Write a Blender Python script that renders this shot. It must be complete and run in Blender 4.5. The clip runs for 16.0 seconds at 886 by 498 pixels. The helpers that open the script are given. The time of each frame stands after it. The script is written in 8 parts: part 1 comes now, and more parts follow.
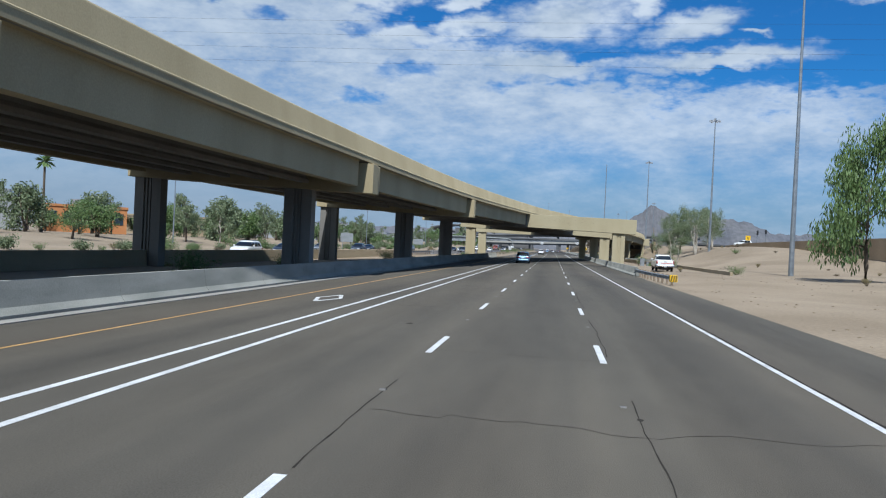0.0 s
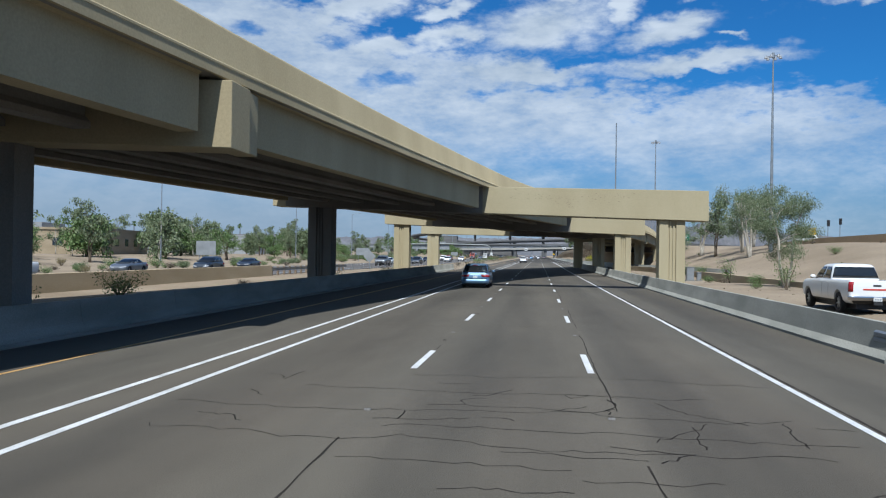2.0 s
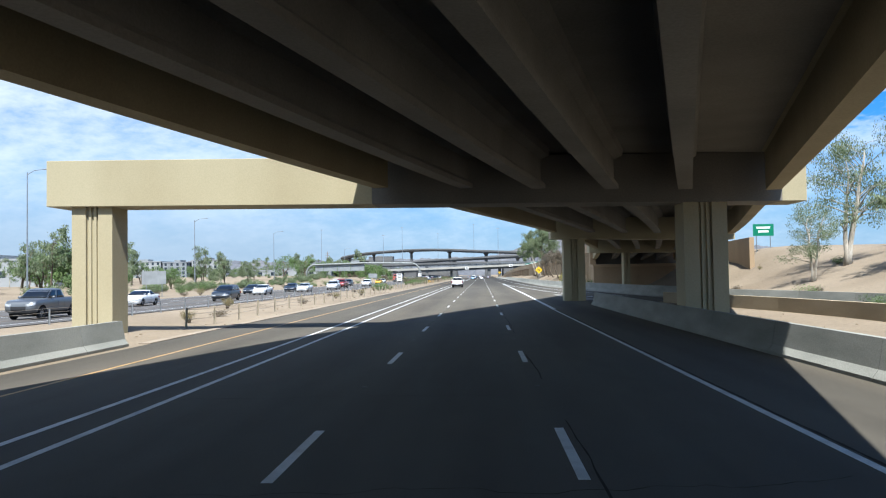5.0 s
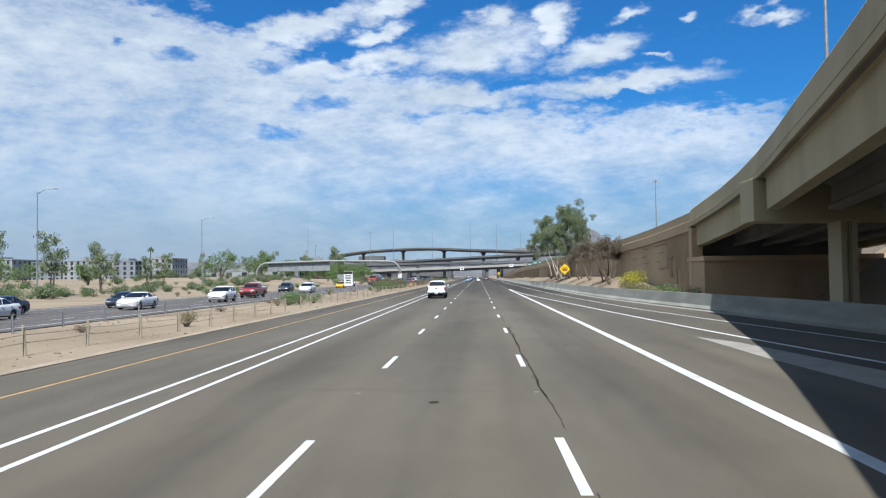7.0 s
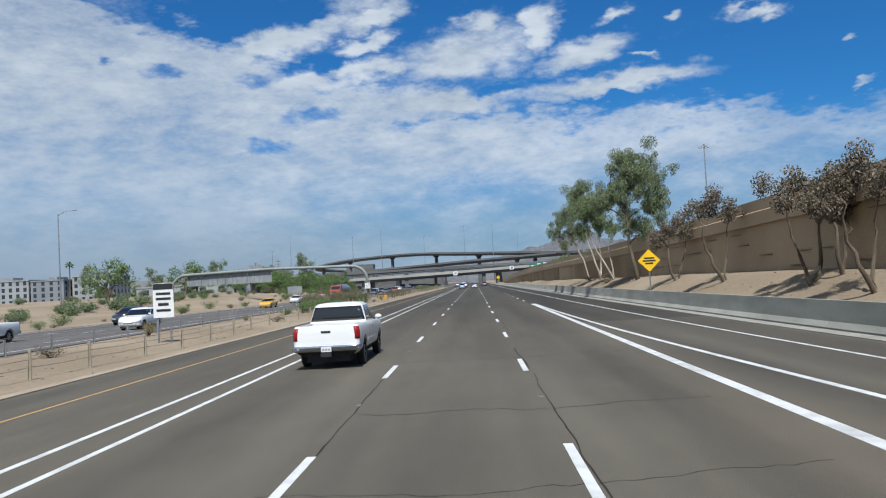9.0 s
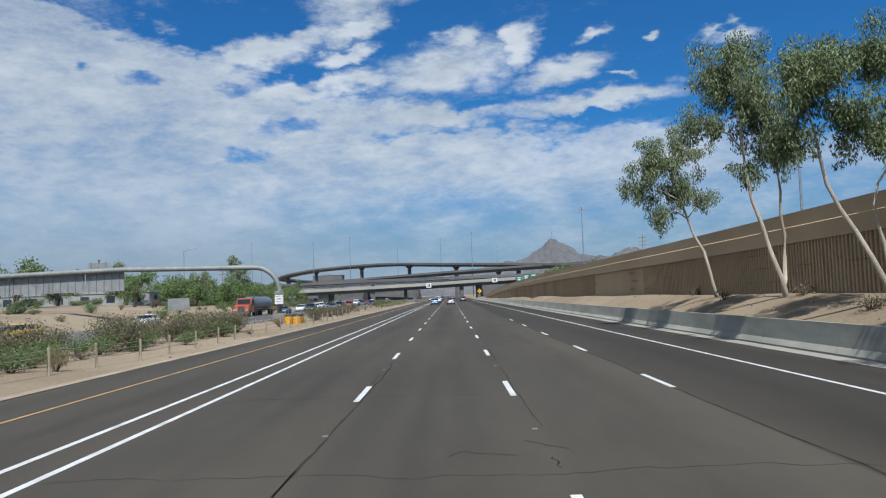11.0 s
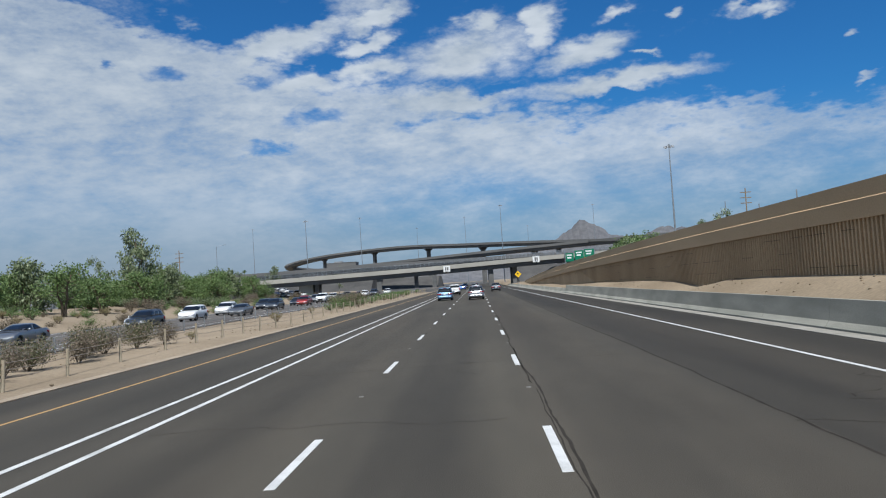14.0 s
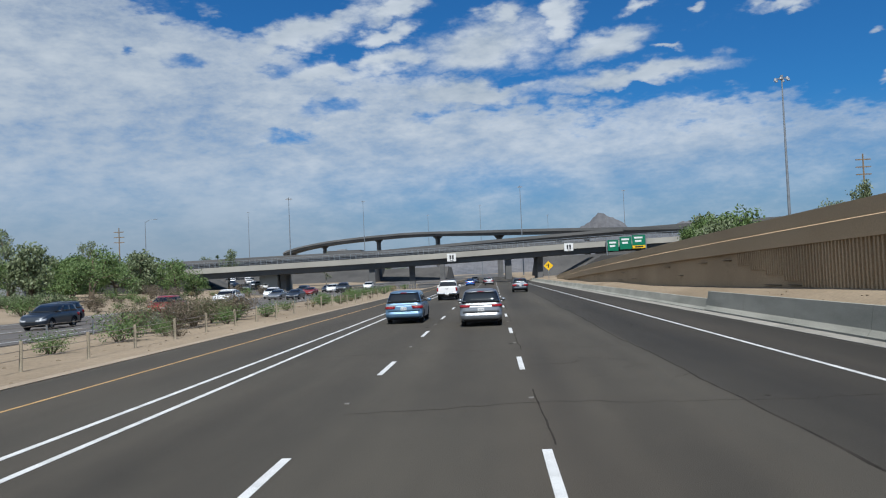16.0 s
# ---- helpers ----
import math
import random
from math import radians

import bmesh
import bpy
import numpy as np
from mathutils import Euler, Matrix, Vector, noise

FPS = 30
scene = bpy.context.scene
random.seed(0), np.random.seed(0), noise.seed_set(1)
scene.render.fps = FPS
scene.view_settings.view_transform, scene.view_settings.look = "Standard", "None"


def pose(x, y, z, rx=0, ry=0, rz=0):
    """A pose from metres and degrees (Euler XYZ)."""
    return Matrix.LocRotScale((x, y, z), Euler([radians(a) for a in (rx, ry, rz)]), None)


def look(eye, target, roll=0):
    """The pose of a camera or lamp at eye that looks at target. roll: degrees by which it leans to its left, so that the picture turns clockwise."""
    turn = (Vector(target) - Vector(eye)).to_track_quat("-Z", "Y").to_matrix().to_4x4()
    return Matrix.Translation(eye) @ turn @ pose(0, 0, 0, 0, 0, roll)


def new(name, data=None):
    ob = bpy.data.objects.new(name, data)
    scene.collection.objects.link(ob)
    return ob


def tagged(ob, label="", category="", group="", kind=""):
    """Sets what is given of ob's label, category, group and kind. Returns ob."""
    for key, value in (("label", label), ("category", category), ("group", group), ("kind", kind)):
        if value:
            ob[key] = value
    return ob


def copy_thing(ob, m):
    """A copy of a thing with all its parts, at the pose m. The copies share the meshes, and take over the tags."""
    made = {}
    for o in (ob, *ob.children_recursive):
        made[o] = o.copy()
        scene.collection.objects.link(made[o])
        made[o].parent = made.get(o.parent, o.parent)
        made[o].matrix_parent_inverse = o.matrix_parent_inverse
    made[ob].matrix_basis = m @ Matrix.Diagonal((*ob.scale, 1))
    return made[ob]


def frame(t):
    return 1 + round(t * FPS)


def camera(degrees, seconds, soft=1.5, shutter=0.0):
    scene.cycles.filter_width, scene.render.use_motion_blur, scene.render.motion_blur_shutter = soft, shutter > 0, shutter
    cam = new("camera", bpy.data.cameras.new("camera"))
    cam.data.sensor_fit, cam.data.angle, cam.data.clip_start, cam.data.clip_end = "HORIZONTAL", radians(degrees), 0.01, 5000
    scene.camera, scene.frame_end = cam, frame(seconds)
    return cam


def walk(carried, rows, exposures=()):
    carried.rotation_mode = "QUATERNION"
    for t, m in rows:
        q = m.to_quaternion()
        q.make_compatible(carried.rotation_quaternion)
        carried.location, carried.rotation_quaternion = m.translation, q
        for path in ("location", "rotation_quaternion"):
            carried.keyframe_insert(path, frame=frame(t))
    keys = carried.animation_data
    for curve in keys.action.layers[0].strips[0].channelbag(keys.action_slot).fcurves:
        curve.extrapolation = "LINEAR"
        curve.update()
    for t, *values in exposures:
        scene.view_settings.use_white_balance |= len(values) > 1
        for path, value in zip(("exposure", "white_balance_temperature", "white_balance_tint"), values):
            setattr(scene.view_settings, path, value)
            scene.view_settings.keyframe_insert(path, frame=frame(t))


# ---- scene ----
# camera, driven along a motorway lane; y runs along the road, x to its right
cam = camera(58.57, 16.0, soft=1.15)
PATH = [
    (0.0, pose(0.685, -16.614, 2.310, 89.631, -2.713, 7.956)),
    (0.5, pose(0.774, -1.097, 2.256, 89.686, -1.998, 8.456)),
    (1.0, pose(0.757, 14.080, 2.256, 89.585, -1.911, 8.787)),
    (1.5, pose(0.750, 28.614, 2.242, 90.193, -1.323, 8.864)),
    (2.0, pose(0.726, 44.511, 2.401, 90.349, -0.892, 6.898)),
    (2.5, pose(0.600, 59.765, 2.333, 90.835, -0.824, 6.585)),
    (3.0, pose(0.615, 75.231, 2.362, 91.228, -0.707, 6.439)),
    (3.5, pose(0.731, 90.736, 2.406, 91.988, -0.222, 3.783)),
    (4.0, pose(0.721, 106.128, 2.421, 92.134, -0.298, 2.735)),
    (4.5, pose(0.697, 121.671, 2.363, 91.883, 0.873, 2.884)),
    (7.0, pose(0.687, 198.541, 2.405, 91.963, 0.858, 2.567)),
    (7.5, pose(0.665, 214.130, 2.402, 91.941, 0.603, 2.864)),
    (8.0, pose(0.647, 229.507, 2.377, 92.178, 2.335, 3.184)),
    (10.5, pose(0.586, 306.643, 2.403, 92.995, 2.574, 1.118)),
    (11.0, pose(0.451, 322.811, 2.398, 93.328, 2.141, 0.544)),
    (11.5, pose(0.495, 338.126, 2.413, 93.209, 2.117, 0.739)),
    (12.0, pose(0.584, 353.281, 2.469, 92.985, 4.083, 1.167)),
    (12.5, pose(0.647, 368.755, 2.465, 92.939, 3.731, 1.549)),
    (13.0, pose(0.723, 385.532, 2.495, 92.683, 3.313, 1.869)),
    (13.5, pose(0.826, 401.404, 2.430, 92.491, 3.523, 2.230)),
    (14.0, pose(0.885, 416.957, 2.394, 92.440, 3.680, 2.531)),
    (14.5, pose(0.953, 432.786, 2.459, 92.217, 3.468, 2.911)),
    (15.0, pose(1.000, 448.421, 2.468, 91.940, 3.184, 3.080)),
    (15.5, pose(1.097, 463.972, 2.515, 91.844, 2.741, 3.359)),
    (16.0, pose(1.192, 479.564, 2.492, 91.885, 2.497, 3.628)),
]

walk(cam, PATH, exposures=[(0.0, 0.16, 5760, 8), (2.2, 0.18, 5800, 8), (3.0, 0.33, 5850, 8), (3.5, 0.45, 5900, 8), (4.0, 0.56, 5900, 8), (4.5, 0.86, 5900, 8), (4.7, 0.90, 5900, 8), (6.8, 0.54, 6050, 9), (7.4, 0.36, 6020, 9), (8.2, 0.21, 6060, 9), (10.4, 0.14, 6150, 9), (16.0, 0.04, 6160, 9)])

# world: clear desert sky with broken cloud, sun high and behind the camera
SUN_WAY = Vector((0.06, -0.70, 1.0)).normalized()
world = bpy.data.worlds.new("sky")
scene.world = world
world.use_nodes = True
wn, wl = world.node_tree.nodes, world.node_tree.links
wn.clear()


def wnode(kind, **values):
    n = wn.new(kind)
    for k, v in values.items():
        n.inputs[k].default_value = v
    return n


sky = wn.new("ShaderNodeTexSky")
sky.sky_type = "NISHITA"
sky.sun_disc = False
sky.sun_elevation = math.asin(SUN_WAY.z)
sky.sun_rotation = math.atan2(SUN_WAY.x, SUN_WAY.y)
sky.air_density, sky.dust_density, sky.ozone_density = 1.0, 0.6, 2.5


def wmath(op, a, b=None, clamp=False):
    n = wn.new("ShaderNodeMath")
    n.operation = op
    n.use_clamp = clamp
    for i, v in enumerate((a, b)):
        if v is None:
            continue
        if isinstance(v, (int, float)):
            n.inputs[i].default_value = v
        else:
            wl.new(v, n.inputs[i])
    return n.outputs[0]


def wramp(value, lo, hi):
    n = wn.new("ShaderNodeMapRange")
    n.interpolation_type = "SMOOTHSTEP"
    n.inputs["From Min"].default_value, n.inputs["From Max"].default_value = lo, hi
    wl.new(value, n.inputs["Value"])
    return n.outputs[0]


coord = wn.new("ShaderNodeTexCoord")
sep = wn.new("ShaderNodeSeparateXYZ")
wl.new(coord.outputs["Generated"], sep.inputs[0])
height = wmath("MAXIMUM", sep.outputs["Z"], 0.0)


def wmix(factor, a, b):
    n = wn.new("ShaderNodeMix")
    n.data_type = "RGBA"
    for key, v in (("Factor", factor), ("A", a), ("B", b)):
        if isinstance(v, tuple):
            n.inputs[key].default_value = (*v, 1)
        else:
            wl.new(v, n.inputs[key])
    return n.outputs["Result"]


# bearings (right of the road's line) and heights of the sky, in degrees
bearing = wmath("MULTIPLY", wmath("ARCTAN2", sep.outputs["X"], sep.outputs["Y"]), 180 / math.pi)
rise = wmath("MULTIPLY", wmath("ARCSINE", sep.outputs["Z"]), 180 / math.pi)
place = wn.new("ShaderNodeCombineXYZ")
wl.new(bearing, place.inputs[0])
wl.new(rise, place.inputs[1])


def wpuff(scale, detail, rough, squash, shift):
    m = wn.new("ShaderNodeMapping")
    m.inputs["Rotation"].default_value[2] = radians(-9)
    m.inputs["Scale"].default_value = (1, squash, 1)
    m.inputs["Location"].default_value = (shift, shift * 0.7, shift * 0.3)
    wl.new(place.outputs[0], m.inputs["Vector"])
    n = wnode("ShaderNodeTexNoise", Scale=scale, Detail=detail, Roughness=rough)
    wl.new(m.outputs[0], n.inputs["Vector"])
    return wmath("SUBTRACT", n.outputs["Fac"], 0.5)


# ragged edges: places are pushed about before the clouds are laid out
drift = wn.new("ShaderNodeCombineXYZ")
wl.new(wmath("ADD", bearing, wmath("ADD", wmath("MULTIPLY", wpuff(0.26, 4.0, 0.5, 2.2, 3.1), 6.0), wmath("MULTIPLY", wpuff(1.0, 3.0, 0.5, 2.0, 8.8), 1.6))), drift.inputs[0])
wl.new(wmath("ADD", rise, wmath("ADD", wmath("MULTIPLY", wpuff(0.30, 4.0, 0.5, 2.0, 9.4), 2.6), wmath("MULTIPLY", wpuff(1.1, 3.0, 0.5, 1.8, 5.2), 0.9))), drift.inputs[1])


def wbank(banks, lo, hi):
    """The strongest of some cloud banks, each a bearing, a height, a half length, a half depth and a slope."""
    best = None
    for az, el, a, b, slope in banks:
        m = wn.new("ShaderNodeMapping")
        m.vector_type = "TEXTURE"
        m.inputs["Location"].default_value = (az, el, 0)
        m.inputs["Rotation"].default_value[2] = radians(slope)
        m.inputs["Scale"].default_value = (a, b, 1)
        wl.new(drift.outputs[0], m.inputs["Vector"])
        n = wn.new("ShaderNodeVectorMath")
        n.operation = "LENGTH"
        wl.new(m.outputs[0], n.inputs[0])
        v = wramp(n.outputs["Value"], hi, lo)
        best = v if best is None else wmath("MAXIMUM", best, v)
    return best


PUFFS = [(-13.3, 17.3, 6.1, 1.0, 15), (-6.1, 19.1, 2.7, 0.8, 21), (-6.8, 17.2, 1.9, 0.7, 17), (-6.5, 15.5, 2.7, 1.0, 7), (-0.2, 16.1, 5.3, 1.7, 7), (1.5, 18.1, 1.8, 1.0, 14),
         (6.0, 17.5, 1.8, 1.2, 51), (8.3, 15.4, 3.2, 0.9, 8), (11.2, 13.3, 5.9, 0.7, 3), (-1.7, 13.0, 6.2, 1.0, 0), (-11.8, 14.6, 4.1, 1.0, 8), (-3, 22, 7, 1.4, 20), (-20, 24, 9, 3, 10)]
WISPS = [(11.1, 18.0, 1.6, 0.5, 12), (15.8, 17.6, 0.9, 0.4, 1), (20.6, 16.9, 2.1, 0.45, 0), (26.3, 11.3, 1.2, 0.3, -4), (26.0, 14.1, 1.3, 0.35, 5), (12.9, 14.9, 1.2, 0.3, 3)]
GAPS = [(-17.8, 18.2, 3.3, 0.8, 4), (-21.3, 15.4, 1.4, 0.5, 10), (-25.4, 15.9, 0.6, 0.3, 3), (-10.6, 19.4, 2.1, 0.9, 13), (-9.8, 15.8, 3.9, 0.6, 8), (-14.4, 15.0, 1.8, 0.5, 9),
        (-11.2, 12.3, 1.8, 0.6, 8), (-3.9, 11.3, 1.6, 0.5, 12), (-14.3, 10.1, 1.7, 0.35, -1), (2.3, 13.6, 2.7, 0.35, -2), (12.1, 12.25, 3.8, 0.28, -1)]
puffs = wpuff(0.34, 4.0, 0.52, 2.4, 14.3)
small = wpuff(1.0, 4.0, 0.52, 2.6, 2.1)
broad = wpuff(0.13, 3.0, 0.5, 2.6, 6.6)
frayed = wpuff(2.6, 6.0, 0.62, 2.0, 11.7)
bank = wmath("MAXIMUM", wbank(PUFFS, 0.1, 1.7), wmath("MULTIPLY", wbank(WISPS, 0.1, 1.3), 0.8))
gaps = wbank(GAPS, 0.1, 1.5)
# a veil fills the sky below a line that falls towards the east
line_w = wmath("SUBTRACT", 13.2, wmath("MULTIPLY", bearing, 0.27))
line_e = wmath("SUBTRACT", 13.2, wmath("MULTIPLY", bearing, 0.10))
veil = wramp(wmath("SUBTRACT", wmath("MAXIMUM", line_w, line_e), wmath("ADD", rise, wmath("MULTIPLY", wmath("ADD", puffs, wmath("MULTIPLY", small, 0.5)), 8.0))), -1.2, 2.2)
behind = wramp(sep.outputs["Y"], 0.25, -0.2)
veil = wmath("MAXIMUM", veil, wmath("MULTIPLY", behind, 0.75))
cover = wmath("MAXIMUM", wmath("MULTIPLY", bank, 0.92), wmath("MULTIPLY", veil, 0.70))
cover = wmath("ADD", cover, wmath("ADD", wmath("MULTIPLY", puffs, 0.55), wmath("ADD", wmath("MULTIPLY", small, 0.22), wmath("MULTIPLY", broad, 0.45))))
cover = wmath("ADD", cover, wmath("MULTIPLY", frayed, 0.26))
cover = wmath("SUBTRACT", cover, wmath("MULTIPLY", gaps, 0.46))
low_gap = wmath("MULTIPLY", wramp(rise, 9.0, 4.5), wramp(bearing, -20.0, -4.0))
cover = wmath("SUBTRACT", cover, wmath("MULTIPLY", low_gap, 0.24))
pale_blue = wbank([(1.3, 6.6, 6.0, 1.9, -4)], 0.1, 1.2)
cover = wmath("SUBTRACT", cover, wmath("MULTIPLY", pale_blue, 0.22))
east = wramp(bearing, 15.0, 27.0)
cover = wmath("SUBTRACT", cover, wmath("MULTIPLY", east, 0.14))
dense = wramp(cover, 0.06, 0.90)
haze = wramp(height, 0.20, 0.0)
cloud_amount = wmath("MULTIPLY", dense, wmath("SUBTRACT", 0.97, wmath("MULTIPLY", haze, 0.5)))
sunlit = wbank([(12.5, 10.2, 10.5, 2.1, 3), (-6, 16.5, 9, 2.6, 9), (5, 16.5, 7, 2.0, 9)], 0.2, 1.25)
relief = wmath("ADD", wmath("MULTIPLY", puffs, 1.4), wmath("ADD", wmath("MULTIPLY", small, 0.5), wmath("MULTIPLY", broad, 1.3)))
shade = wmath("ADD", wmath("ADD", 0.42, relief), wmath("MULTIPLY", sunlit, 0.42))
shade = wmath("MULTIPLY", shade, wmath("SUBTRACT", 1.0, wmath("MULTIPLY", wramp(bearing, -8, -24), 0.35)), True)

tint = wn.new("ShaderNodeMix")
tint.data_type = "RGBA"
tint.blend_type = "MULTIPLY"
tint.inputs["Factor"].default_value = 1.0
tint.inputs["B"].default_value = (0.0165, 0.052, 0.085, 1)
wl.new(sky.outputs[0], tint.inputs["A"])
clear = wmix(wmath("MULTIPLY", haze, 0.8), tint.outputs["Result"], (0.235, 0.32, 0.42))
cloud = wmix(shade, (0.385, 0.445, 0.505), (0.61, 0.65, 0.69))
every = wmix(cloud_amount, clear, cloud)
# dull haze low over the town to the west
murk = wmath("MULTIPLY", wramp(rise, 7.5, 0.5), wmath("ADD", 0.12, wmath("MULTIPLY", wramp(bearing, 2.0, -18.0), 0.5)))
every = wmix(murk, every, (0.255, 0.315, 0.385))
sky_bg = wnode("ShaderNodeBackground", Strength=1.0)
wl.new(every, sky_bg.inputs["Color"])
w_out = wn.new("ShaderNodeOutputWorld")
wl.new(sky_bg.outputs[0], w_out.inputs[0])

sun_data = bpy.data.lights.new("sun", "SUN")
sun_data.energy, sun_data.angle, sun_data.color = 5.0, radians(0.53), (1.0, 0.965, 0.905)
sun = new("sun", sun_data)
sun.matrix_world = look(SUN_WAY * 200, (0, 0, 0))

# ---- materials ----
def mat(name, c1, c2, scale=1.0, fine=30.0, rough=0.8, bump=0.15, metal=0.0, stretch=(1, 1, 1), lo=0.35, hi=0.65, grain=0.25, spec=0.4, vary=0.0):
    """Two colours mixed by a broad noise, speckled by a fine one, with a fine relief."""
    m = bpy.data.materials.new(name)
    m.use_nodes = True
    t = m.node_tree
    bsdf = t.nodes["Principled BSDF"]
    bsdf.inputs["Roughness"].default_value = rough
    bsdf.inputs["Metallic"].default_value = metal
    bsdf.inputs["Specular IOR Level"].default_value = spec
    bsdf.inputs["Diffuse Roughness"].default_value = 0.9 if rough > 0.75 else 0.0
    tc = t.nodes.new("ShaderNodeTexCoord")
    mp = t.nodes.new("ShaderNodeMapping")
    mp.inputs["Scale"].default_value = stretch
    t.links.new(tc.outputs["Object"], mp.inputs[0])
    n1 = t.nodes.new("ShaderNodeTexNoise")
    n1.inputs["Scale"].default_value, n1.inputs["Detail"].default_value = scale, 6
    n2 = t.nodes.new("ShaderNodeTexNoise")
    n2.inputs["Scale"].default_value, n2.inputs["Detail"].default_value = fine, 4
    t.links.new(mp.outputs[0], n1.inputs["Vector"])
    t.links.new(tc.outputs["Object"], n2.inputs["Vector"])
    r1 = t.nodes.new("ShaderNodeMapRange")
    r1.inputs["From Min"].default_value, r1.inputs["From Max"].default_value = lo, hi
    t.links.new(n1.outputs["Fac"], r1.inputs["Value"])
    mx = t.nodes.new("ShaderNodeMix")
    mx.data_type = "RGBA"
    mx.inputs["A"].default_value, mx.inputs["B"].default_value = (*c1, 1), (*c2, 1)
    t.links.new(r1.outputs[0], mx.inputs["Factor"])
    r2 = t.nodes.new("ShaderNodeMapRange")
    r2.inputs["From Min"].default_value, r2.inputs["From Max"].default_value = 0.3, 0.7
    r2.inputs["To Min"].default_value, r2.inputs["To Max"].default_value = 1 - grain, 1 + grain
    t.links.new(n2.outputs["Fac"], r2.inputs["Value"])
    mul = t.nodes.new("ShaderNodeMix")
    mul.data_type, mul.blend_type = "RGBA", "MULTIPLY"
    mul.inputs["Factor"].default_value = 1.0
    t.links.new(mx.outputs["Result"], mul.inputs["A"])
    t.links.new(r2.outputs[0], mul.inputs["B"])
    out = mul.outputs["Result"]
    if vary:
        info = t.nodes.new("ShaderNodeObjectInfo")
        r3 = t.nodes.new("ShaderNodeMapRange")
        r3.inputs["To Min"].default_value, r3.inputs["To Max"].default_value = 1 - vary, 1 + vary
        t.links.new(info.outputs["Random"], r3.inputs["Value"])
        m3 = t.nodes.new("ShaderNodeMix")
        m3.data_type, m3.blend_type = "RGBA", "MULTIPLY"
        m3.inputs["Factor"].default_value = 1.0
        t.links.new(out, m3.inputs["A"])
        t.links.new(r3.outputs[0], m3.inputs["B"])
        out = m3.outputs["Result"]
    t.links.new(out, bsdf.inputs["Base Color"])
    if bump:
        b = t.nodes.new("ShaderNodeBump")
        b.inputs["Strength"].default_value, b.inputs["Distance"].default_value = bump, 0.02
        t.links.new(n2.outputs["Fac"], b.inputs["Height"])
        t.links.new(b.outputs[0], bsdf.inputs["Normal"])
    return m


def plain(name, c, rough=0.5, metal=0.0, coat=0.0, emit=0.0, spec=0.5):
    m = bpy.data.materials.new(name)
    m.use_nodes = True
    b = m.node_tree.nodes["Principled BSDF"]
    b.inputs["Base Color"].default_value = (*c, 1)
    b.inputs["Roughness"].default_value, b.inputs["Metallic"].default_value = rough, metal
    b.inputs["Coat Weight"].default_value = coat
    b.inputs["Specular IOR Level"].default_value = spec
    if emit:
        b.inputs["Emission Color"].default_value = (*c, 1)
        b.inputs["Emission Strength"].default_value = emit
    return m



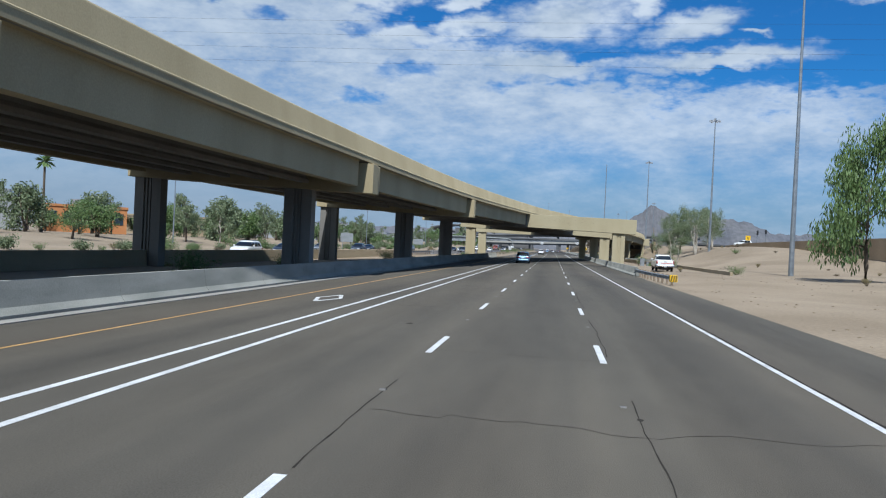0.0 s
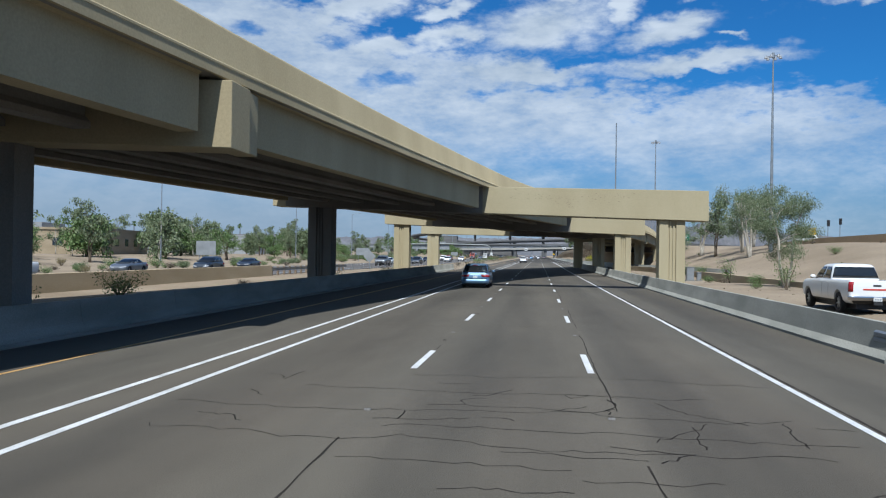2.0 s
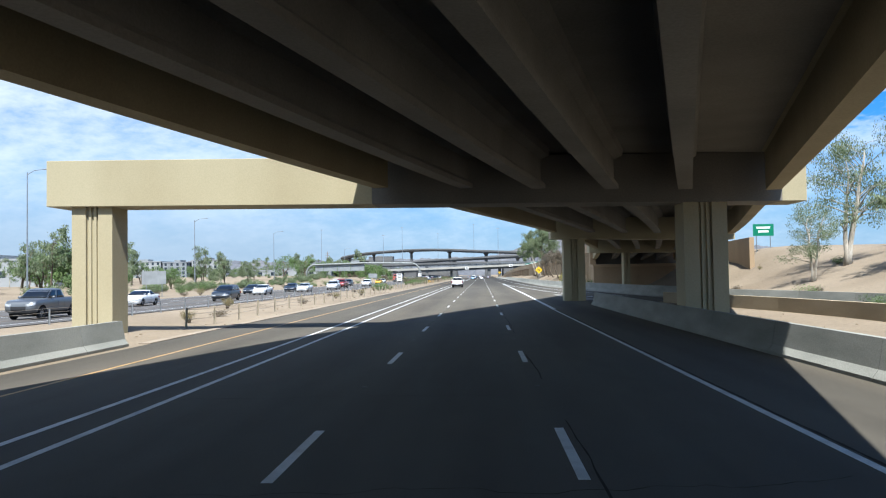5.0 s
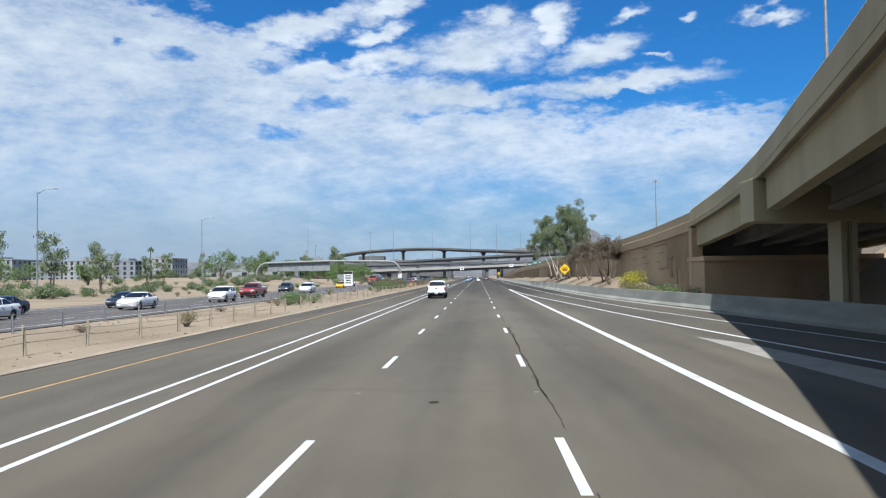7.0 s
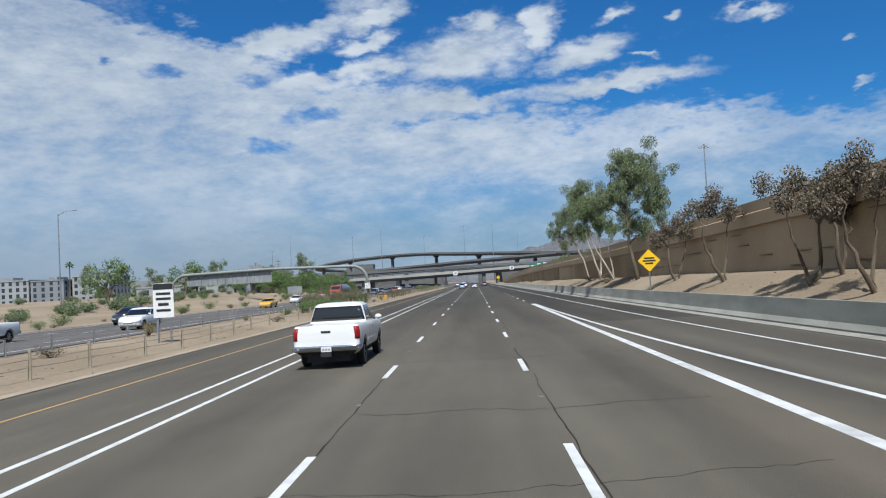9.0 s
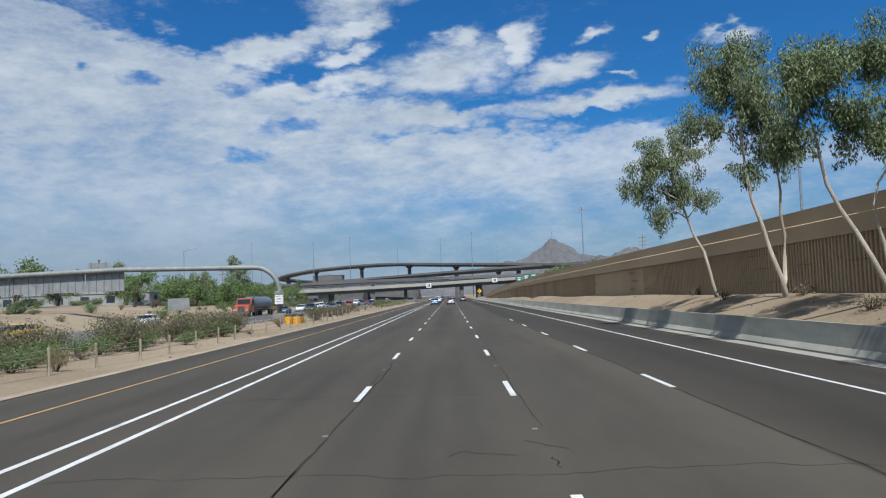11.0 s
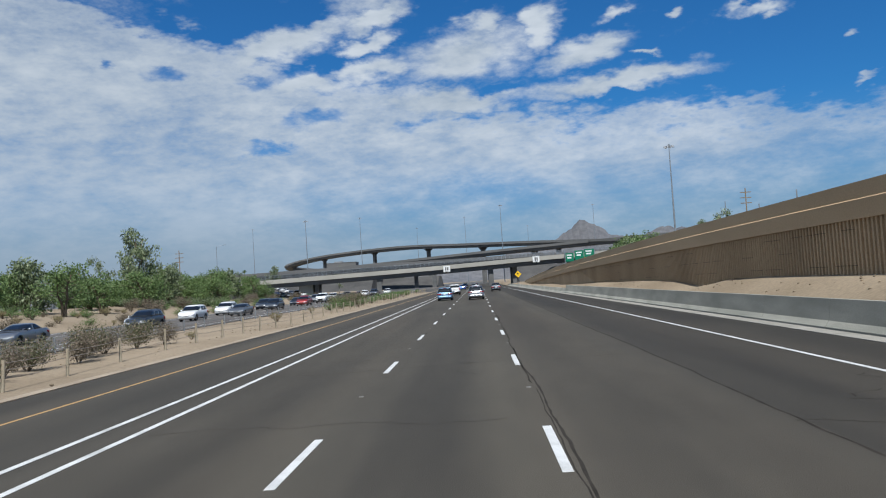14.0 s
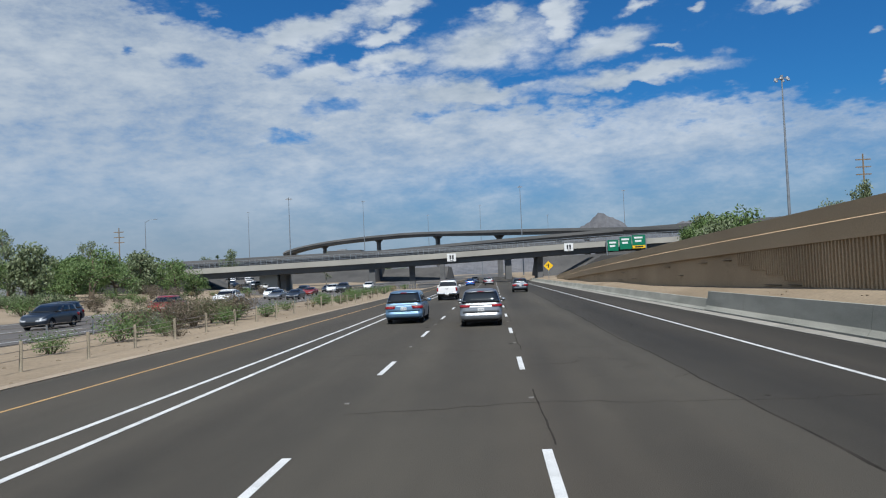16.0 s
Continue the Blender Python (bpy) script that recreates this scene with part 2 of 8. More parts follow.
def asphalt_mat(name, c1, c2, warm, fresh):
    """Worn asphalt: long streaks, an oily band along the middle of each lane, stone speckle and faint patches."""
    m = mat(name, c1, c2, 0.22, 55, 0.88, 0.45, stretch=(2.6, 0.06, 1), lo=0.3, hi=0.7, grain=0.34)
    t = m.node_tree
    bsdf = t.nodes["Principled BSDF"]
    base = bsdf.inputs["Base Color"].links[0].from_socket
    tc = t.nodes.new("ShaderNodeTexCoord")
    sp = t.nodes.new("ShaderNodeSeparateXYZ")
    t.links.new(tc.outputs["Object"], sp.inputs[0])

    def node(op, a, b):
        n = t.nodes.new("ShaderNodeMath")
        n.operation = op
        for i, v in enumerate((a, b)):
            if isinstance(v, (int, float)):
                n.inputs[i].default_value = v
            else:
                t.links.new(v, n.inputs[i])
        return n.outputs[0]

    def cloudy(scale, stretch, lo, hi):
        mp = t.nodes.new("ShaderNodeMapping")
        mp.inputs["Scale"].default_value = stretch
        t.links.new(tc.outputs["Object"], mp.inputs[0])
        n = t.nodes.new("ShaderNodeTexNoise")
        n.inputs["Scale"].default_value, n.inputs["Detail"].default_value = scale, 5
        t.links.new(mp.outputs[0], n.inputs["Vector"])
        r = t.nodes.new("ShaderNodeMapRange")
        r.inputs["From Min"].default_value, r.inputs["From Max"].default_value = lo, hi
        t.links.new(n.outputs["Fac"], r.inputs["Value"])
        return r.outputs[0]

    wob = node("MULTIPLY", cloudy(0.3, (1, 0.12, 1), 0.2, 0.8), 0.5)
    lane = node("COSINE", node("MULTIPLY", node("ADD", sp.outputs["X"], wob), 2 * math.pi / 3.66), 0.0)
    oil = node("MULTIPLY", node("ADD", lane, 1.0), node("MULTIPLY", cloudy(0.5, (1, 0.08, 1), 0.3, 0.7), 0.21))
    wear = node("ADD", node("MULTIPLY", cloudy(0.35, (0.5, 0.25, 1), 0.4, 0.75), 0.24), node("MULTIPLY", cloudy(1.1, (1.6, 0.5, 1), 0.3, 0.75), 0.16))
    newer = t.nodes.new("ShaderNodeMapRange")
    newer.interpolation_type = "SMOOTHSTEP"
    newer.inputs["From Min"].default_value, newer.inputs["From Max"].default_value = 255, 350
    newer.inputs["To Min"].default_value, newer.inputs["To Max"].default_value = 1.0, fresh
    t.links.new(sp.outputs["Y"], newer.inputs["Value"])
    dark = node("MULTIPLY", node("SUBTRACT", node("ADD", 1.04, wear), oil), newer.outputs[0])
    # the bleached middle stretch, and the darker added lane beyond the seam at x = 5.62
    bleach = t.nodes.new("ShaderNodeMapRange")
    bleach.interpolation_type = "SMOOTHSTEP"
    bleach.inputs["From Min"].default_value, bleach.inputs["From Max"].default_value = 130, 185
    bleach.inputs["To Min"].default_value, bleach.inputs["To Max"].default_value = 1.0, 1.18
    t.links.new(sp.outputs["Y"], bleach.inputs["Value"])
    added = node("MULTIPLY", node("GREATER_THAN", sp.outputs["X"], 5.62), node("GREATER_THAN", sp.outputs["Y"], 300.0))
    dark = node("MULTIPLY", node("MULTIPLY", dark, bleach.outputs[0]), node("SUBTRACT", 1.0, node("MULTIPLY", added, 0.32)))
    mul = t.nodes.new("ShaderNodeMix")
    mul.data_type, mul.blend_type = "RGBA", "MULTIPLY"
    mul.inputs["Factor"].default_value = 1.0
    t.links.new(dark, mul.inputs["B"])
    dust = t.nodes.new("ShaderNodeMix")
    dust.data_type = "RGBA"
    dust.inputs["B"].default_value = (*warm, 1)
    t.links.new(node("MULTIPLY", cloudy(0.12, (2.2, 0.10, 1), 0.45, 0.75), 0.35), dust.inputs["Factor"])
    t.links.new(base, dust.inputs["A"])
    t.links.new(dust.outputs["Result"], mul.inputs["A"])
    t.links.new(mul.outputs["Result"], bsdf.inputs["Base Color"])
    return m


M_ASPHALT = asphalt_mat("asphalt", (0.0480, 0.0424, 0.0328), (0.0784, 0.0688, 0.0520), (0.0944, 0.0744, 0.0512), 0.55)
M_ASPHALT_OLD = mat("asphalt_old", (0.0723, 0.0663, 0.0612), (0.1020, 0.0952, 0.0884), 0.25, 40, 0.9, 0.3, stretch=(1.6, 0.15, 1))
M_WHITE_LINE = mat("road_paint_white", (0.43, 0.43, 0.41), (0.64, 0.64, 0.62), 1.3, 70, 0.65, 0.3, lo=0.3, hi=0.55, grain=0.2)
M_YELLOW_LINE = mat("road_paint_yellow", (0.44, 0.255, 0.085), (0.56, 0.335, 0.125), 2.0, 50, 0.6, 0.2, grain=0.15)
M_SEAL = mat("crack_sealant", (0.020, 0.018, 0.015), (0.038, 0.033, 0.028), 2.0, 30, 0.92, 0.1, spec=0.1)
M_CONCRETE = mat("barrier_concrete", (0.2065, 0.2093, 0.1823), (0.3023, 0.2976, 0.2604), 0.55, 25, 0.85, 0.25, stretch=(1, 0.5, 2.2), grain=0.12)
M_KERB = mat("gutter_concrete", (0.2018, 0.1915, 0.1667), (0.2624, 0.2471, 0.2172), 0.8, 30, 0.85, 0.2, grain=0.12)
M_TAN = mat("tan_painted_concrete", (0.4277, 0.3643, 0.2238), (0.4752, 0.4139, 0.2640), 0.35, 18, 0.8, 0.04, stretch=(1, 1, 0.35), grain=0.06)
M_TAN_DULL = mat("weathered_tan_concrete", (0.375, 0.308, 0.178), (0.445, 0.370, 0.222), 0.3, 16, 0.85, 0.15, stretch=(1, 1, 0.3), grain=0.08)
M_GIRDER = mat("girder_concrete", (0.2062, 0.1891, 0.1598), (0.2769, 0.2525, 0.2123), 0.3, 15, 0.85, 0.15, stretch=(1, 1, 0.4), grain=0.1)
M_GREY_CONC = mat("grey_column_concrete", (0.1803, 0.1691, 0.1501), (0.2587, 0.2397, 0.2106), 0.4, 16, 0.85, 0.2, stretch=(1, 1, 0.3), grain=0.1)
M_DUSTY_KERB = mat("dusty_kerb_concrete", (0.225, 0.178, 0.128), (0.300, 0.245, 0.182), 0.5, 20, 0.92, 0.3, grain=0.14)
M_DIRT = mat("desert_dirt", (0.1830, 0.1410, 0.0930), (0.2440, 0.1930, 0.1330), 0.10, 6, 0.95, 0.6, grain=0.16)
M_WALL = mat("brown_ribbed_wall", (0.415, 0.296, 0.178), (0.520, 0.378, 0.232), 0.25, 14, 0.9, 0.3, stretch=(1, 0.6, 0.25), grain=0.14)
M_WALL_CAP = mat("tan_wall_coping", (0.485, 0.345, 0.205), (0.565, 0.412, 0.252), 0.2, 16, 0.85, 0.2, stretch=(1, 0.3, 1), grain=0.08)
M_STEEL = mat("galvanised_steel", (0.25, 0.27, 0.285), (0.34, 0.36, 0.375), 1.5, 30, 0.45, 0.05, metal=0.6, grain=0.08)
M_RUST = mat("weathered_steel", (0.20, 0.17, 0.14), (0.32, 0.28, 0.23), 2.0, 30, 0.7, 0.1, metal=0.3)
M_WOOD = mat("weathered_timber", (0.20, 0.15, 0.10), (0.30, 0.23, 0.16), 2.0, 40, 0.9, 0.3, stretch=(1, 1, 0.2))


# ---- building helpers ----
def make(bm, name, material, smooth=False):
    me = bpy.data.meshes.new(name)
    bmesh.ops.recalc_face_normals(bm, faces=bm.faces)
    bm.to_mesh(me)
    bm.free()
    me.materials.append(material)
    if smooth:
        for p in me.polygons:
            p.use_smooth = True
    return me


def part(name, bm, material, parent, label="", smooth=False):
    ob = new(name, make(bm, name, material, smooth))
    ob.parent = parent
    if label:
        tagged(ob, label)
    return ob


def thing(name, label, category, group="", kind="", at=None):
    ob = new(name)
    ob.empty_display_size = 0.3
    if at is not None:
        ob.matrix_basis = at
    return tagged(ob, label, category, group, kind)


def structure(name, bm, material, label="", category=""):
    return tagged(new(name, make(bm, name, material)), label, category, "", "structure")


def box(bm, x0, x1, y0, y1, z0, z1, bevel=0.0):
    r = bmesh.ops.create_cube(bm, size=1.0, matrix=Matrix.Translation(((x0 + x1) / 2, (y0 + y1) / 2, (z0 + z1) / 2)) @ Matrix.Diagonal((x1 - x0, y1 - y0, z1 - z0, 1)))
    if bevel:
        edges = list({e for v in r["verts"] for e in v.link_edges})
        bmesh.ops.bevel(bm, geom=edges, offset=bevel, segments=1, affect="EDGES")
    return bm


def rod(bm, a, b, r0, r1=None, sides=8):
    a, b = Vector(a), Vector(b)
    d = b - a
    m = Matrix.Translation((a + b) / 2) @ d.to_track_quat("Z", "Y").to_matrix().to_4x4()
    bmesh.ops.create_cone(bm, cap_ends=True, segments=sides, radius1=r0, radius2=r0 if r1 is None else r1, depth=d.length, matrix=m)
    return bm


def sweep(bm, profile, path, closed=True):
    """A profile of (to the right, up) carried along a path of (x, y, z)."""
    rings = []
    n = len(path)
    for i, p in enumerate(path):
        p = Vector(p)
        a, b = Vector(path[max(i - 1, 0)]), Vector(path[min(i + 1, n - 1)])
        d = (b - a).xy.normalized()
        right = Vector((d.y, -d.x, 0))
        prof = profile(i) if callable(profile) else profile
        rings.append([bm.verts.new(p + right * u + Vector((0, 0, w))) for u, w in prof])
    k = len(rings[0])
    for r0, r1 in zip(rings, rings[1:]):
        for j in range(k if closed else k - 1):
            bm.faces.new((r0[j], r0[(j + 1) % k], r1[(j + 1) % k], r1[j]))
    if closed:
        bm.faces.new(rings[0])
        bm.faces.new(rings[-1])
    return bm


def prism(bm, outline, lo, hi, axis="x"):
    """An outline of two coordinates pulled out along the third."""
    def at(u, v, w):
        return {"x": (w, u, v), "y": (u, w, v), "z": (u, v, w)}[axis]
    a = [bm.verts.new(at(u, v, lo)) for u, v in outline]
    b = [bm.verts.new(at(u, v, hi)) for u, v in outline]
    bm.faces.new(a)
    bm.faces.new(b)
    for i in range(len(a)):
        j = (i + 1) % len(a)
        bm.faces.new((a[i], a[j], b[j], b[i]))
    return bm


def lerp_table(table, y):
    """Smooth reading of a short table of (y, value)."""
    if y <= table[0][0]:
        (y0, v0), (y1, v1) = table[0], table[1]
        return v0 + (v1 - v0) * (y - y0) / (y1 - y0)
    for i in range(len(table) - 1):
        (y0, v0), (y1, v1) = table[i], table[i + 1]
        if y <= y1:
            def slope(k):
                k0, k1 = max(k - 1, 0), min(k + 1, len(table) - 1)
                return (table[k1][1] - table[k0][1]) / (table[k1][0] - table[k0][0])
            t, h = (y - y0) / (y1 - y0), y1 - y0
            return ((2 * t**3 - 3 * t**2 + 1) * v0 + (t**3 - 2 * t**2 + t) * h * slope(i)
                    + (-2 * t**3 + 3 * t**2) * v1 + (t**3 - t**2) * h * slope(i + 1))
    return table[-1][1]


def soft(a, b, v):
    t = min(max((v - a) / (b - a), 0.0), 1.0)
    return t * t * (3 - 2 * t)

# ---- large structure ----
LANE = 3.66
Y0, Y1 = -60.0, 720.0
RAMP_LEFT = [(-60, -30.5), (0, -28.0), (33, -26.2), (66, -23.0), (102, -18.6), (136, -12.0), (170, -4.1), (200, 4.95), (214, 8.95), (229, 12.5), (239, 14.75), (250, 16.5), (264, 18.0)]
RAMP_RIGHT = [(-60, -14.8), (0, -12.5), (15, -12.0), (33, -10.85), (50, -9.55), (66, -7.9), (83, -5.8), (93, -4.4), (102, -3.05), (110, -1.75), (119, 0.1), (128, 2.35), (136, 4.45), (170, 13.4), (200, 21.2), (229, 27.2), (245, 29.8), (264, 32.0)]
RAMP_TOP = [(-60, 7.68), (33, 7.70), (66, 7.68), (102, 7.84), (136, 7.90), (170, 7.72), (205, 7.5), (238, 7.1), (250, 6.68), (264, 6.15)]
WALL_X = [(264, 18.3), (300, 18.3), (360, 17.8), (420, 17.0), (475, 16.2), (540, 15.4), (640, 14.2)]
WALL_TOP = [(264, 7.35), (272, 7.05), (282, 6.75), (310, 6.35), (360, 5.85), (420, 5.55), (475, 5.2), (540, 4.3), (600, 2.9), (640, 1.5)]
FILL_FOOT = [(264, 1.3), (295, 2.05), (330, 2.0), (360, 1.9), (420, 1.7), (450, 1.62), (466, 1.55), (472, 1.1), (475, 1.06), (478, 1.42), (505, 1.25), (540, 0.95), (640, 0.7)]


def right_barrier_x(y):
    if y < 204:
        return 8.75
    return lerp_table([(204, 18.7), (215, 17.4), (226, 16.3), (236, 15.8), (245, 15.2), (252, 14.6), (262, 13.9), (277, 13.1), (290, 12.75), (310, 12.6), (340, 12.5), (520, 12.2), (640, 11.5), (720, 11.0)], y)


SLIP = [(60, 22.4), (150, 22.4), (170, 21.9), (190, 19.8), (206, 16.2)]


def ground_height(x, y):
    h = 0.0
    n = noise.noise(Vector((x * 0.05, y * 0.05, 0.0)))
    # bank beside the first stretch
    if x > 9:
        bank = 4.9 * soft(21, 44, x) * (0.1 + 0.9 * soft(88, 160, y)) * (1 - soft(232, 262, y))
        bank = max(bank, 5.2 * soft(50.5, 51.5, x) * soft(0, 40, y) * (1 - soft(240, 262, y)))
        bank += 0.35 * soft(10.5, 13.5, x) * soft(40, 60, y) * (1 - soft(108, 130, y))
        bank = max(bank, 5.2 * soft(24, 36, x) * soft(205, 232, y) * (1 - soft(266, 272, y)))
        h += bank
        if y > 250:
            edge = right_barrier_x(y) + 1.15
            wx = lerp_table(WALL_X, min(max(y, 264), 640))
            foot = lerp_table(FILL_FOOT, min(max(y, 264), 640))
            h = max(h, (0.62 + (foot - 0.62) * soft(edge, wx, x)) * soft(255, 290, y) * soft(edge - 0.4, edge + 0.1, x))
            if x > wx + 1.2 and y > 268:
                h = max(h, (lerp_table(WALL_TOP, min(max(y, 264), 640)) - 1.1) * (1 - soft(600, 640, y)))
    if x < -39:
        h += 1.9 * soft(-40, -52, x) * soft(330, 440, y) * (1 - 0.6 * soft(480, 540, y)) * (1 - soft(610, 650, y)) + 1.2 * soft(-52, -75, x)
    if -21 < x < -13:
        h += 0.12 * n
    if abs(x + 32) > 11 and not -11.8 < x < right_barrier_x(y) + 0.2:
        h += 0.18 * n * (1 if abs(x) > 13 else 0.3)
    return h - 0.03


xs = [-900, -500, -320, -220, -160, -120, -95, -80, -70, -62, -56, -51, -47, -44, -42, -40.5, -39, -34, -28, -22.5, -21, -19.5, -18, -16.5, -15, -13.5, -12.2, -11.7, -6, 0, 6,
      8.6, 9.2, 9.8, 10.6, 11.4, 12.2, 12.8, 13.4, 14, 14.7, 15.5, 16.3, 17.1, 18, 19, 20.5, 22, 24, 26, 28.5, 31, 34, 37, 40, 44, 48, 55, 65, 80, 110, 160, 260, 420, 700, 1100]
ys = [-400, -250, -160, -110] + [-80 + 6 * i for i in range(136)] + [760, 820, 900, 1050, 1300, 1700, 2400, 3400, 4600]
bm = bmesh.new()
grid = [[bm.verts.new((x, y, ground_height(x, y))) for x in xs] for y in ys]
for r0, r1 in zip(grid, grid[1:]):
    for i in range(len(xs) - 1):
        bm.faces.new((r0[i], r0[i + 1], r1[i + 1], r1[i]))
ground = structure("ground", bm, M_DIRT, "pale pink-brown desert dirt with gravel and scattered litter", "ground")
for p in ground.data.polygons:
    p.use_smooth = True

def swing(y):
    """How far the opposite carriageway lies further out in the first stretch."""
    return -4.0 * (1 - soft(120, 230, y))


# carriageway, its shoulders, and the far one beyond the median
bm = bmesh.new()
path = [(0, y, 0) for y in range(-60, 901, 15)]


def road_profile(i):
    y = path[i][1]
    right = 8.9 if y < 45 else right_barrier_x(y) + 0.1
    return [(-11.6, 0.0), (right, 0.0), (right, -0.2), (-11.6, -0.2)]


path = [(0, y, 0) for y in [*range(-60, 196, 15), 198, *range(204, 291, 6)]]
sweep(bm, road_profile, path)
road = structure("road", bm, M_ASPHALT, "dark grey asphalt motorway with worn wheel tracks and sealed cracks", "road")
bm = bmesh.new()
path = [(0, y, 0) for y in range(288, 901, 12)]
sweep(bm, road_profile, path)
structure("road_newer", bm, M_ASPHALT, "darker newer asphalt stretch of the motorway", "road")
path = [(0, y, 0) for y in range(-60, 901, 15)]
bm = bmesh.new()
sweep(bm, lambda i: [(u + swing(path[i][1]), w) for u, w in ((-38.5, 0.02), (-22.3, 0.02), (-22.3, -0.2), (-38.5, -0.2))], path)
opposite_road = structure("opposite_road", bm, M_ASPHALT_OLD, "grey asphalt of the opposite carriageway", "road")


def line_piece(name, x, y0, y1, w, material, parent, z=0.004):
    bm = bmesh.new()
    box(bm, x - w / 2, x + w / 2, y0, y1, z - 0.006, z)
    return part(name, bm, material, parent)


def dash_row(x, y0, y1, phase, parent, w=0.13):
    first = None
    k = math.ceil((y0 - phase) / 12.192)
    while phase + 12.192 * k + 3.05 < y1:
        y = phase + 12.192 * k
        if first is None:
            bm = bmesh.new()
            box(bm, -w / 2, w / 2, 0, 3.05, -0.002, 0.005)
            first = make(bm, "lane_dash", M_WHITE_LINE)
        ob = new("lane_dash", first)
        ob.parent = parent
        ob.location = (x + (swing(y) if parent is opposite_road else 0.0), y, 0.02 if parent is opposite_road else 0.0)
        k += 1


dash_row(LANE / 2, -60, 700, 0.0, road, 0.14)
dash_row(-LANE / 2, -60, 700, -0.1, road, 0.14)
dash_row(5.68, 333, 404, 0.5, road, 0.14)
line_piece("edge_line", -5.48, Y0, 760, 0.14, M_WHITE_LINE, road)
line_piece("edge_line", -6.36, Y0, 760, 0.14, M_WHITE_LINE, road)
line_piece("edge_line", -9.32, Y0, 760, 0.095, M_YELLOW_LINE, road)
line_piece("edge_line", 5.36, Y0, 190, 0.13, M_WHITE_LINE, road)


def curved_line(name, table, y0, y1, w, material, parent):
    bm = bmesh.new()
    pts = [(lerp_table(table, y0 + (y1 - y0) * i / 40), y0 + (y1 - y0) * i / 40, 0) for i in range(41)]
    sweep(bm, [(-w / 2, 0.004), (w / 2, 0.004), (w / 2, -0.002), (-w / 2, -0.002)], pts)
    return part(name, bm, material, parent)


curved_line("gore_line", [(190, 5.45), (240, 5.72), (332, 5.76)], 190, 332, 0.28, M_WHITE_LINE, road)
curved_line("gore_line", [(200, 13.6), (216, 11.5), (224, 10.7), (233, 9.95), (243, 9.3), (261, 8.3), (290, 6.75), (312, 6.15), (332, 5.99)], 202, 332, 0.19, M_WHITE_LINE, road)
curved_line("edge_line", [(215, 15.2), (229, 13.6), (240, 12.4), (251, 11.45), (258, 11.05), (268, 10.7), (280, 10.3), (300, 9.8), (340, 9.42), (500, 8.95), (640, 8.3)], 216, 700, 0.13, M_WHITE_LINE, road)
for x in (-26.1, -29.8, -33.5):
    dash_row(x, 0, 640, 3.0, opposite_road, 0.12)
for x in (-23.6, -37.2):
    bm = bmesh.new()
    sweep(bm, [(-0.065, 0.026), (0.065, 0.026), (0.065, 0.018), (-0.065, 0.018)], [(x + swing(y), y, 0) for y in range(0, 761, 10)])
    part("edge_line", bm, M_WHITE_LINE, opposite_road)

# safety-shaped barriers
JERSEY = [(0.0, 0.0), (0.0, 0.08), (0.13, 0.25), (0.24, 0.86), (0.40, 0.86), (0.52, 0.25), (0.62, 0.0)]


def barrier(name, table, y0, y1, side, label, length=6.0, tall=1.06, low_from=None):
    ob = thing(name, label, "barrier", "roadside barriers", "structure")
    y = y0
    while y < y1 - 0.5:
        ye = min(y + length, y1)
        pts = [(lerp_table(table, y + (ye - 0.02 - y) * i / 2), y + (ye - 0.02 - y) * i / 2, 0.0) for i in range(3)]
        bm = bmesh.new()
        high = 0.74 if low_from and y > low_from else tall
        sweep(bm, [(side * u, w * high) for u, w in JERSEY], pts)
        part("barrier_section", bm, M_CONCRETE, ob)
        y = ye
    return ob


left_table = [(-60, -12.2), (120, -12.2), (160, -12.0), (166, -12.0)]
barrier("median_barrier", left_table, -54, 165, -1, "grey concrete safety barrier along the median")
barrier("roadside_barrier", [(y, right_barrier_x(y)) for y in range(55, 201, 10)], 64, 196, 1, "grey concrete safety barrier beside the shoulder")
barrier("slip_road_barrier", [(150, 25.0), (170, 24.5), (190, 22.4), (204, 18.7), (215, 17.4)], 150, 204, 1, "grey concrete safety barrier outside the slip road")
barrier("wall_barrier", [(y, right_barrier_x(y)) for y in range(204, 701, 8)], 204, 690, 1, "pale grey concrete safety barrier below the retaining wall", 6.0, 1.2, 520)
bm = bmesh.new()
pts = [(right_barrier_x(y) - 0.62, y, 0) for y in range(206, 700, 8)]
sweep(bm, [(0, 0.02), (0.62, 0.03), (0.62, -0.1), (0, -0.1)], pts)
structure("gutter", bm, M_KERB, "pale concrete gutter strip along the barrier foot", "kerb")
bm = bmesh.new()
sweep(bm, [(0, 0.02), (0.45, 0.02), (0.45, -0.1), (0, -0.1)], [(-12.1, y, 0) for y in range(166, 760, 12)])
structure("median_kerb", bm, M_DUSTY_KERB, "concrete strip dusted with tan dirt along the median edge", "kerb")
bm = bmesh.new()
sweep(bm, [(0, 0.02), (0.45, 0.02), (0.45, -0.1), (0, -0.1)], [(-12.1, y, 0) for y in range(-60, 167, 12)])
structure("median_gutter", bm, M_KERB, "concrete gutter strip along the median barrier", "kerb")


# ---- the flyover ramp ----
ramp = thing("flyover_bridge", "tan concrete flyover ramp on straddle bents crossing the motorway", "bridge", "", "structure")
YS = [-60 + 6 * i for i in range(55)]


def ramp_point(y, s):
    """A place across the deck: s is 0 at its left edge and 1 at its right edge."""
    l, r = lerp_table(RAMP_LEFT, y), lerp_table(RAMP_RIGHT, y)
    z = lerp_table(RAMP_TOP, y) + 0.45 * (0.5 - s)
    return Vector((l + (r - l) * s, y, z))


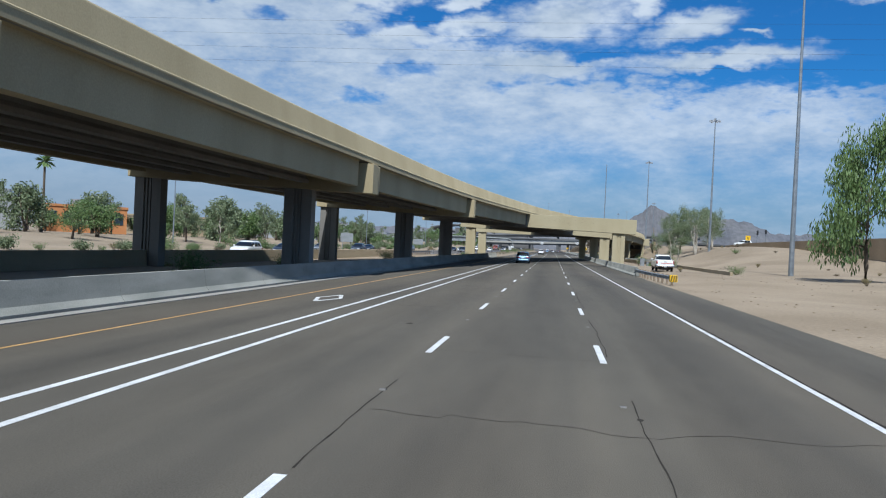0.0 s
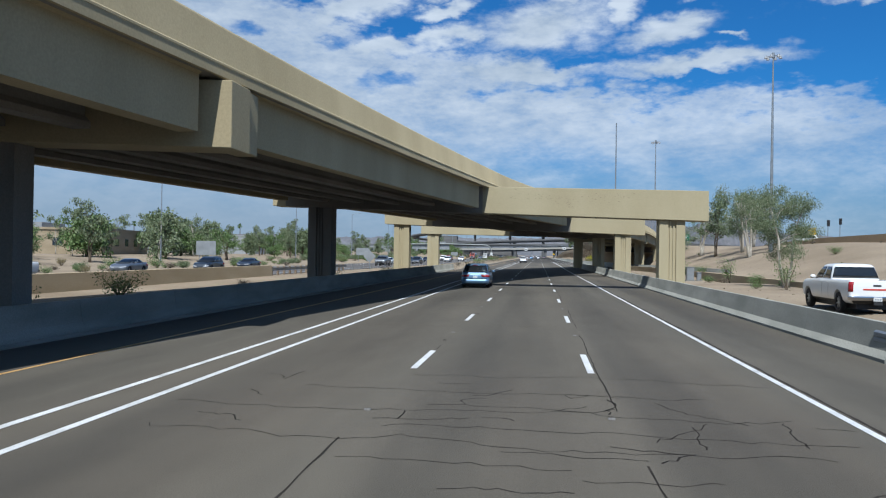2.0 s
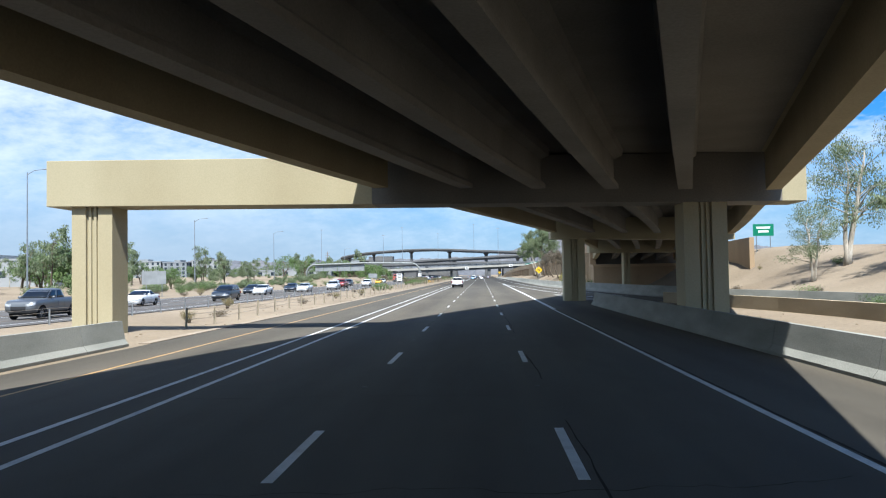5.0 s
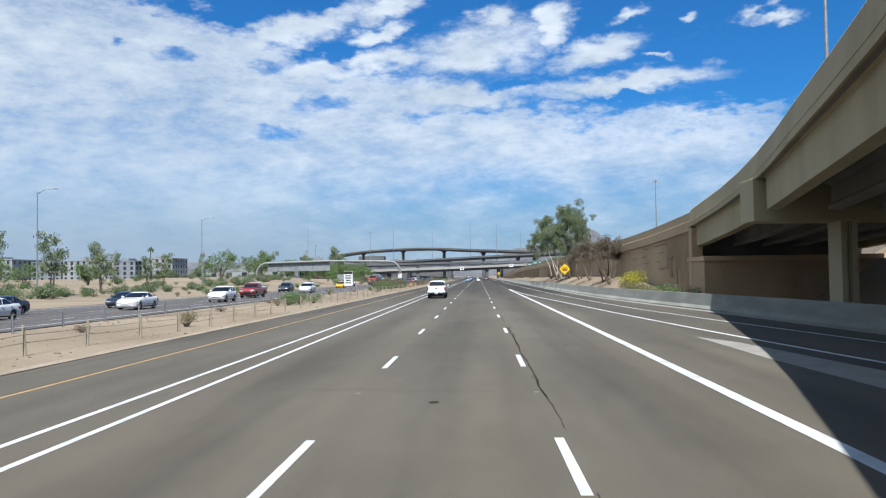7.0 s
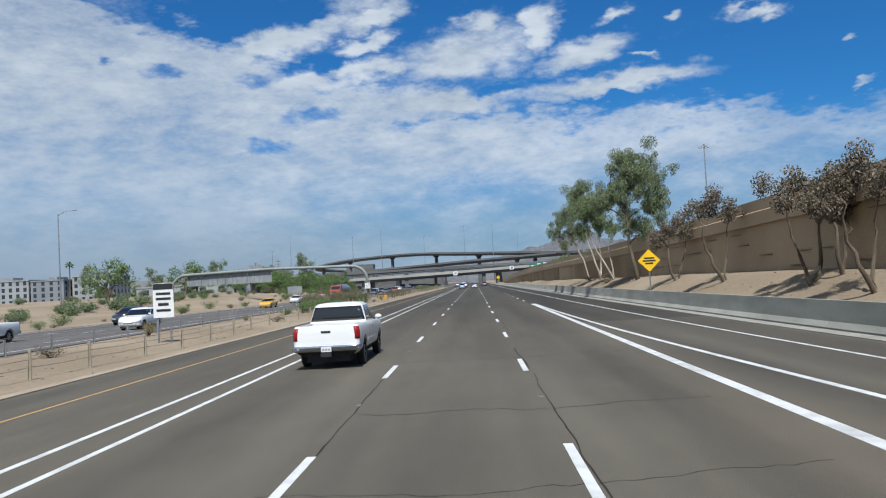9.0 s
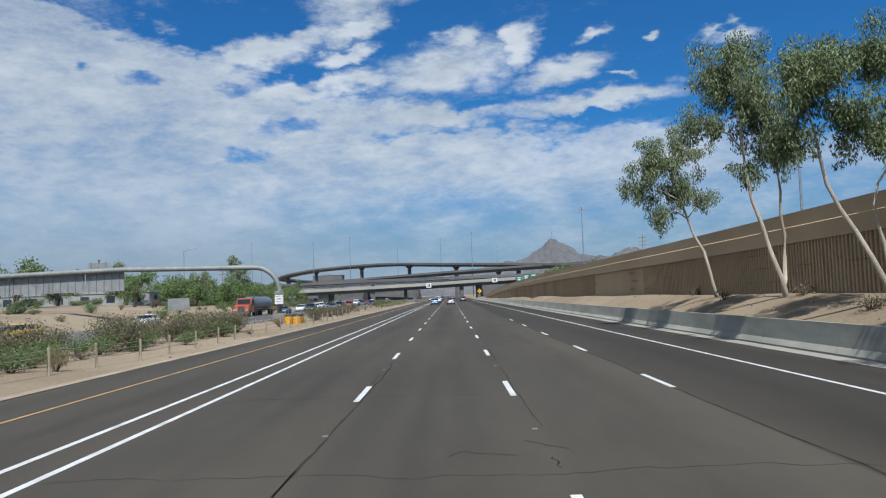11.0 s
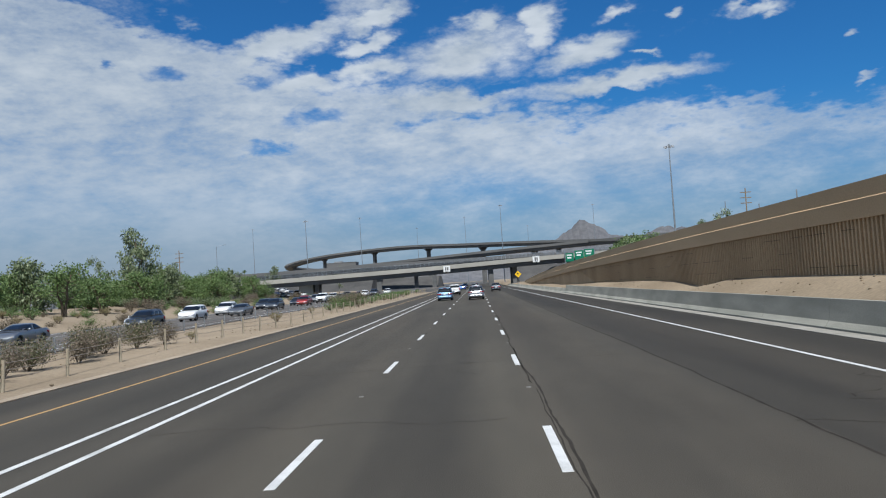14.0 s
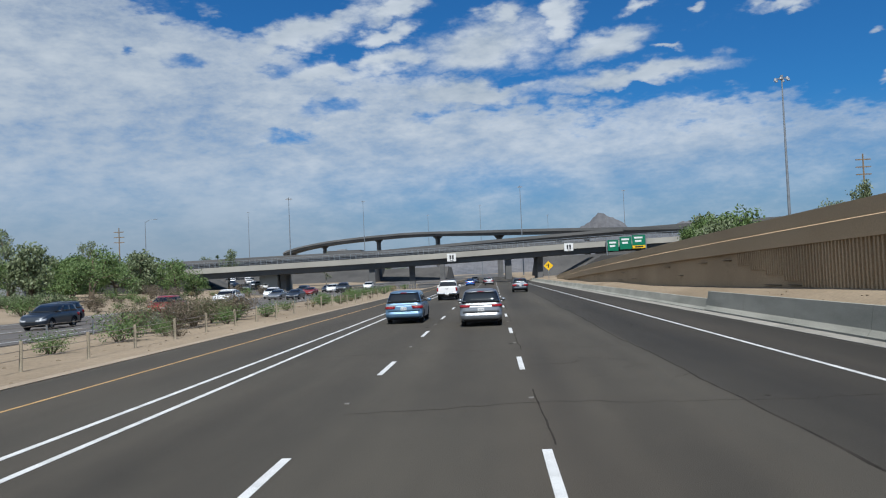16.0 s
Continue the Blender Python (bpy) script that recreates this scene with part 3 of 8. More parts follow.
bm = bmesh.new()
rows = []
for y in YS:
    a, b = ramp_point(y, 0), ramp_point(y, 1)
    rows.append([bm.verts.new(p) for p in (a, b, b + Vector((0, 0, -0.26)), a + Vector((0, 0, -0.26)))])
for r0, r1 in zip(rows, rows[1:]):
    for j in range(4):
        bm.faces.new((r0[j], r0[(j + 1) % 4], r1[(j + 1) % 4], r1[j]))
bm.faces.new(rows[0])
bm.faces.new(rows[-1])
part("deck", bm, M_GIRDER, ramp)
for s, side in ((0, 1), (1, -1)):
    bm = bmesh.new()
    sweep(bm, [(-side * 0.06, -0.30), (-side * 0.06, 0.07), (-side * 0.01, 0.11), (side * 0.14, 1.12), (side * 0.17, 1.18), (side * 0.33, 1.18), (side * 0.37, 1.10), (side * 0.42, 0.28), (side * 0.50, 0.02), (side * 0.50, -0.02), (side * 0.04, -0.02), (side * 0.04, -0.30)],
          [ramp_point(y, s) for y in YS])
    part("parapet", bm, M_TAN_DULL, ramp)
    # shadow-line groove moulding near the foot of the parapet
    bm = bmesh.new()
    sweep(bm, [(-side * 0.075, 0.0), (-side * 0.075, 0.05), (side * 0.01, 0.06), (side * 0.01, -0.01)], [ramp_point(y, s) for y in YS])
    part("parapet_band", bm, M_TAN_DULL, ramp)
BENTS = [-2, 32, 66, 102.3, 136.6, 171, 205, 239, 264]
GIRDER = [(-0.28, 0), (0.28, 0), (0.28, 0.18), (0.10, 0.36), (0.10, 1.2), (0.45, 1.34), (0.5, 1.62), (-0.5, 1.62), (-0.45, 1.34), (-0.10, 1.2), (-0.10, 0.36), (-0.28, 0.18)]
FASCIA = [(-0.3, 0), (0.3, 0), (0.3, 1.55), (0.42, 1.62), (-0.42, 1.62), (-0.3, 1.55)]
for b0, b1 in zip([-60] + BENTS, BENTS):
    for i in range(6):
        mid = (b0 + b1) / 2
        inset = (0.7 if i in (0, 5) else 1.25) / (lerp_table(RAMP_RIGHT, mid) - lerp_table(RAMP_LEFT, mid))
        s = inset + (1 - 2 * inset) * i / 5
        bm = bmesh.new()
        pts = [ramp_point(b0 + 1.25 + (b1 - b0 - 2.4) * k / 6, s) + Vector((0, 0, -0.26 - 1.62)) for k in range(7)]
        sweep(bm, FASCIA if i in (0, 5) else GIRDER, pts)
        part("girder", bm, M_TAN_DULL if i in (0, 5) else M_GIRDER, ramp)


# bare: ends of the cap stretch below the deck, whose shade is put in by colour
def bent(y, x0, x1, columns, zl=5.75, zr=5.0, tl=7.55, tr=7.15, depth=2.0, material=None, k=1.0, bare=None):
    mt = material or M_TAN
    paint_mat = M_TAN_DULL if mt is M_GREY_CONC else mt
    cuts = [x0, *(bare or ()), x1]
    for i, (xa, xb) in enumerate(zip(cuts, cuts[1:])):
        fa, fb = (xa - x0) / (x1 - x0), (xb - x0) / (x1 - x0)
        bm = bmesh.new()
        v = [bm.verts.new((x, yy, z)) for yy in (y, y + depth) for x, z in ((xa, zl + (zr - zl) * fa), (xb, zl + (zr - zl) * fb), (xb, tl + (tr - tl) * fb), (xa, tl + (tr - tl) * fa))]
        for f in ((0, 1, 2, 3), (7, 6, 5, 4), (0, 4, 5, 1), (1, 5, 6, 2), (2, 6, 7, 3), (3, 7, 4, 0)):
            bm.faces.new([v[j] for j in f])
        bmesh.ops.bevel(bm, geom=list(bm.edges), offset=0.02, segments=1, affect="EDGES")
        in_shade = bare is not None and i == 1
        cap = part("pier_cap", bm, M_GIRDER if in_shade else paint_mat, ramp, "bent cap stretch below the deck, coloured dark for its shade" if in_shade else "tan painted concrete bent cap")
    for cx in columns:
        bm = bmesh.new()
        top = zl + (zr - zl) * (cx - x0) / (x1 - x0) + 0.02
        # two shafts with a fluted recess between them
        prof = [(-0.9, 0), (-0.28, 0), (-0.28, 0.16), (-0.17, 0.16), (-0.17, 0.06), (-0.06, 0.06), (-0.06, 0.16), (0.06, 0.16), (0.06, 0.06), (0.17, 0.06), (0.17, 0.16), (0.28, 0.16), (0.28, 0), (0.9, 0)]
        outline = [(cx + u * k, y + 0.25 + v) for u, v in prof] + [(cx - u * k, y + depth - 0.25 - v) for u, v in prof]
        prism(bm, outline, -0.5, top, "z")
        painted = mt is M_TAN and not (cx < -15.5 and y < 110)
        part("column", bm, M_TAN if painted else M_GREY_CONC, ramp, "fluted tan concrete column" if painted else "fluted grey concrete column")
    return cap


bent(-2, -28.5, -12.2, (-26.5, -17.5), 5.6, 5.4, 7.55, 7.05, depth=1.4, material=M_GREY_CONC)
bent(31.2, -26.8, -10.55, (-25.5, -15.4), 5.75, 5.2, 7.6, 7.06, depth=1.4, material=M_GREY_CONC)
bent(65.2, -24.6, -7.65, (-23.3, -15.1), 5.7, 5.2, 7.6, 7.06, depth=1.4, material=M_GREY_CONC)
for x, y in ((-12.3, -2.0), (-10.6, 31.2), (-7.7, 65.2)):
    bm = bmesh.new()
    box(bm, x - 0.7, x - 0.05, y + 1.52, y + 2.3, 5.24, 7.05, 0.025)
    part("end_block", bm, M_TAN_DULL, ramp, "tan concrete block closing the girder ends")
bent(102.3, -19.3, 12.65, (-15.7, 10.2), 5.85, 5.0, 7.6, 7.15, bare=(-18.3, -3.4))
bent(136.4, -17.4, 12.7, (-15.4, 10.3), 5.85, 4.85, 7.5, 7.4, bare=(-11.7, 4.3))
bent(170.4, -18.1, 14.2, (-16.2, 10.1), 5.6, 5.2, 7.6, 7.25, bare=(-3.9, 13.2))
bent(204.5, 6.6, 22.0, (8.6, 20.6), 5.3, 5.0, 7.1, 6.9)
bent(238.5, 14.45, 30.5, (19.2, 28.5), 4.9, 4.75, 7.05, 6.9, k=0.45)

# abutment and retaining wall below the ramp's far end
bm = bmesh.new()
box(bm, 18.3, 40, 264.2, 266, -0.5, 5.8)
# darker girder colour stands in for the deep shade under the ramp
structure("abutment", bm, M_GIRDER, "concrete abutment wall under the ramp, coloured dark for deep shade", "wall")
WY = [264 + 8 * i for i in range(48)]
bm = bmesh.new()
rows = []
for y in WY:
    x, top = lerp_table(WALL_X, y), lerp_table(WALL_TOP, y)
    rows.append([bm.verts.new(p) for p in ((x, y, -0.4), (x, y, max(top - 1.3, 0.1)), (x + 0.5, y, max(top - 1.3, 0.1)), (x + 0.5, y, -0.4))])
for r0, r1 in zip(rows, rows[1:]):
    for j in range(4):
        bm.faces.new((r0[j], r0[(j + 1) % 4], r1[(j + 1) % 4], r1[j]))
bm.faces.new(rows[0])
bm.faces.new(rows[-1])
retaining_wall = structure("retaining_wall", bm, M_WALL, "brown ribbed concrete retaining wall with a tan coping", "wall")
bm = bmesh.new()
sweep(bm, [(-0.22, -1.5), (-0.22, -0.72), (-0.17, -0.68), (-0.14, 0.0), (0.16, 0.0), (0.3, -0.7), (0.3, -1.5)], [(lerp_table(WALL_X, y), y, lerp_table(WALL_TOP, y)) for y in WY])
part("coping", bm, M_WALL_CAP, retaining_wall, "tan concrete parapet with a groove")

bm = bmesh.new()
sweep(bm, [(-0.25, -0.5), (-0.25, 6.0), (0.25, 6.0), (0.25, -0.5)], [(30.6, 226, 0), (32.6, 246, 0), (34.2, 264, 0)])
structure("ramp_side_wall", bm, M_WALL, "brown concrete wall closing the far side below the ramp", "wall")
bm = bmesh.new()
box(bm, 17.9, 33.9, 259.6, 264.1, -0.4, 3.25, 0.03)
structure("abutment_wall", bm, M_WALL, "brown concrete front wall of the bridge abutment", "wall")
bm = bmesh.new()
box(bm, 17.8, 33.9, 259.4, 264.1, 3.25, 3.62, 0.03)
structure("abutment_seat", bm, M_WALL_CAP, "tan concrete bearing seat along the abutment", "wall")
bm = bmesh.new()
prism(bm, [(8.75, 228.5), (9.5, 226.0), (10.3, 217.5), (11.5, 206.5), (9.7, 206.5), (8.9, 213.0), (8.65, 221.0)], -0.01, 0.003, "z")
structure("gore_paving", bm, M_KERB, "pale dusty paving in the tip of the gore", "road")

# ---- vehicles ----
def paint(name, c, metallic=0.35):
    m = plain(name, c, 0.36, metallic, 0.55)
    return m


M_GLASS_DARK = plain("tinted_car_glass", (0.012, 0.014, 0.016), 0.06, 0.0, 0.0, 0.0, 0.8)
M_TYRE = mat("tyre_rubber", (0.018, 0.018, 0.018), (0.03, 0.029, 0.028), 5, 60, 0.85, 0.2)
M_RIM = plain("alloy_rim", (0.45, 0.46, 0.47), 0.3, 0.9)
M_TRIM = plain("black_plastic_trim", (0.02, 0.02, 0.021), 0.6)
M_TAIL = plain("red_tail_lamp", (0.26, 0.008, 0.010), 0.15, 0.0, 0.6)
M_HEAD = plain("clear_lamp", (0.40, 0.41, 0.42), 0.12, 0.2, 0.6)
M_PLATE = plain("licence_plate_white", (0.66, 0.66, 0.63), 0.5)
M_CHROME = plain("chrome", (0.62, 0.63, 0.65), 0.12, 1.0)
P_BLUE = paint("steel_blue_paint", (0.13, 0.225, 0.335), 0.5)
P_WHITE = paint("white_paint", (0.74, 0.74, 0.72), 0.0)
P_SILVER = paint("silver_paint", (0.26, 0.275, 0.29), 0.7)
P_DARK = paint("charcoal_paint", (0.035, 0.045, 0.06), 0.3)
P_BRIGHT_BLUE = paint("bright_blue_paint", (0.02, 0.12, 0.42), 0.3)
P_RED = paint("dark_red_paint", (0.28, 0.03, 0.025), 0.2)
P_YELLOW = paint("taxi_yellow_paint", (0.72, 0.40, 0.02), 0.0)
P_GREY = paint("grey_paint", (0.16, 0.17, 0.18), 0.5)


STEP_REAR, STEP_CORNER, STEP_SIDE, STEP_FRONT = 4, 6, 14, 4
I_CORNER = STEP_REAR
I_SIDE = STEP_REAR + STEP_CORNER
I_FRONT = I_SIDE + STEP_SIDE
I_END = I_FRONT + STEP_CORNER + STEP_FRONT


def half_ring(w, y0, y1, rr, rf):
    """Right half of a rounded plan outline, from the tail's middle round to the nose's middle."""
    p = [((w - rr) * k / STEP_REAR, y0) for k in range(STEP_REAR)]
    p += [(w - rr + rr * math.sin(a), y0 + rr - rr * math.cos(a)) for a in [math.pi / 2 * k / STEP_CORNER for k in range(STEP_CORNER)]]
    p += [(w, y0 + rr + (y1 - rf - y0 - rr) * k / STEP_SIDE) for k in range(STEP_SIDE)]
    p += [(w - rf + rf * math.cos(a), y1 - rf + rf * math.sin(a)) for a in [math.pi / 2 * k / STEP_CORNER for k in range(STEP_CORNER)]]
    p += [((w - rf) * (1 - k / STEP_FRONT), y1) for k in range(STEP_FRONT + 1)]
    return p


class Shell:
    """A stack of rounded outlines, (z, half width, tail, nose, tail radius, nose radius), pressed down to a top line."""

    def __init__(self, levels, top=None, base=0.5):
        self.levels, self.top, self.base = levels, top, base

    def at(self, i, z, side=1, out=0.0):
        lv = self.levels
        k = 0
        while k < len(lv) - 2 and z > lv[k + 1][0]:
            k += 1
        t = (z - lv[k][0]) / (lv[k + 1][0] - lv[k][0])
        vals = [a + (b - a) * t for a, b in zip(lv[k][1:], lv[k + 1][1:])]
        ring = half_ring(*vals)
        i = min(max(i, 0), I_END)
        a = min(int(i), I_END - 1)
        f = i - a
        x, y = ring[a][0] + (ring[a + 1][0] - ring[a][0]) * f, ring[a][1] + (ring[a + 1][1] - ring[a][1]) * f
        d = Vector((ring[a + 1][0] - ring[a][0], ring[a + 1][1] - ring[a][1]))
        if d.length > 0:
            d.normalize()
            x, y = x + d.y * out, y - d.x * out
        zz = z
        if self.top and z > self.base:
            zt = lv[-1][0]
            zz = self.base + (z - self.base) * (lerp_table(self.top, min(max(y, self.top[0][0]), self.top[-1][0])) - self.base) / (zt - self.base)
        return Vector((side * x, y, zz))

    def side_index(self, y, z):
        lo, hi = 0.0, float(I_END)
        for _ in range(30):
            mid = (lo + hi) / 2
            if self.at(mid, z).y < y:
                lo = mid
            else:
                hi = mid
        return lo

    def mesh(self):
        bm = bmesh.new()
        rings = []
        for z, *_ in self.levels:
            r = [bm.verts.new(self.at(i, z, 1)) for i in range(I_END + 1)]
            r += [bm.verts.new(self.at(i, z, -1)) for i in range(I_END - 1, 0, -1)]
            rings.append(r)
        n = len(rings[0])
        for a, b in zip(rings, rings[1:]):
            for k in range(n):
                bm.faces.new((a[k], a[(k + 1) % n], b[(k + 1) % n], b[k]))
        bm.faces.new(rings[0])
        # close the top with strips across
        t = rings[-1]
        for k in range(I_END):
            q = [t[k], t[k + 1], t[(n - k - 1) % n], t[(n - k) % n]]
            q = list(dict.fromkeys(q))
            if len(q) > 2:
                bm.faces.new(q)
        return bm

    def patch(self, i0, i1, z0, z1, out, side=1, cols=6, rows=3, slant=0.0):
        """A thin panel that follows the shell between two places round it and two heights."""
        bm = bmesh.new()
        top, low = [], []
        for r in range(rows + 1):
            t = r / rows
            a, b = i0 + slant * t, i1 - slant * t
            top.append([bm.verts.new(self.at(a + (b - a) * c / cols, z0 + (z1 - z0) * t, side, out)) for c in range(cols + 1)])
            low.append([bm.verts.new(self.at(a + (b - a) * c / cols, z0 + (z1 - z0) * t, side, -0.015)) for c in range(cols + 1)])
        for r in range(rows):
            for c in range(cols):
                bm.faces.new((top[r][c], top[r][c + 1], top[r + 1][c + 1], top[r + 1][c]))
        for c in range(cols):
            for r in (0, rows):
                bm.faces.new((top[r][c], top[r][c + 1], low[r][c + 1], low[r][c]))
        for r in range(rows):
            for c in (0, cols):
                bm.faces.new((top[r][c], top[r + 1][c], low[r + 1][c], low[r][c]))
        return bm

    def both(self, i, z0, z1, out, rows=3):
        """A panel across the middle of the tail (i below the corner) or of the nose."""
        bm = bmesh.new()
        span = [(k, 1) for k in range(int(i), 0, -1)] + [(0, 1)] + [(k, -1) for k in range(1, int(i) + 1)] if i < I_SIDE else [(k, 1) for k in range(int(i), I_END)] + [(I_END, 1)] + [(k, -1) for k in range(I_END - 1, int(i) - 1, -1)]
        top = [[bm.verts.new(self.at(k, z0 + (z1 - z0) * r / rows, s, out)) for k, s in span] for r in range(rows + 1)]
        low = [[bm.verts.new(self.at(k, z0 + (z1 - z0) * r / rows, s, -0.015)) for k, s in span] for r in range(rows + 1)]
        for r in range(rows):
            for c in range(len(span) - 1):
                bm.faces.new((top[r][c], top[r][c + 1], top[r + 1][c + 1], top[r + 1][c]))
        for c in range(len(span) - 1):
            for r in (0, rows):
                bm.faces.new((top[r][c], top[r][c + 1], low[r][c + 1], low[r][c]))
        return bm


CARS = {
    "minivan": dict(L=5.15, W=2.0, wheels=(1.05, 4.05), r=0.34, arch=0.41,
        low=[(0.24, 0.86, 0.16, 5.00, 0.25, 0.45), (0.31, 0.96, 0.04, 5.10, 0.28, 0.50), (0.50, 0.995, 0.0, 5.15, 0.30, 0.55), (0.62, 1.0, 0.02, 5.14, 0.30, 0.58), (0.66, 1.0, 0.06, 5.13, 0.30, 0.58), (0.88, 0.99, 0.09, 5.06, 0.30, 0.60), (1.00, 0.97, 0.12, 4.98, 0.28, 0.62), (1.06, 0.945, 0.15, 4.94, 0.26, 0.62)],
        top=[(0, 1.08), (2.0, 1.075), (3.6, 1.06), (4.2, 1.02), (4.6, 0.95), (4.95, 0.82), (5.15, 0.68)],
        high=[(1.03, 0.945, 0.15, 4.45, 0.26, 0.55), (1.20, 0.905, 0.23, 4.08, 0.26, 0.52), (1.56, 0.80, 0.46, 3.22, 0.28, 0.46), (1.64, 0.765, 0.52, 3.02, 0.28, 0.44), (1.70, 0.69, 0.62, 2.85, 0.28, 0.42), (1.735, 0.50, 0.85, 2.55, 0.28, 0.40), (1.745, 0.25, 1.15, 2.2, 0.2, 0.2)],
        glass=(1.12, 1.58), side=[(0.62, 1.55), (1.60, 2.62), (2.68, 3.55)], roof_bar=True),
    "suv": dict(L=4.7, W=1.88, wheels=(0.95, 3.72), r=0.36, arch=0.43,
        low=[(0.28, 0.80, 0.18, 4.55, 0.22, 0.40), (0.36, 0.90, 0.04, 4.65, 0.25, 0.45), (0.55, 0.935, 0.0, 4.70, 0.26, 0.48), (0.70, 0.94, 0.03, 4.69, 0.26, 0.48), (0.95, 0.93, 0.08, 4.62, 0.26, 0.50), (1.05, 0.90, 0.11, 4.55, 0.24, 0.50), (1.09, 0.88, 0.14, 4.50, 0.24, 0.50)],
        top=[(0, 1.10), (2.0, 1.09), (3.2, 1.07), (3.7, 1.04), (4.3, 0.95), (4.6, 0.84), (4.7, 0.75)],
        high=[(1.06, 0.88, 0.14, 3.75, 0.24, 0.45), (1.2, 0.845, 0.22, 3.45, 0.24, 0.42), (1.52, 0.755, 0.42, 2.85, 0.25, 0.38), (1.60, 0.72, 0.48, 2.70, 0.25, 0.36), (1.66, 0.64, 0.60, 2.52, 0.25, 0.34), (1.69, 0.45, 0.85, 2.25, 0.25, 0.3), (1.70, 0.2, 1.1, 2.0, 0.15, 0.15)],
        glass=(1.14, 1.53), side=[(0.62, 1.28), (1.34, 2.16), (2.22, 3.0)], roof_bar=True),
    "sedan": dict(L=4.75, W=1.83, wheels=(0.98, 3.78), r=0.33, arch=0.385,
        low=[(0.22, 0.78, 0.16, 4.62, 0.22, 0.42), (0.30, 0.87, 0.04, 4.71, 0.25, 0.48), (0.50, 0.91, 0.0, 4.75, 0.26, 0.52), (0.66, 0.915, 0.02, 4.74, 0.26, 0.54), (0.86, 0.90, 0.05, 4.66, 0.26, 0.56), (0.96, 0.87, 0.10, 4.56, 0.26, 0.56), (1.0, 0.83, 0.14, 4.5, 0.26, 0.56)],
        top=[(0, 0.98), (0.5, 1.03), (1.2, 1.0), (2.5, 0.97), (3.4, 0.95), (4.2, 0.83), (4.6, 0.70), (4.75, 0.60)],
        high=[(0.95, 0.83, 0.62, 3.75, 0.28, 0.48), (1.08, 0.79, 0.88, 3.38, 0.28, 0.45), (1.32, 0.68, 1.32, 2.72, 0.26, 0.38), (1.38, 0.64, 1.42, 2.58, 0.26, 0.36), (1.42, 0.55, 1.55, 2.42, 0.26, 0.34), (1.44, 0.36, 1.75, 2.2, 0.22, 0.22), (1.445, 0.15, 1.9, 2.1, 0.1, 0.1)],
        glass=(1.02, 1.34), side=[(1.12, 1.98), (2.04, 2.92)], roof_bar=False),
    "pickup": dict(L=5.9, W=2.0, wheels=(1.25, 4.9), r=0.41, arch=0.50,
        low=[(0.42, 0.84, 0.12, 5.70, 0.12, 0.30), (0.52, 0.95, 0.02, 5.84, 0.12, 0.34), (0.70, 0.99, 0.0, 5.90, 0.12, 0.36), (0.95, 1.0, 0.0, 5.90, 0.12, 0.36), (1.15, 0.985, 0.01, 5.86, 0.12, 0.38), (1.24, 0.96, 0.02, 5.82, 0.12, 0.38), (1.28, 0.93, 0.03, 5.76, 0.12, 0.38)],
        top=[(0, 1.30), (2.2, 1.29), (4.2, 1.27), (4.6, 1.25), (5.4, 1.20), (5.75, 1.12), (5.9, 1.02)],
        high=[(1.24, 0.93, 2.10, 4.60, 0.10, 0.42), (1.40, 0.895, 2.15, 4.36, 0.12, 0.40), (1.75, 0.80, 2.26, 3.86, 0.14, 0.34), (1.83, 0.765, 2.30, 3.72, 0.15, 0.32), (1.89, 0.68, 2.40, 3.56, 0.15, 0.3), (1.915, 0.48, 2.6, 3.3, 0.15, 0.25), (1.92, 0.2, 2.8, 3.1, 0.1, 0.1)],
        glass=(1.33, 1.77), side=[(2.36, 3.06), (3.12, 3.92)], roof_bar=False),
}


def cut_body(me, d, kind):
    """The lower body with its wheel arches, and a pickup's bed, cut out."""
    ob = bpy.data.objects.new("body", me)
    scene.collection.objects.link(ob)
    bm = bmesh.new()
    for yc in d["wheels"]:
        for side in (-1, 1):
            a = side * (d["W"] / 2 - 0.34)
            rod(bm, (a, yc, d["r"]), (side * (d["W"] / 2 + 0.3), yc, d["r"]), d["arch"], None, 28)
    if kind == "pickup":
        box(bm, -0.80, 0.80, 0.12, 2.0, 0.80, 1.6)
    cutter = bpy.data.objects.new("cutter", make(bm, "cutter", M_TRIM))
    scene.collection.objects.link(cutter)
    mod = ob.modifiers.new("arches", "BOOLEAN")
    mod.object, mod.operation, mod.solver = cutter, "DIFFERENCE", "EXACT"
    bpy.context.view_layer.update()
    out = bpy.data.meshes.new_from_object(ob.evaluated_get(bpy.context.evaluated_depsgraph_get()))
    bpy.data.objects.remove(ob)
    bpy.data.objects.remove(cutter)
    return out


BODIES = {}


def body_mesh(kind, material):
    if (kind, material.name) not in BODIES:
        d = CARS[kind]
        me = make(Shell(d["low"], d["top"]).mesh(), "body", material)
        me = cut_body(me, d, kind)
        me.materials.clear()
        me.materials.append(material)
        for p in me.polygons:
            p.use_smooth = True
            p.material_index = 0
        me.set_sharp_from_angle(angle=radians(38))
        BODIES[(kind, material.name)] = me
    return BODIES[(kind, material.name)]


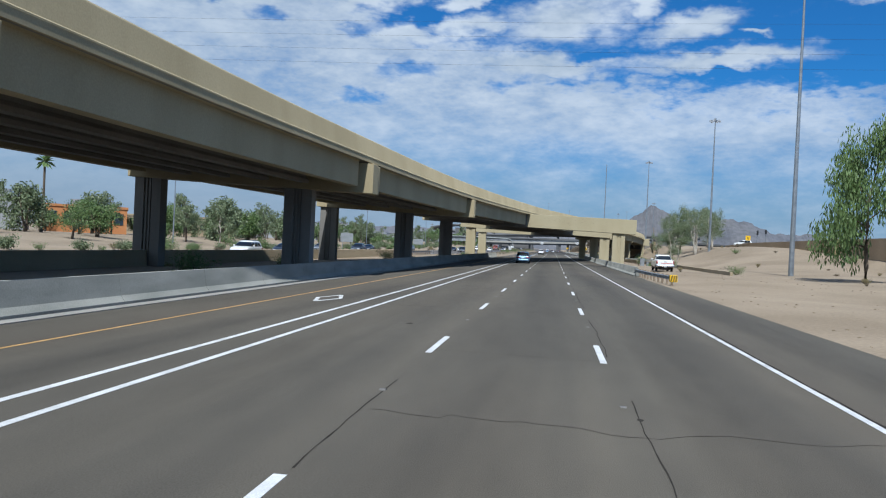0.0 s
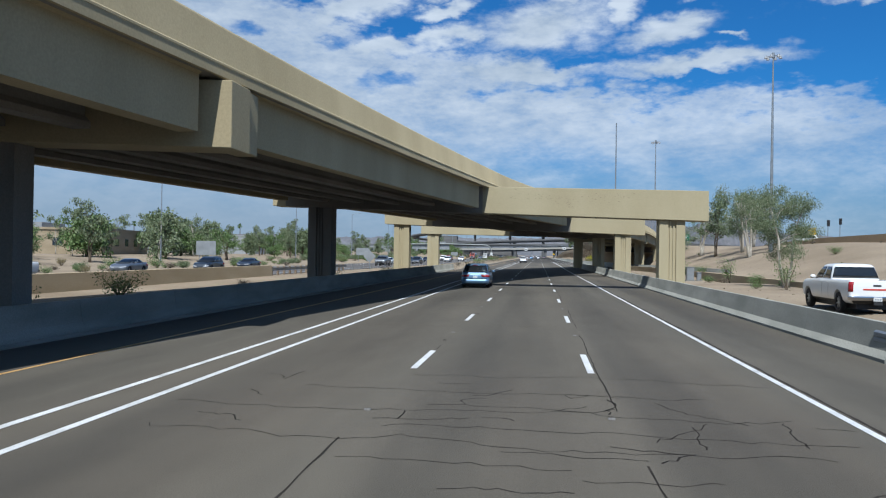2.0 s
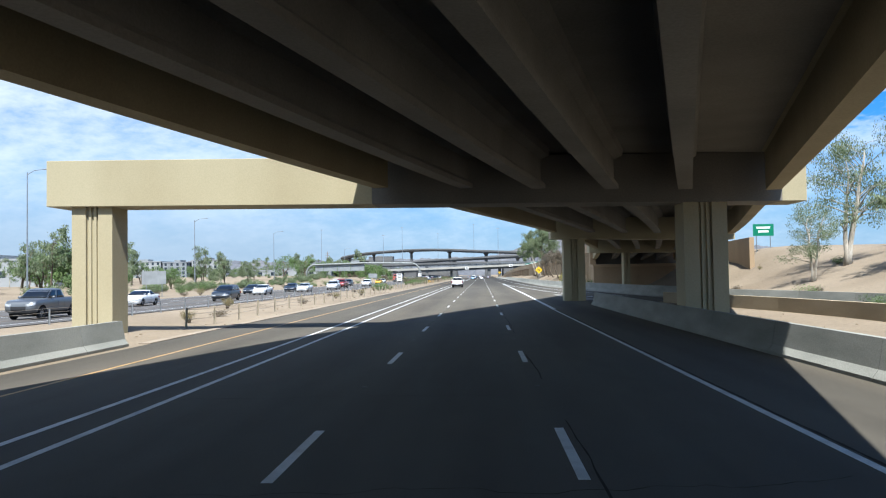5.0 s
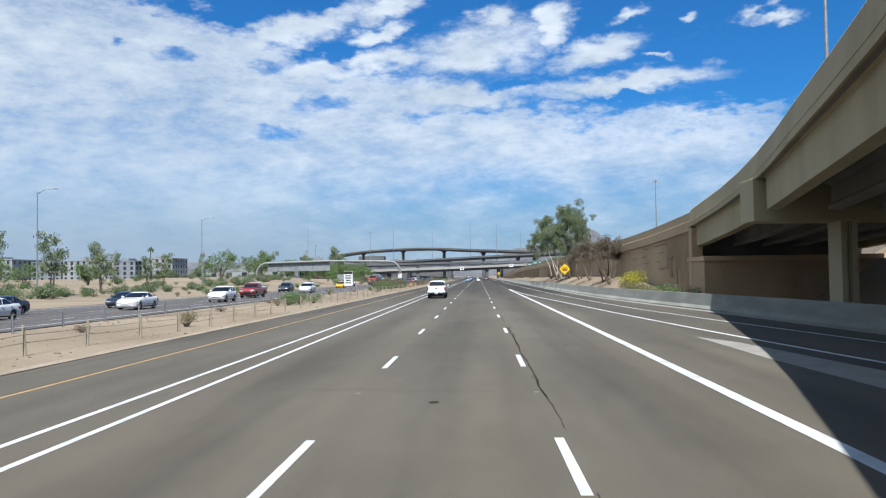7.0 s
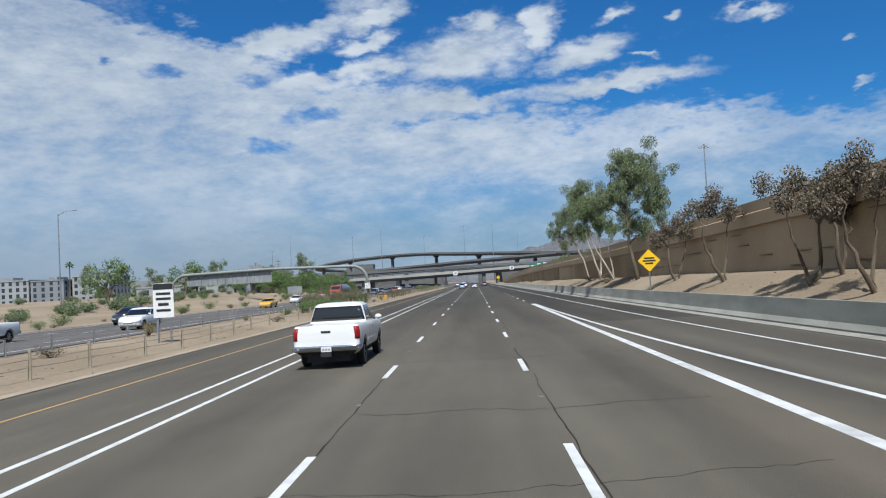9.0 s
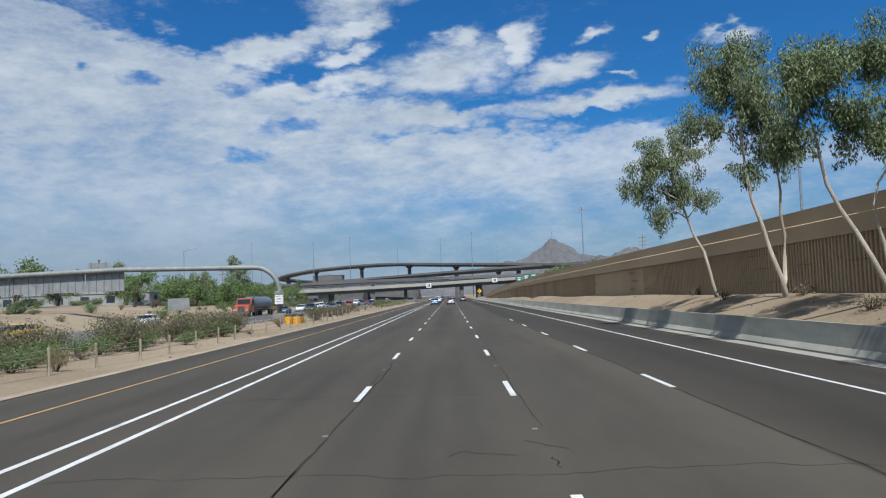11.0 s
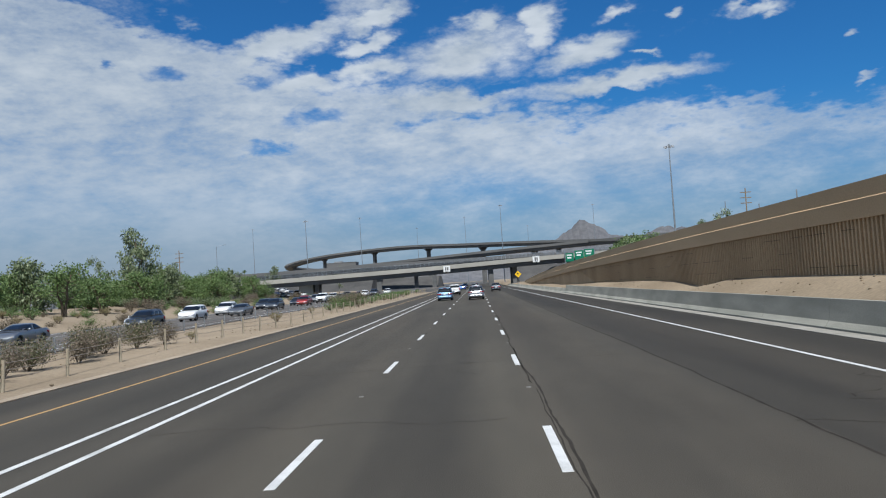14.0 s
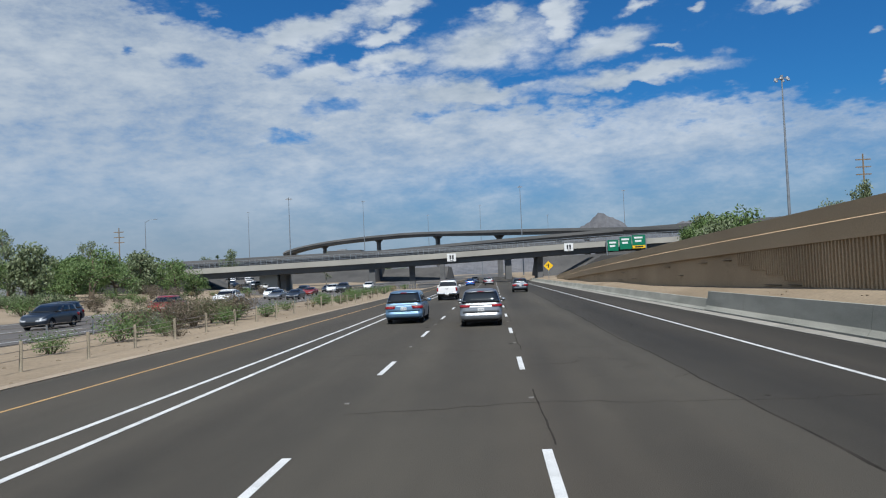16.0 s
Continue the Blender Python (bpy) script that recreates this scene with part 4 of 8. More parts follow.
def wheel_mesh(r, w=0.22):
    tyre = bmesh.new()
    prof = [(r * 0.62, -w / 2), (r * 0.93, -w / 2), (r, -w / 2 + 0.035), (r, w / 2 - 0.035), (r * 0.93, w / 2), (r * 0.62, w / 2)]
    n = 20
    rings = [[tyre.verts.new((x, q * math.cos(2 * math.pi * i / n), q * math.sin(2 * math.pi * i / n))) for q, x in prof] for i in range(n)]
    for i in range(n):
        a, b = rings[i], rings[(i + 1) % n]
        for j in range(len(prof)):
            k = (j + 1) % len(prof)
            tyre.faces.new((a[j], a[k], b[k], b[j]))
    rim = bmesh.new()
    bmesh.ops.create_cone(rim, cap_ends=True, segments=20, radius1=r * 0.64, radius2=r * 0.64, depth=w * 0.30, matrix=Matrix.Rotation(math.pi / 2, 4, "Y"))
    for i in range(7):
        m = Matrix.Rotation(2 * math.pi * i / 7, 4, "X")
        bmesh.ops.create_cube(rim, size=1, matrix=m @ Matrix.Translation((0, 0, r * 0.33)) @ Matrix.Diagonal((w * 0.82, r * 0.10, r * 0.60, 1)))
    bmesh.ops.create_cone(rim, cap_ends=True, segments=12, radius1=r * 0.16, radius2=r * 0.13, depth=w * 0.86, matrix=Matrix.Rotation(math.pi / 2, 4, "Y"))
    return tyre, rim


WHEELS = {}


def vehicle(name, kind, material, label, category, at, group="", dark_band=False):
    d = CARS[kind]
    low, high = Shell(d["low"], d["top"]), Shell(d["high"])
    W, L = d["W"], d["L"]
    car = thing(name, label, category, group, "", at)
    body = new("body", body_mesh(kind, material))
    body.parent = car
    cabin = part("cabin", high.mesh(), material, car, "", True)
    cabin.data.set_sharp_from_angle(angle=radians(45))
    g0, g1 = d["glass"]
    for side in (-1, 1):
        for n, (ya, yb) in enumerate(d["side"]):
            zc = (g0 + g1) / 2
            last = n == len(d["side"]) - 1
            a, b = high.side_index(ya, zc), high.side_index(yb, zc)
            part("side_window", high.patch(a, b, g0 - 0.02, g1 + 0.02, 0.008, side, 6, 3, 0.25 if last else 0.05), M_GLASS_DARK, car, "", True)
    part("windscreen", high.both(I_FRONT + 2, g0 - 0.02, g1 + 0.03, 0.008), M_GLASS_DARK, car, "", True)
    part("rear_window", high.both(I_CORNER + (4.6 if kind == "minivan" else 3), g0 - (0.03 if kind == "minivan" else -0.01), g1 + (0.05 if kind == "minivan" else 0.02), 0.008), M_GLASS_DARK, car, "", True)
    lv = [z for z, *_ in d["low"]]
    if kind in ("minivan", "suv"):
        zt = d["high"][3][0]
        part("spoiler", high.both(I_CORNER + 2, g1 + 0.03, zt + 0.03, 0.05, 2), material, car, "", True)
        p = high.at(0, g1 + 0.05)
        bm = bmesh.new()
        box(bm, -0.15, 0.15, p.y - 0.062, p.y - 0.03, p.z - 0.015, p.z + 0.015)
        part("brake_lamp", bm, M_TAIL, car)
        part("tailgate", low.both(I_CORNER + 2, 0.64, 1.0, 0.012), material, car, "", True)
    if d["roof_bar"] and (dark_band or kind != "minivan"):
        for side in (-1, 1):
            bm = bmesh.new()
            y0, y1 = d["high"][4][2] + 0.15, d["high"][4][3] - 0.15
            zr = d["high"][4][0]
            x = side * (d["high"][4][1] - 0.05)
            limb_pts = [Vector((x, y0, zr - 0.01)), Vector((x, y0 + 0.12, zr + 0.055)), Vector((x, y1 - 0.12, zr + 0.055)), Vector((x, y1, zr - 0.01))]
            for a, b in zip(limb_pts, limb_pts[1:]):
                rod(bm, a, b, 0.016, None, 6)
            part("roof_rail", bm, M_TRIM, car)
    zt = {"minivan": (0.83, 0.99), "suv": (0.80, 1.04), "sedan": (0.72, 0.90), "pickup": (0.86, 1.22)}[kind]
    for side in (-1, 1):
        if kind == "pickup":
            part("tail_lamp", low.patch(I_CORNER - 0.1, I_SIDE - 0.5, zt[0], zt[1], 0.012, side, 5), M_TAIL, car, "", True)
        elif dark_band:
            part("tail_lamp", low.patch(I_CORNER - 1.0, I_SIDE + 0.3, zt[1] - 0.09, zt[1] + 0.02, 0.030, side, 7), M_TAIL, car, "", True)
        else:
            lamp = part("tail_lamp", low.patch(I_CORNER - 1.2, I_SIDE + 0.5, zt[0] - 0.045, zt[1] - 0.07, 0.030, side, 8, 3, -0.35), M_TAIL, car, "", True)
            part("reversing_lamp", low.patch(I_CORNER - 1.7, I_CORNER + 4.2, zt[1] - 0.07, zt[1] - 0.01, 0.030, side, 6), M_HEAD, lamp, "", True)
        zf = 0.62 if kind != "pickup" else 0.95
        part("headlamp", low.patch(I_FRONT + 1.2, I_FRONT + STEP_CORNER + 1.0, zf + 0.02, zf + 0.22, 0.012, side, 6), M_HEAD, car, "", True)
        yb = d["side"][-1][1] - 0.05
        bm = bmesh.new()
        bmesh.ops.create_icosphere(bm, subdivisions=2, radius=1.0, matrix=Matrix.Translation((side * (W / 2 + 0.10), yb, g0 + 0.02)) @ Matrix.Diagonal((0.125, 0.085, 0.09, 1)))
        mirror = part("door_mirror", bm, material, car, "", True)
        bm = bmesh.new()
        rod(bm, (side * (d["high"][0][1] - 0.06), yb, g0 - 0.05), (side * (W / 2 + 0.06), yb, g0 - 0.02), 0.025, None, 6)
        part("mirror_arm", bm, M_TRIM, mirror)
        for ya, y2 in d["side"][-2:]:
            i = low.side_index(ya + 0.06, lv[-3])
            j = low.side_index(ya + 0.26, lv[-3])
            part("door_handle", low.patch(i, j, lv[-3] + 0.005, lv[-3] + 0.035, 0.028, side, 2, 1), material, car)
        # door shut lines
        for ya, y2 in d["side"][-2:]:
            i = low.side_index(ya - 0.03, 0.7)
            part("door_seam", low.patch(i, i + 0.035, lv[1] + 0.08, lv[-1] - 0.02, 0.003, side, 1, 5), M_TRIM, car)
        part("sill", low.patch(low.side_index(d["wheels"][0] + 0.45, lv[0] + 0.03), low.side_index(d["wheels"][1] - 0.45, lv[0] + 0.03), lv[0] + 0.005, lv[0] + 0.07, 0.012, side, 4, 1), M_TRIM, car)
    if kind == "minivan":
        for side in (-1, 1):
            part("slide_rail", low.patch(low.side_index(0.36, 0.93), low.side_index(1.75, 0.93), 0.955, 0.975, 0.004, side, 5, 1), M_TRIM, car)
    # bumper, plate, trim
    zb = lv[2]
    part("rear_bumper", low.both(I_SIDE - 2, lv[1] + 0.02, lv[3] - 0.02 if kind != "pickup" else lv[2] - 0.0, 0.016 if kind != "pickup" else 0.09), M_CHROME if kind == "pickup" else material, car, "", True)
    part("valance", low.both(I_CORNER + 2, lv[0] + 0.002, lv[1] + 0.015, 0.012), M_TRIM, car)
    pz = {"minivan": 0.80, "suv": 0.80, "sedan": 0.74, "pickup": 0.60}[kind]
    p = low.at(0, pz)
    py = p.y - (0.032 if kind != "pickup" else 0.10)
    bm = bmesh.new()
    box(bm, -0.155, 0.155, py, p.y + 0.01, pz - 0.078, pz + 0.078, 0.006)
    plate = part("number_plate", bm, M_PLATE, car)
    for i in range(3):
        bm = bmesh.new()
        x = -0.115 + 0.085 * i
        box(bm, x, x + 0.062, py - 0.003, py + 0.002, pz - 0.038, pz + 0.022)
        part("plate_bar", bm, M_GREY_TEXT, plate)
    if kind != "pickup":
        z = zt[1] - 0.03
        part("tailgate_trim", low.both(I_CORNER - 1, z, z + 0.035, 0.022, 1), M_TRIM if dark_band else M_CHROME, car)
    else:
        part("tailgate", low.both(I_CORNER - 1, 0.74, 1.25, 0.010), material, car)
        bm = bmesh.new()
        box(bm, -0.14, 0.14, -0.016, 0.02, 1.08, 1.14)
        part("tailgate_handle", bm, M_TRIM, car)
        bm = bmesh.new()
        box(bm, -0.16, 0.16, -0.12, 0.3, 0.38, 0.50)
        part("tow_hitch", bm, M_TRIM, car)
        bm = bmesh.new()
        box(bm, -0.79, 0.79, 0.13, 1.99, 0.79, 0.806)
        part("bed_liner", bm, M_TRIM, car)
    part("grille", low.both(I_FRONT + STEP_CORNER + 1, 0.50, 0.66 if kind != "pickup" else 1.0, 0.012), M_TRIM, car)
    bm = bmesh.new()
    box(bm, -W / 2 + 0.36, W / 2 - 0.36, 0.25, L - 0.5, 0.20, 0.62)
    part("underbody", bm, M_TRIM, car)
    r = d["r"]
    if r not in WHEELS:
        ty, ri = wheel_mesh(r)
        WHEELS[r] = (make(ty, "tyre", M_TYRE), make(ri, "rim", M_RIM))
    for yc in d["wheels"]:
        for side in (-1, 1):
            wheel = new("wheel")
            wheel.parent = car
            wheel.location = (side * (W / 2 - 0.14), yc, r)
            for nm, me in zip(("tyre", "rim"), WHEELS[r]):
                ob = new(nm, me)
                ob.parent = wheel
    return car


M_GREY_TEXT = plain("plate_lettering", (0.26, 0.28, 0.32), 0.6)


def road_pose(x, y, z=0.004, away=True):
    """A vehicle's tail at y when it drives away, its nose at y when it comes on."""
    return pose(x, y, z, 0, 0, 0) if away else pose(x, y, z, 0, 0, 180)


vehicle("minivan", "minivan", P_BLUE, "steel-blue minivan with tinted windows in the car-pool side lane", "minivan", road_pose(-3.72, 100.4))
vehicle("minivan", "minivan", P_SILVER, "silver minivan with roof rails and a dark rear window", "minivan", road_pose(0.55, 516.6), "", True)
vehicle("pickup_truck", "pickup", P_WHITE, "white crew-cab pickup truck with a chrome bumper on the road", "pickup truck", road_pose(-3.85, 283.2))
vehicle("minivan", "minivan", P_BLUE, "steel-blue minivan with dark windows ahead in the next lane", "minivan", road_pose(-3.6, 521.0))
vehicle("pickup_truck", "pickup", P_WHITE, "white pickup truck seen from behind further up the road", "pickup truck", road_pose(-3.4, 557.0))
vehicle("hatchback_car", "sedan", P_BRIGHT_BLUE, "bright blue small car ahead of the white pickup", "car", road_pose(-3.6, 642))
vehicle("sport_utility", "suv", P_DARK, "charcoal sport utility car in the exit lane", "car", road_pose(4.4, 575.6))
parked_pickup = vehicle("pickup_truck", "pickup", P_WHITE, "white utility pickup parked on the dirt beside the guardrail", "pickup truck", pose(13.4, 76.0, 0.34, 0, 0, -1))
bm = bmesh.new()
box(bm, -0.5, 0.8, -0.018, 0.01, 0.93, 0.99)
part("side_stripe", bm, plain("red_stripe", (0.5, 0.06, 0.04), 0.5), parked_pickup)
vehicle("sport_utility", "suv", P_WHITE, "white sport utility car crossing above the dirt bank", "car", pose(51.5, 196, ground_height(51.5, 196) + 0.03, 0, 0, 75))
vehicle("sedan_car", "sedan", P_DARK, "dark saloon car far ahead on the motorway", "car", road_pose(-0.4, 668))
vehicle("sport_utility", "suv", P_WHITE, "white sport utility car far ahead on the motorway", "car", road_pose(-3.7, 690))
vehicle("sport_utility", "suv", P_GREY, "grey sport utility car far ahead on the motorway", "car", road_pose(0.3, 640))
vehicle("sedan_car", "sedan", P_GREY, "grey saloon car far ahead on the motorway", "car", road_pose(-8.0, 655))

# the opposite carriageway: spread out at first, then a slow queue
ONCOMING = [
    (-26.0, 62, "suv", P_WHITE, "white"), (-29.7, 84, "sedan", P_DARK, "dark"), (-33.6, 100, "pickup", P_WHITE, "white"), (-36.2, 122, "sedan", P_SILVER, "silver"), (-31.8, 131, "suv", P_DARK, "dark"),
    (-35.0, 150, "sedan", P_DARK, "dark"), (-28.0, 158, "suv", P_GREY, "grey"), (-26.4, 190, "pickup", P_GREY, "grey"), (-33.3, 178, "pickup", P_WHITE, "white"), (-30.0, 210, "sedan", P_WHITE, "white"),
    (-26.3, 222, "suv", P_DARK, "dark"), (-30.0, 249, "sedan", P_WHITE, "white"), (-33.5, 256, "sedan", P_DARK, "dark"), (-27.9, 266, "sedan", P_WHITE, "white"), (-31.2, 271, "sedan", P_DARK, "dark"),
    (-26.6, 284, "suv", P_WHITE, "white"), (-28.0, 301, "pickup", P_RED, "red"), (-31.0, 312, "pickup", P_WHITE, "white"), (-26.4, 325, "suv", P_WHITE, "white"), (-33.0, 338, "suv", P_DARK, "dark"),
    (-31.0, 382, "sedan", P_YELLOW, "yellow"), (-33.9, 414, "sedan", P_WHITE, "white"), (-30.5, 472, "sedan", P_SILVER, "silver"), (-28.2, 487, "suv", P_DARK, "dark"), (-31.5, 494, "sedan", P_WHITE, "white"),
    (-30.2, 504, "suv", P_WHITE, "white"), (-27.6, 513, "sedan", P_GREY, "grey"), (-32.0, 521, "suv", P_WHITE, "white"), (-29.0, 534, "suv", P_DARK, "dark"), (-32.4, 541, "suv", P_DARK, "dark"),
    (-28.6, 552, "suv", P_RED, "red"), (-32.2, 562, "sedan", P_DARK, "dark"), (-29.0, 571, "pickup", P_WHITE, "white"), (-32.8, 582, "suv", P_GREY, "grey"), (-29.3, 592, "sedan", P_SILVER, "silver"),
    (-33.2, 603, "suv", P_WHITE, "white"), (-29.8, 614, "sedan", P_RED, "red"), (-33.6, 625, "suv", P_DARK, "dark"), (-30.4, 636, "suv", P_WHITE, "white"), (-34.0, 648, "sedan", P_DARK, "dark"),
    (-26.2, 590, "sedan", P_DARK, "dark"), (-26.6, 628, "pickup", P_DARK, "dark"), (-26.3, 655, "suv", P_WHITE, "white"),
]
KIND_NAME = {"suv": "sport_utility", "sedan": "sedan_car", "pickup": "pickup_truck"}
KIND_SAY = {"suv": "sport utility car", "sedan": "saloon car", "pickup": "pickup truck"}
first_of = {}
for x, y, kind, pm, word in ONCOMING:
    key = (kind, word)
    at = road_pose(x + swing(y), y, 0.024, False)
    if key in first_of:
        copy_thing(first_of[key], at)
    else:
        first_of[key] = vehicle(KIND_NAME[kind], kind, pm, f"{word} {KIND_SAY[kind]} coming on in the opposite carriageway", "pickup truck" if kind == "pickup" else "car", at, "oncoming traffic")


def tanker(at):
    tr = thing("tanker_truck", "red tractor with a polished tank trailer in the opposite carriageway", "truck", "", "", at)
    bm = bmesh.new()
    prism(bm, [(14.2, 0.7), (14.2, 2.9), (15.0, 3.1), (16.0, 2.9), (16.3, 2.1), (17.8, 1.9), (18.0, 0.6)], -1.2, 1.2)
    bmesh.ops.bevel(bm, geom=list(bm.edges), offset=0.06, segments=1, affect="EDGES")
    cab = part("cab", bm, plain("truck_red", (0.40, 0.07, 0.035), 0.35, 0.0, 0.6), tr)
    bm = bmesh.new()
    prism(bm, [(16.02, 2.85), (16.32, 2.15), (16.36, 2.15), (16.07, 2.87)], -1.05, 1.05)
    part("windscreen", bm, M_GLASS_DARK, cab)
    bm = bmesh.new()
    box(bm, -0.55, 0.55, 17.9, 18.06, 0.85, 1.75, 0.04)
    part("grille", bm, M_CHROME, cab)
    bm = bmesh.new()
    box(bm, -1.2, 1.2, 17.95, 18.2, 0.45, 0.8, 0.05)
    part("bumper", bm, M_CHROME, cab)
    for sx in (-0.9, 0.9):
        bm = bmesh.new()
        box(bm, sx - 0.22, sx + 0.22, 17.86, 18.03, 1.0, 1.3, 0.03)
        part("headlamp", bm, M_HEAD, cab)
        bm = bmesh.new()
        prism(bm, [(14.6, 1.75), (14.6, 2.75), (15.7, 2.75), (15.85, 1.9)], sx * 1.345, sx * 1.345 + 0.012)
        part("side_window", bm, M_GLASS_DARK, cab)
        bm = bmesh.new()
        rod(bm, (sx * 1.2, 14.1, 0.8), (sx * 1.2, 14.1, 3.7), 0.09, None, 8)
        part("exhaust_pipe", bm, M_CHROME, cab)
    bm = bmesh.new()
    n = 20
    for i, (y, r) in enumerate(((0.2, 0.35), (0.5, 0.95), (1.0, 1.05), (13.0, 1.05), (13.5, 0.95), (13.8, 0.35))):
        ring = [bm.verts.new((r * 1.12 * math.cos(2 * math.pi * k / n), y, 2.25 + r * math.sin(2 * math.pi * k / n))) for k in range(n)]
        if i:
            for k in range(n):
                bm.faces.new((prev[k], prev[(k + 1) % n], ring[(k + 1) % n], ring[k]))
        else:
            bm.faces.new(ring)
        prev = ring
    bm.faces.new(prev)
    part("tank", bm, plain("dull_tank_steel", (0.36, 0.37, 0.38), 0.42, 0.8), tr, "polished steel tank", True)
    bm = bmesh.new()
    box(bm, -0.5, 0.5, 0.4, 14.2, 0.85, 1.15)
    part("chassis", bm, M_TRIM, tr)
    ty, ri = wheel_mesh(0.5, 0.5)
    met, mer = make(ty, "tyre", M_TYRE), make(ri, "rim", M_RIM)
    for y in (1.2, 2.5, 12.2, 13.5, 17.2):
        for side in (-1, 1):
            w = new("wheel")
            w.parent = tr
            w.location = (side * 0.98, y, 0.5)
            for nm, me in (("tyre", met), ("rim", mer)):
                ob = new(nm, me)
                ob.parent = w
    return tr


tanker(pose(-33.3, 468, 0.024, 0, 0, 180))

# ---- plants ----
def leaf_mat(name, a, b, c):
    m = bpy.data.materials.new(name)
    m.use_nodes = True
    t = m.node_tree
    bs = t.nodes["Principled BSDF"]
    geo = t.nodes.new("ShaderNodeNewGeometry")
    ramp = t.nodes.new("ShaderNodeValToRGB")
    ramp.color_ramp.elements[0].color, ramp.color_ramp.elements[1].color = (*a, 1), (*c, 1)
    e = ramp.color_ramp.elements.new(0.5)
    e.color = (*b, 1)
    t.links.new(geo.outputs["Random Per Island"], ramp.inputs[0])
    t.links.new(ramp.outputs[0], bs.inputs["Base Color"])
    bs.inputs["Roughness"].default_value = 0.55
    bs.inputs["Specular IOR Level"].default_value = 0.35
    tr = t.nodes.new("ShaderNodeBsdfTranslucent")
    t.links.new(ramp.outputs[0], tr.inputs["Color"])
    mix = t.nodes.new("ShaderNodeMixShader")
    mix.inputs[0].default_value = 0.28
    t.links.new(bs.outputs[0], mix.inputs[1])
    t.links.new(tr.outputs[0], mix.inputs[2])
    t.links.new(mix.outputs[0], t.nodes["Material Output"].inputs[0])
    return m


M_EUC = leaf_mat("grey_green_leaves", (0.088, 0.118, 0.052), (0.165, 0.204, 0.102), (0.280, 0.323, 0.187))
M_EUC_LIGHT = leaf_mat("fresh_grey_green_leaves", (0.094, 0.127, 0.050), (0.165, 0.209, 0.094), (0.242, 0.292, 0.154))
M_MESQ = leaf_mat("bright_green_leaves", (0.077, 0.127, 0.037), (0.135, 0.203, 0.066), (0.200, 0.277, 0.108))
M_DRYLEAF = leaf_mat("dry_brown_leaves", (0.10, 0.09, 0.055), (0.17, 0.14, 0.095), (0.27, 0.21, 0.16))
M_OLE = leaf_mat("oleander_leaves", (0.085, 0.095, 0.04), (0.14, 0.145, 0.07), (0.33, 0.25, 0.19))
M_GRASS = leaf_mat("dry_grass_blades", (0.22, 0.17, 0.09), (0.30, 0.24, 0.13), (0.17, 0.18, 0.07))
M_YELLOW = leaf_mat("yellow_flowers", (0.20, 0.22, 0.03), (0.42, 0.38, 0.03), (0.55, 0.47, 0.04))
M_BARK_PALE = mat("pale_bark", (0.34, 0.29, 0.22), (0.58, 0.53, 0.45), 1.6, 20, 0.85, 0.2, stretch=(1, 1, 0.3))
M_BARK = mat("brown_bark", (0.10, 0.075, 0.05), (0.19, 0.145, 0.10), 2.0, 20, 0.9, 0.4, stretch=(1, 1, 0.3))


def limb(bm, pts, radii, sides=7):
    rings = []
    for i, p in enumerate(pts):
        a, b = pts[max(i - 1, 0)], pts[min(i + 1, len(pts) - 1)]
        q = (b - a).to_track_quat("Z", "Y").to_matrix()
        rings.append([bm.verts.new(p + q @ Vector((radii[i] * math.cos(2 * math.pi * k / sides), radii[i] * math.sin(2 * math.pi * k / sides), 0))) for k in range(sides)])
    for r0, r1 in zip(rings, rings[1:]):
        for k in range(sides):
            bm.faces.new((r0[k], r0[(k + 1) % sides], r1[(k + 1) % sides], r1[k]))
    bm.faces.new(rings[0])
    bm.faces.new(rings[-1])


def leaves_mesh(name, clumps, per, size, droop, material, rng):
    """Leaf blades scattered in clumps of (centre, radii); droop turns them to hang."""
    verts, faces = [], []
    for c, r in clumps:
        n = max(8, int(per * (r.x * r.y * r.z) ** (2 / 3)))
        for _ in range(n):
            d = Vector((rng.gauss(0, 1), rng.gauss(0, 1), rng.gauss(0, 1)))
            d.normalize()
            d *= rng.random() ** 0.45
            p = c + Vector((d.x * r.x, d.y * r.y, d.z * r.z))
            ax = Vector((rng.gauss(0, 1), rng.gauss(0, 1), rng.gauss(0, 1) - droop)).normalized()
            sd = ax.cross(Vector((rng.gauss(0, 1), rng.gauss(0, 1), rng.gauss(0, 1)))).normalized()
            ln, w = size[0] * rng.uniform(0.6, 1.3), size[1] * rng.uniform(0.6, 1.3)
            k = len(verts)
            verts += [p, p + ax * ln * 0.5 + sd * w * 0.5, p + ax * ln, p + ax * ln * 0.5 - sd * w * 0.5]
            faces.append((k, k + 1, k + 2, k + 3))
    me = bpy.data.meshes.new(name)
    me.from_pydata([tuple(v) for v in verts], [], faces)
    me.materials.append(material)
    return me


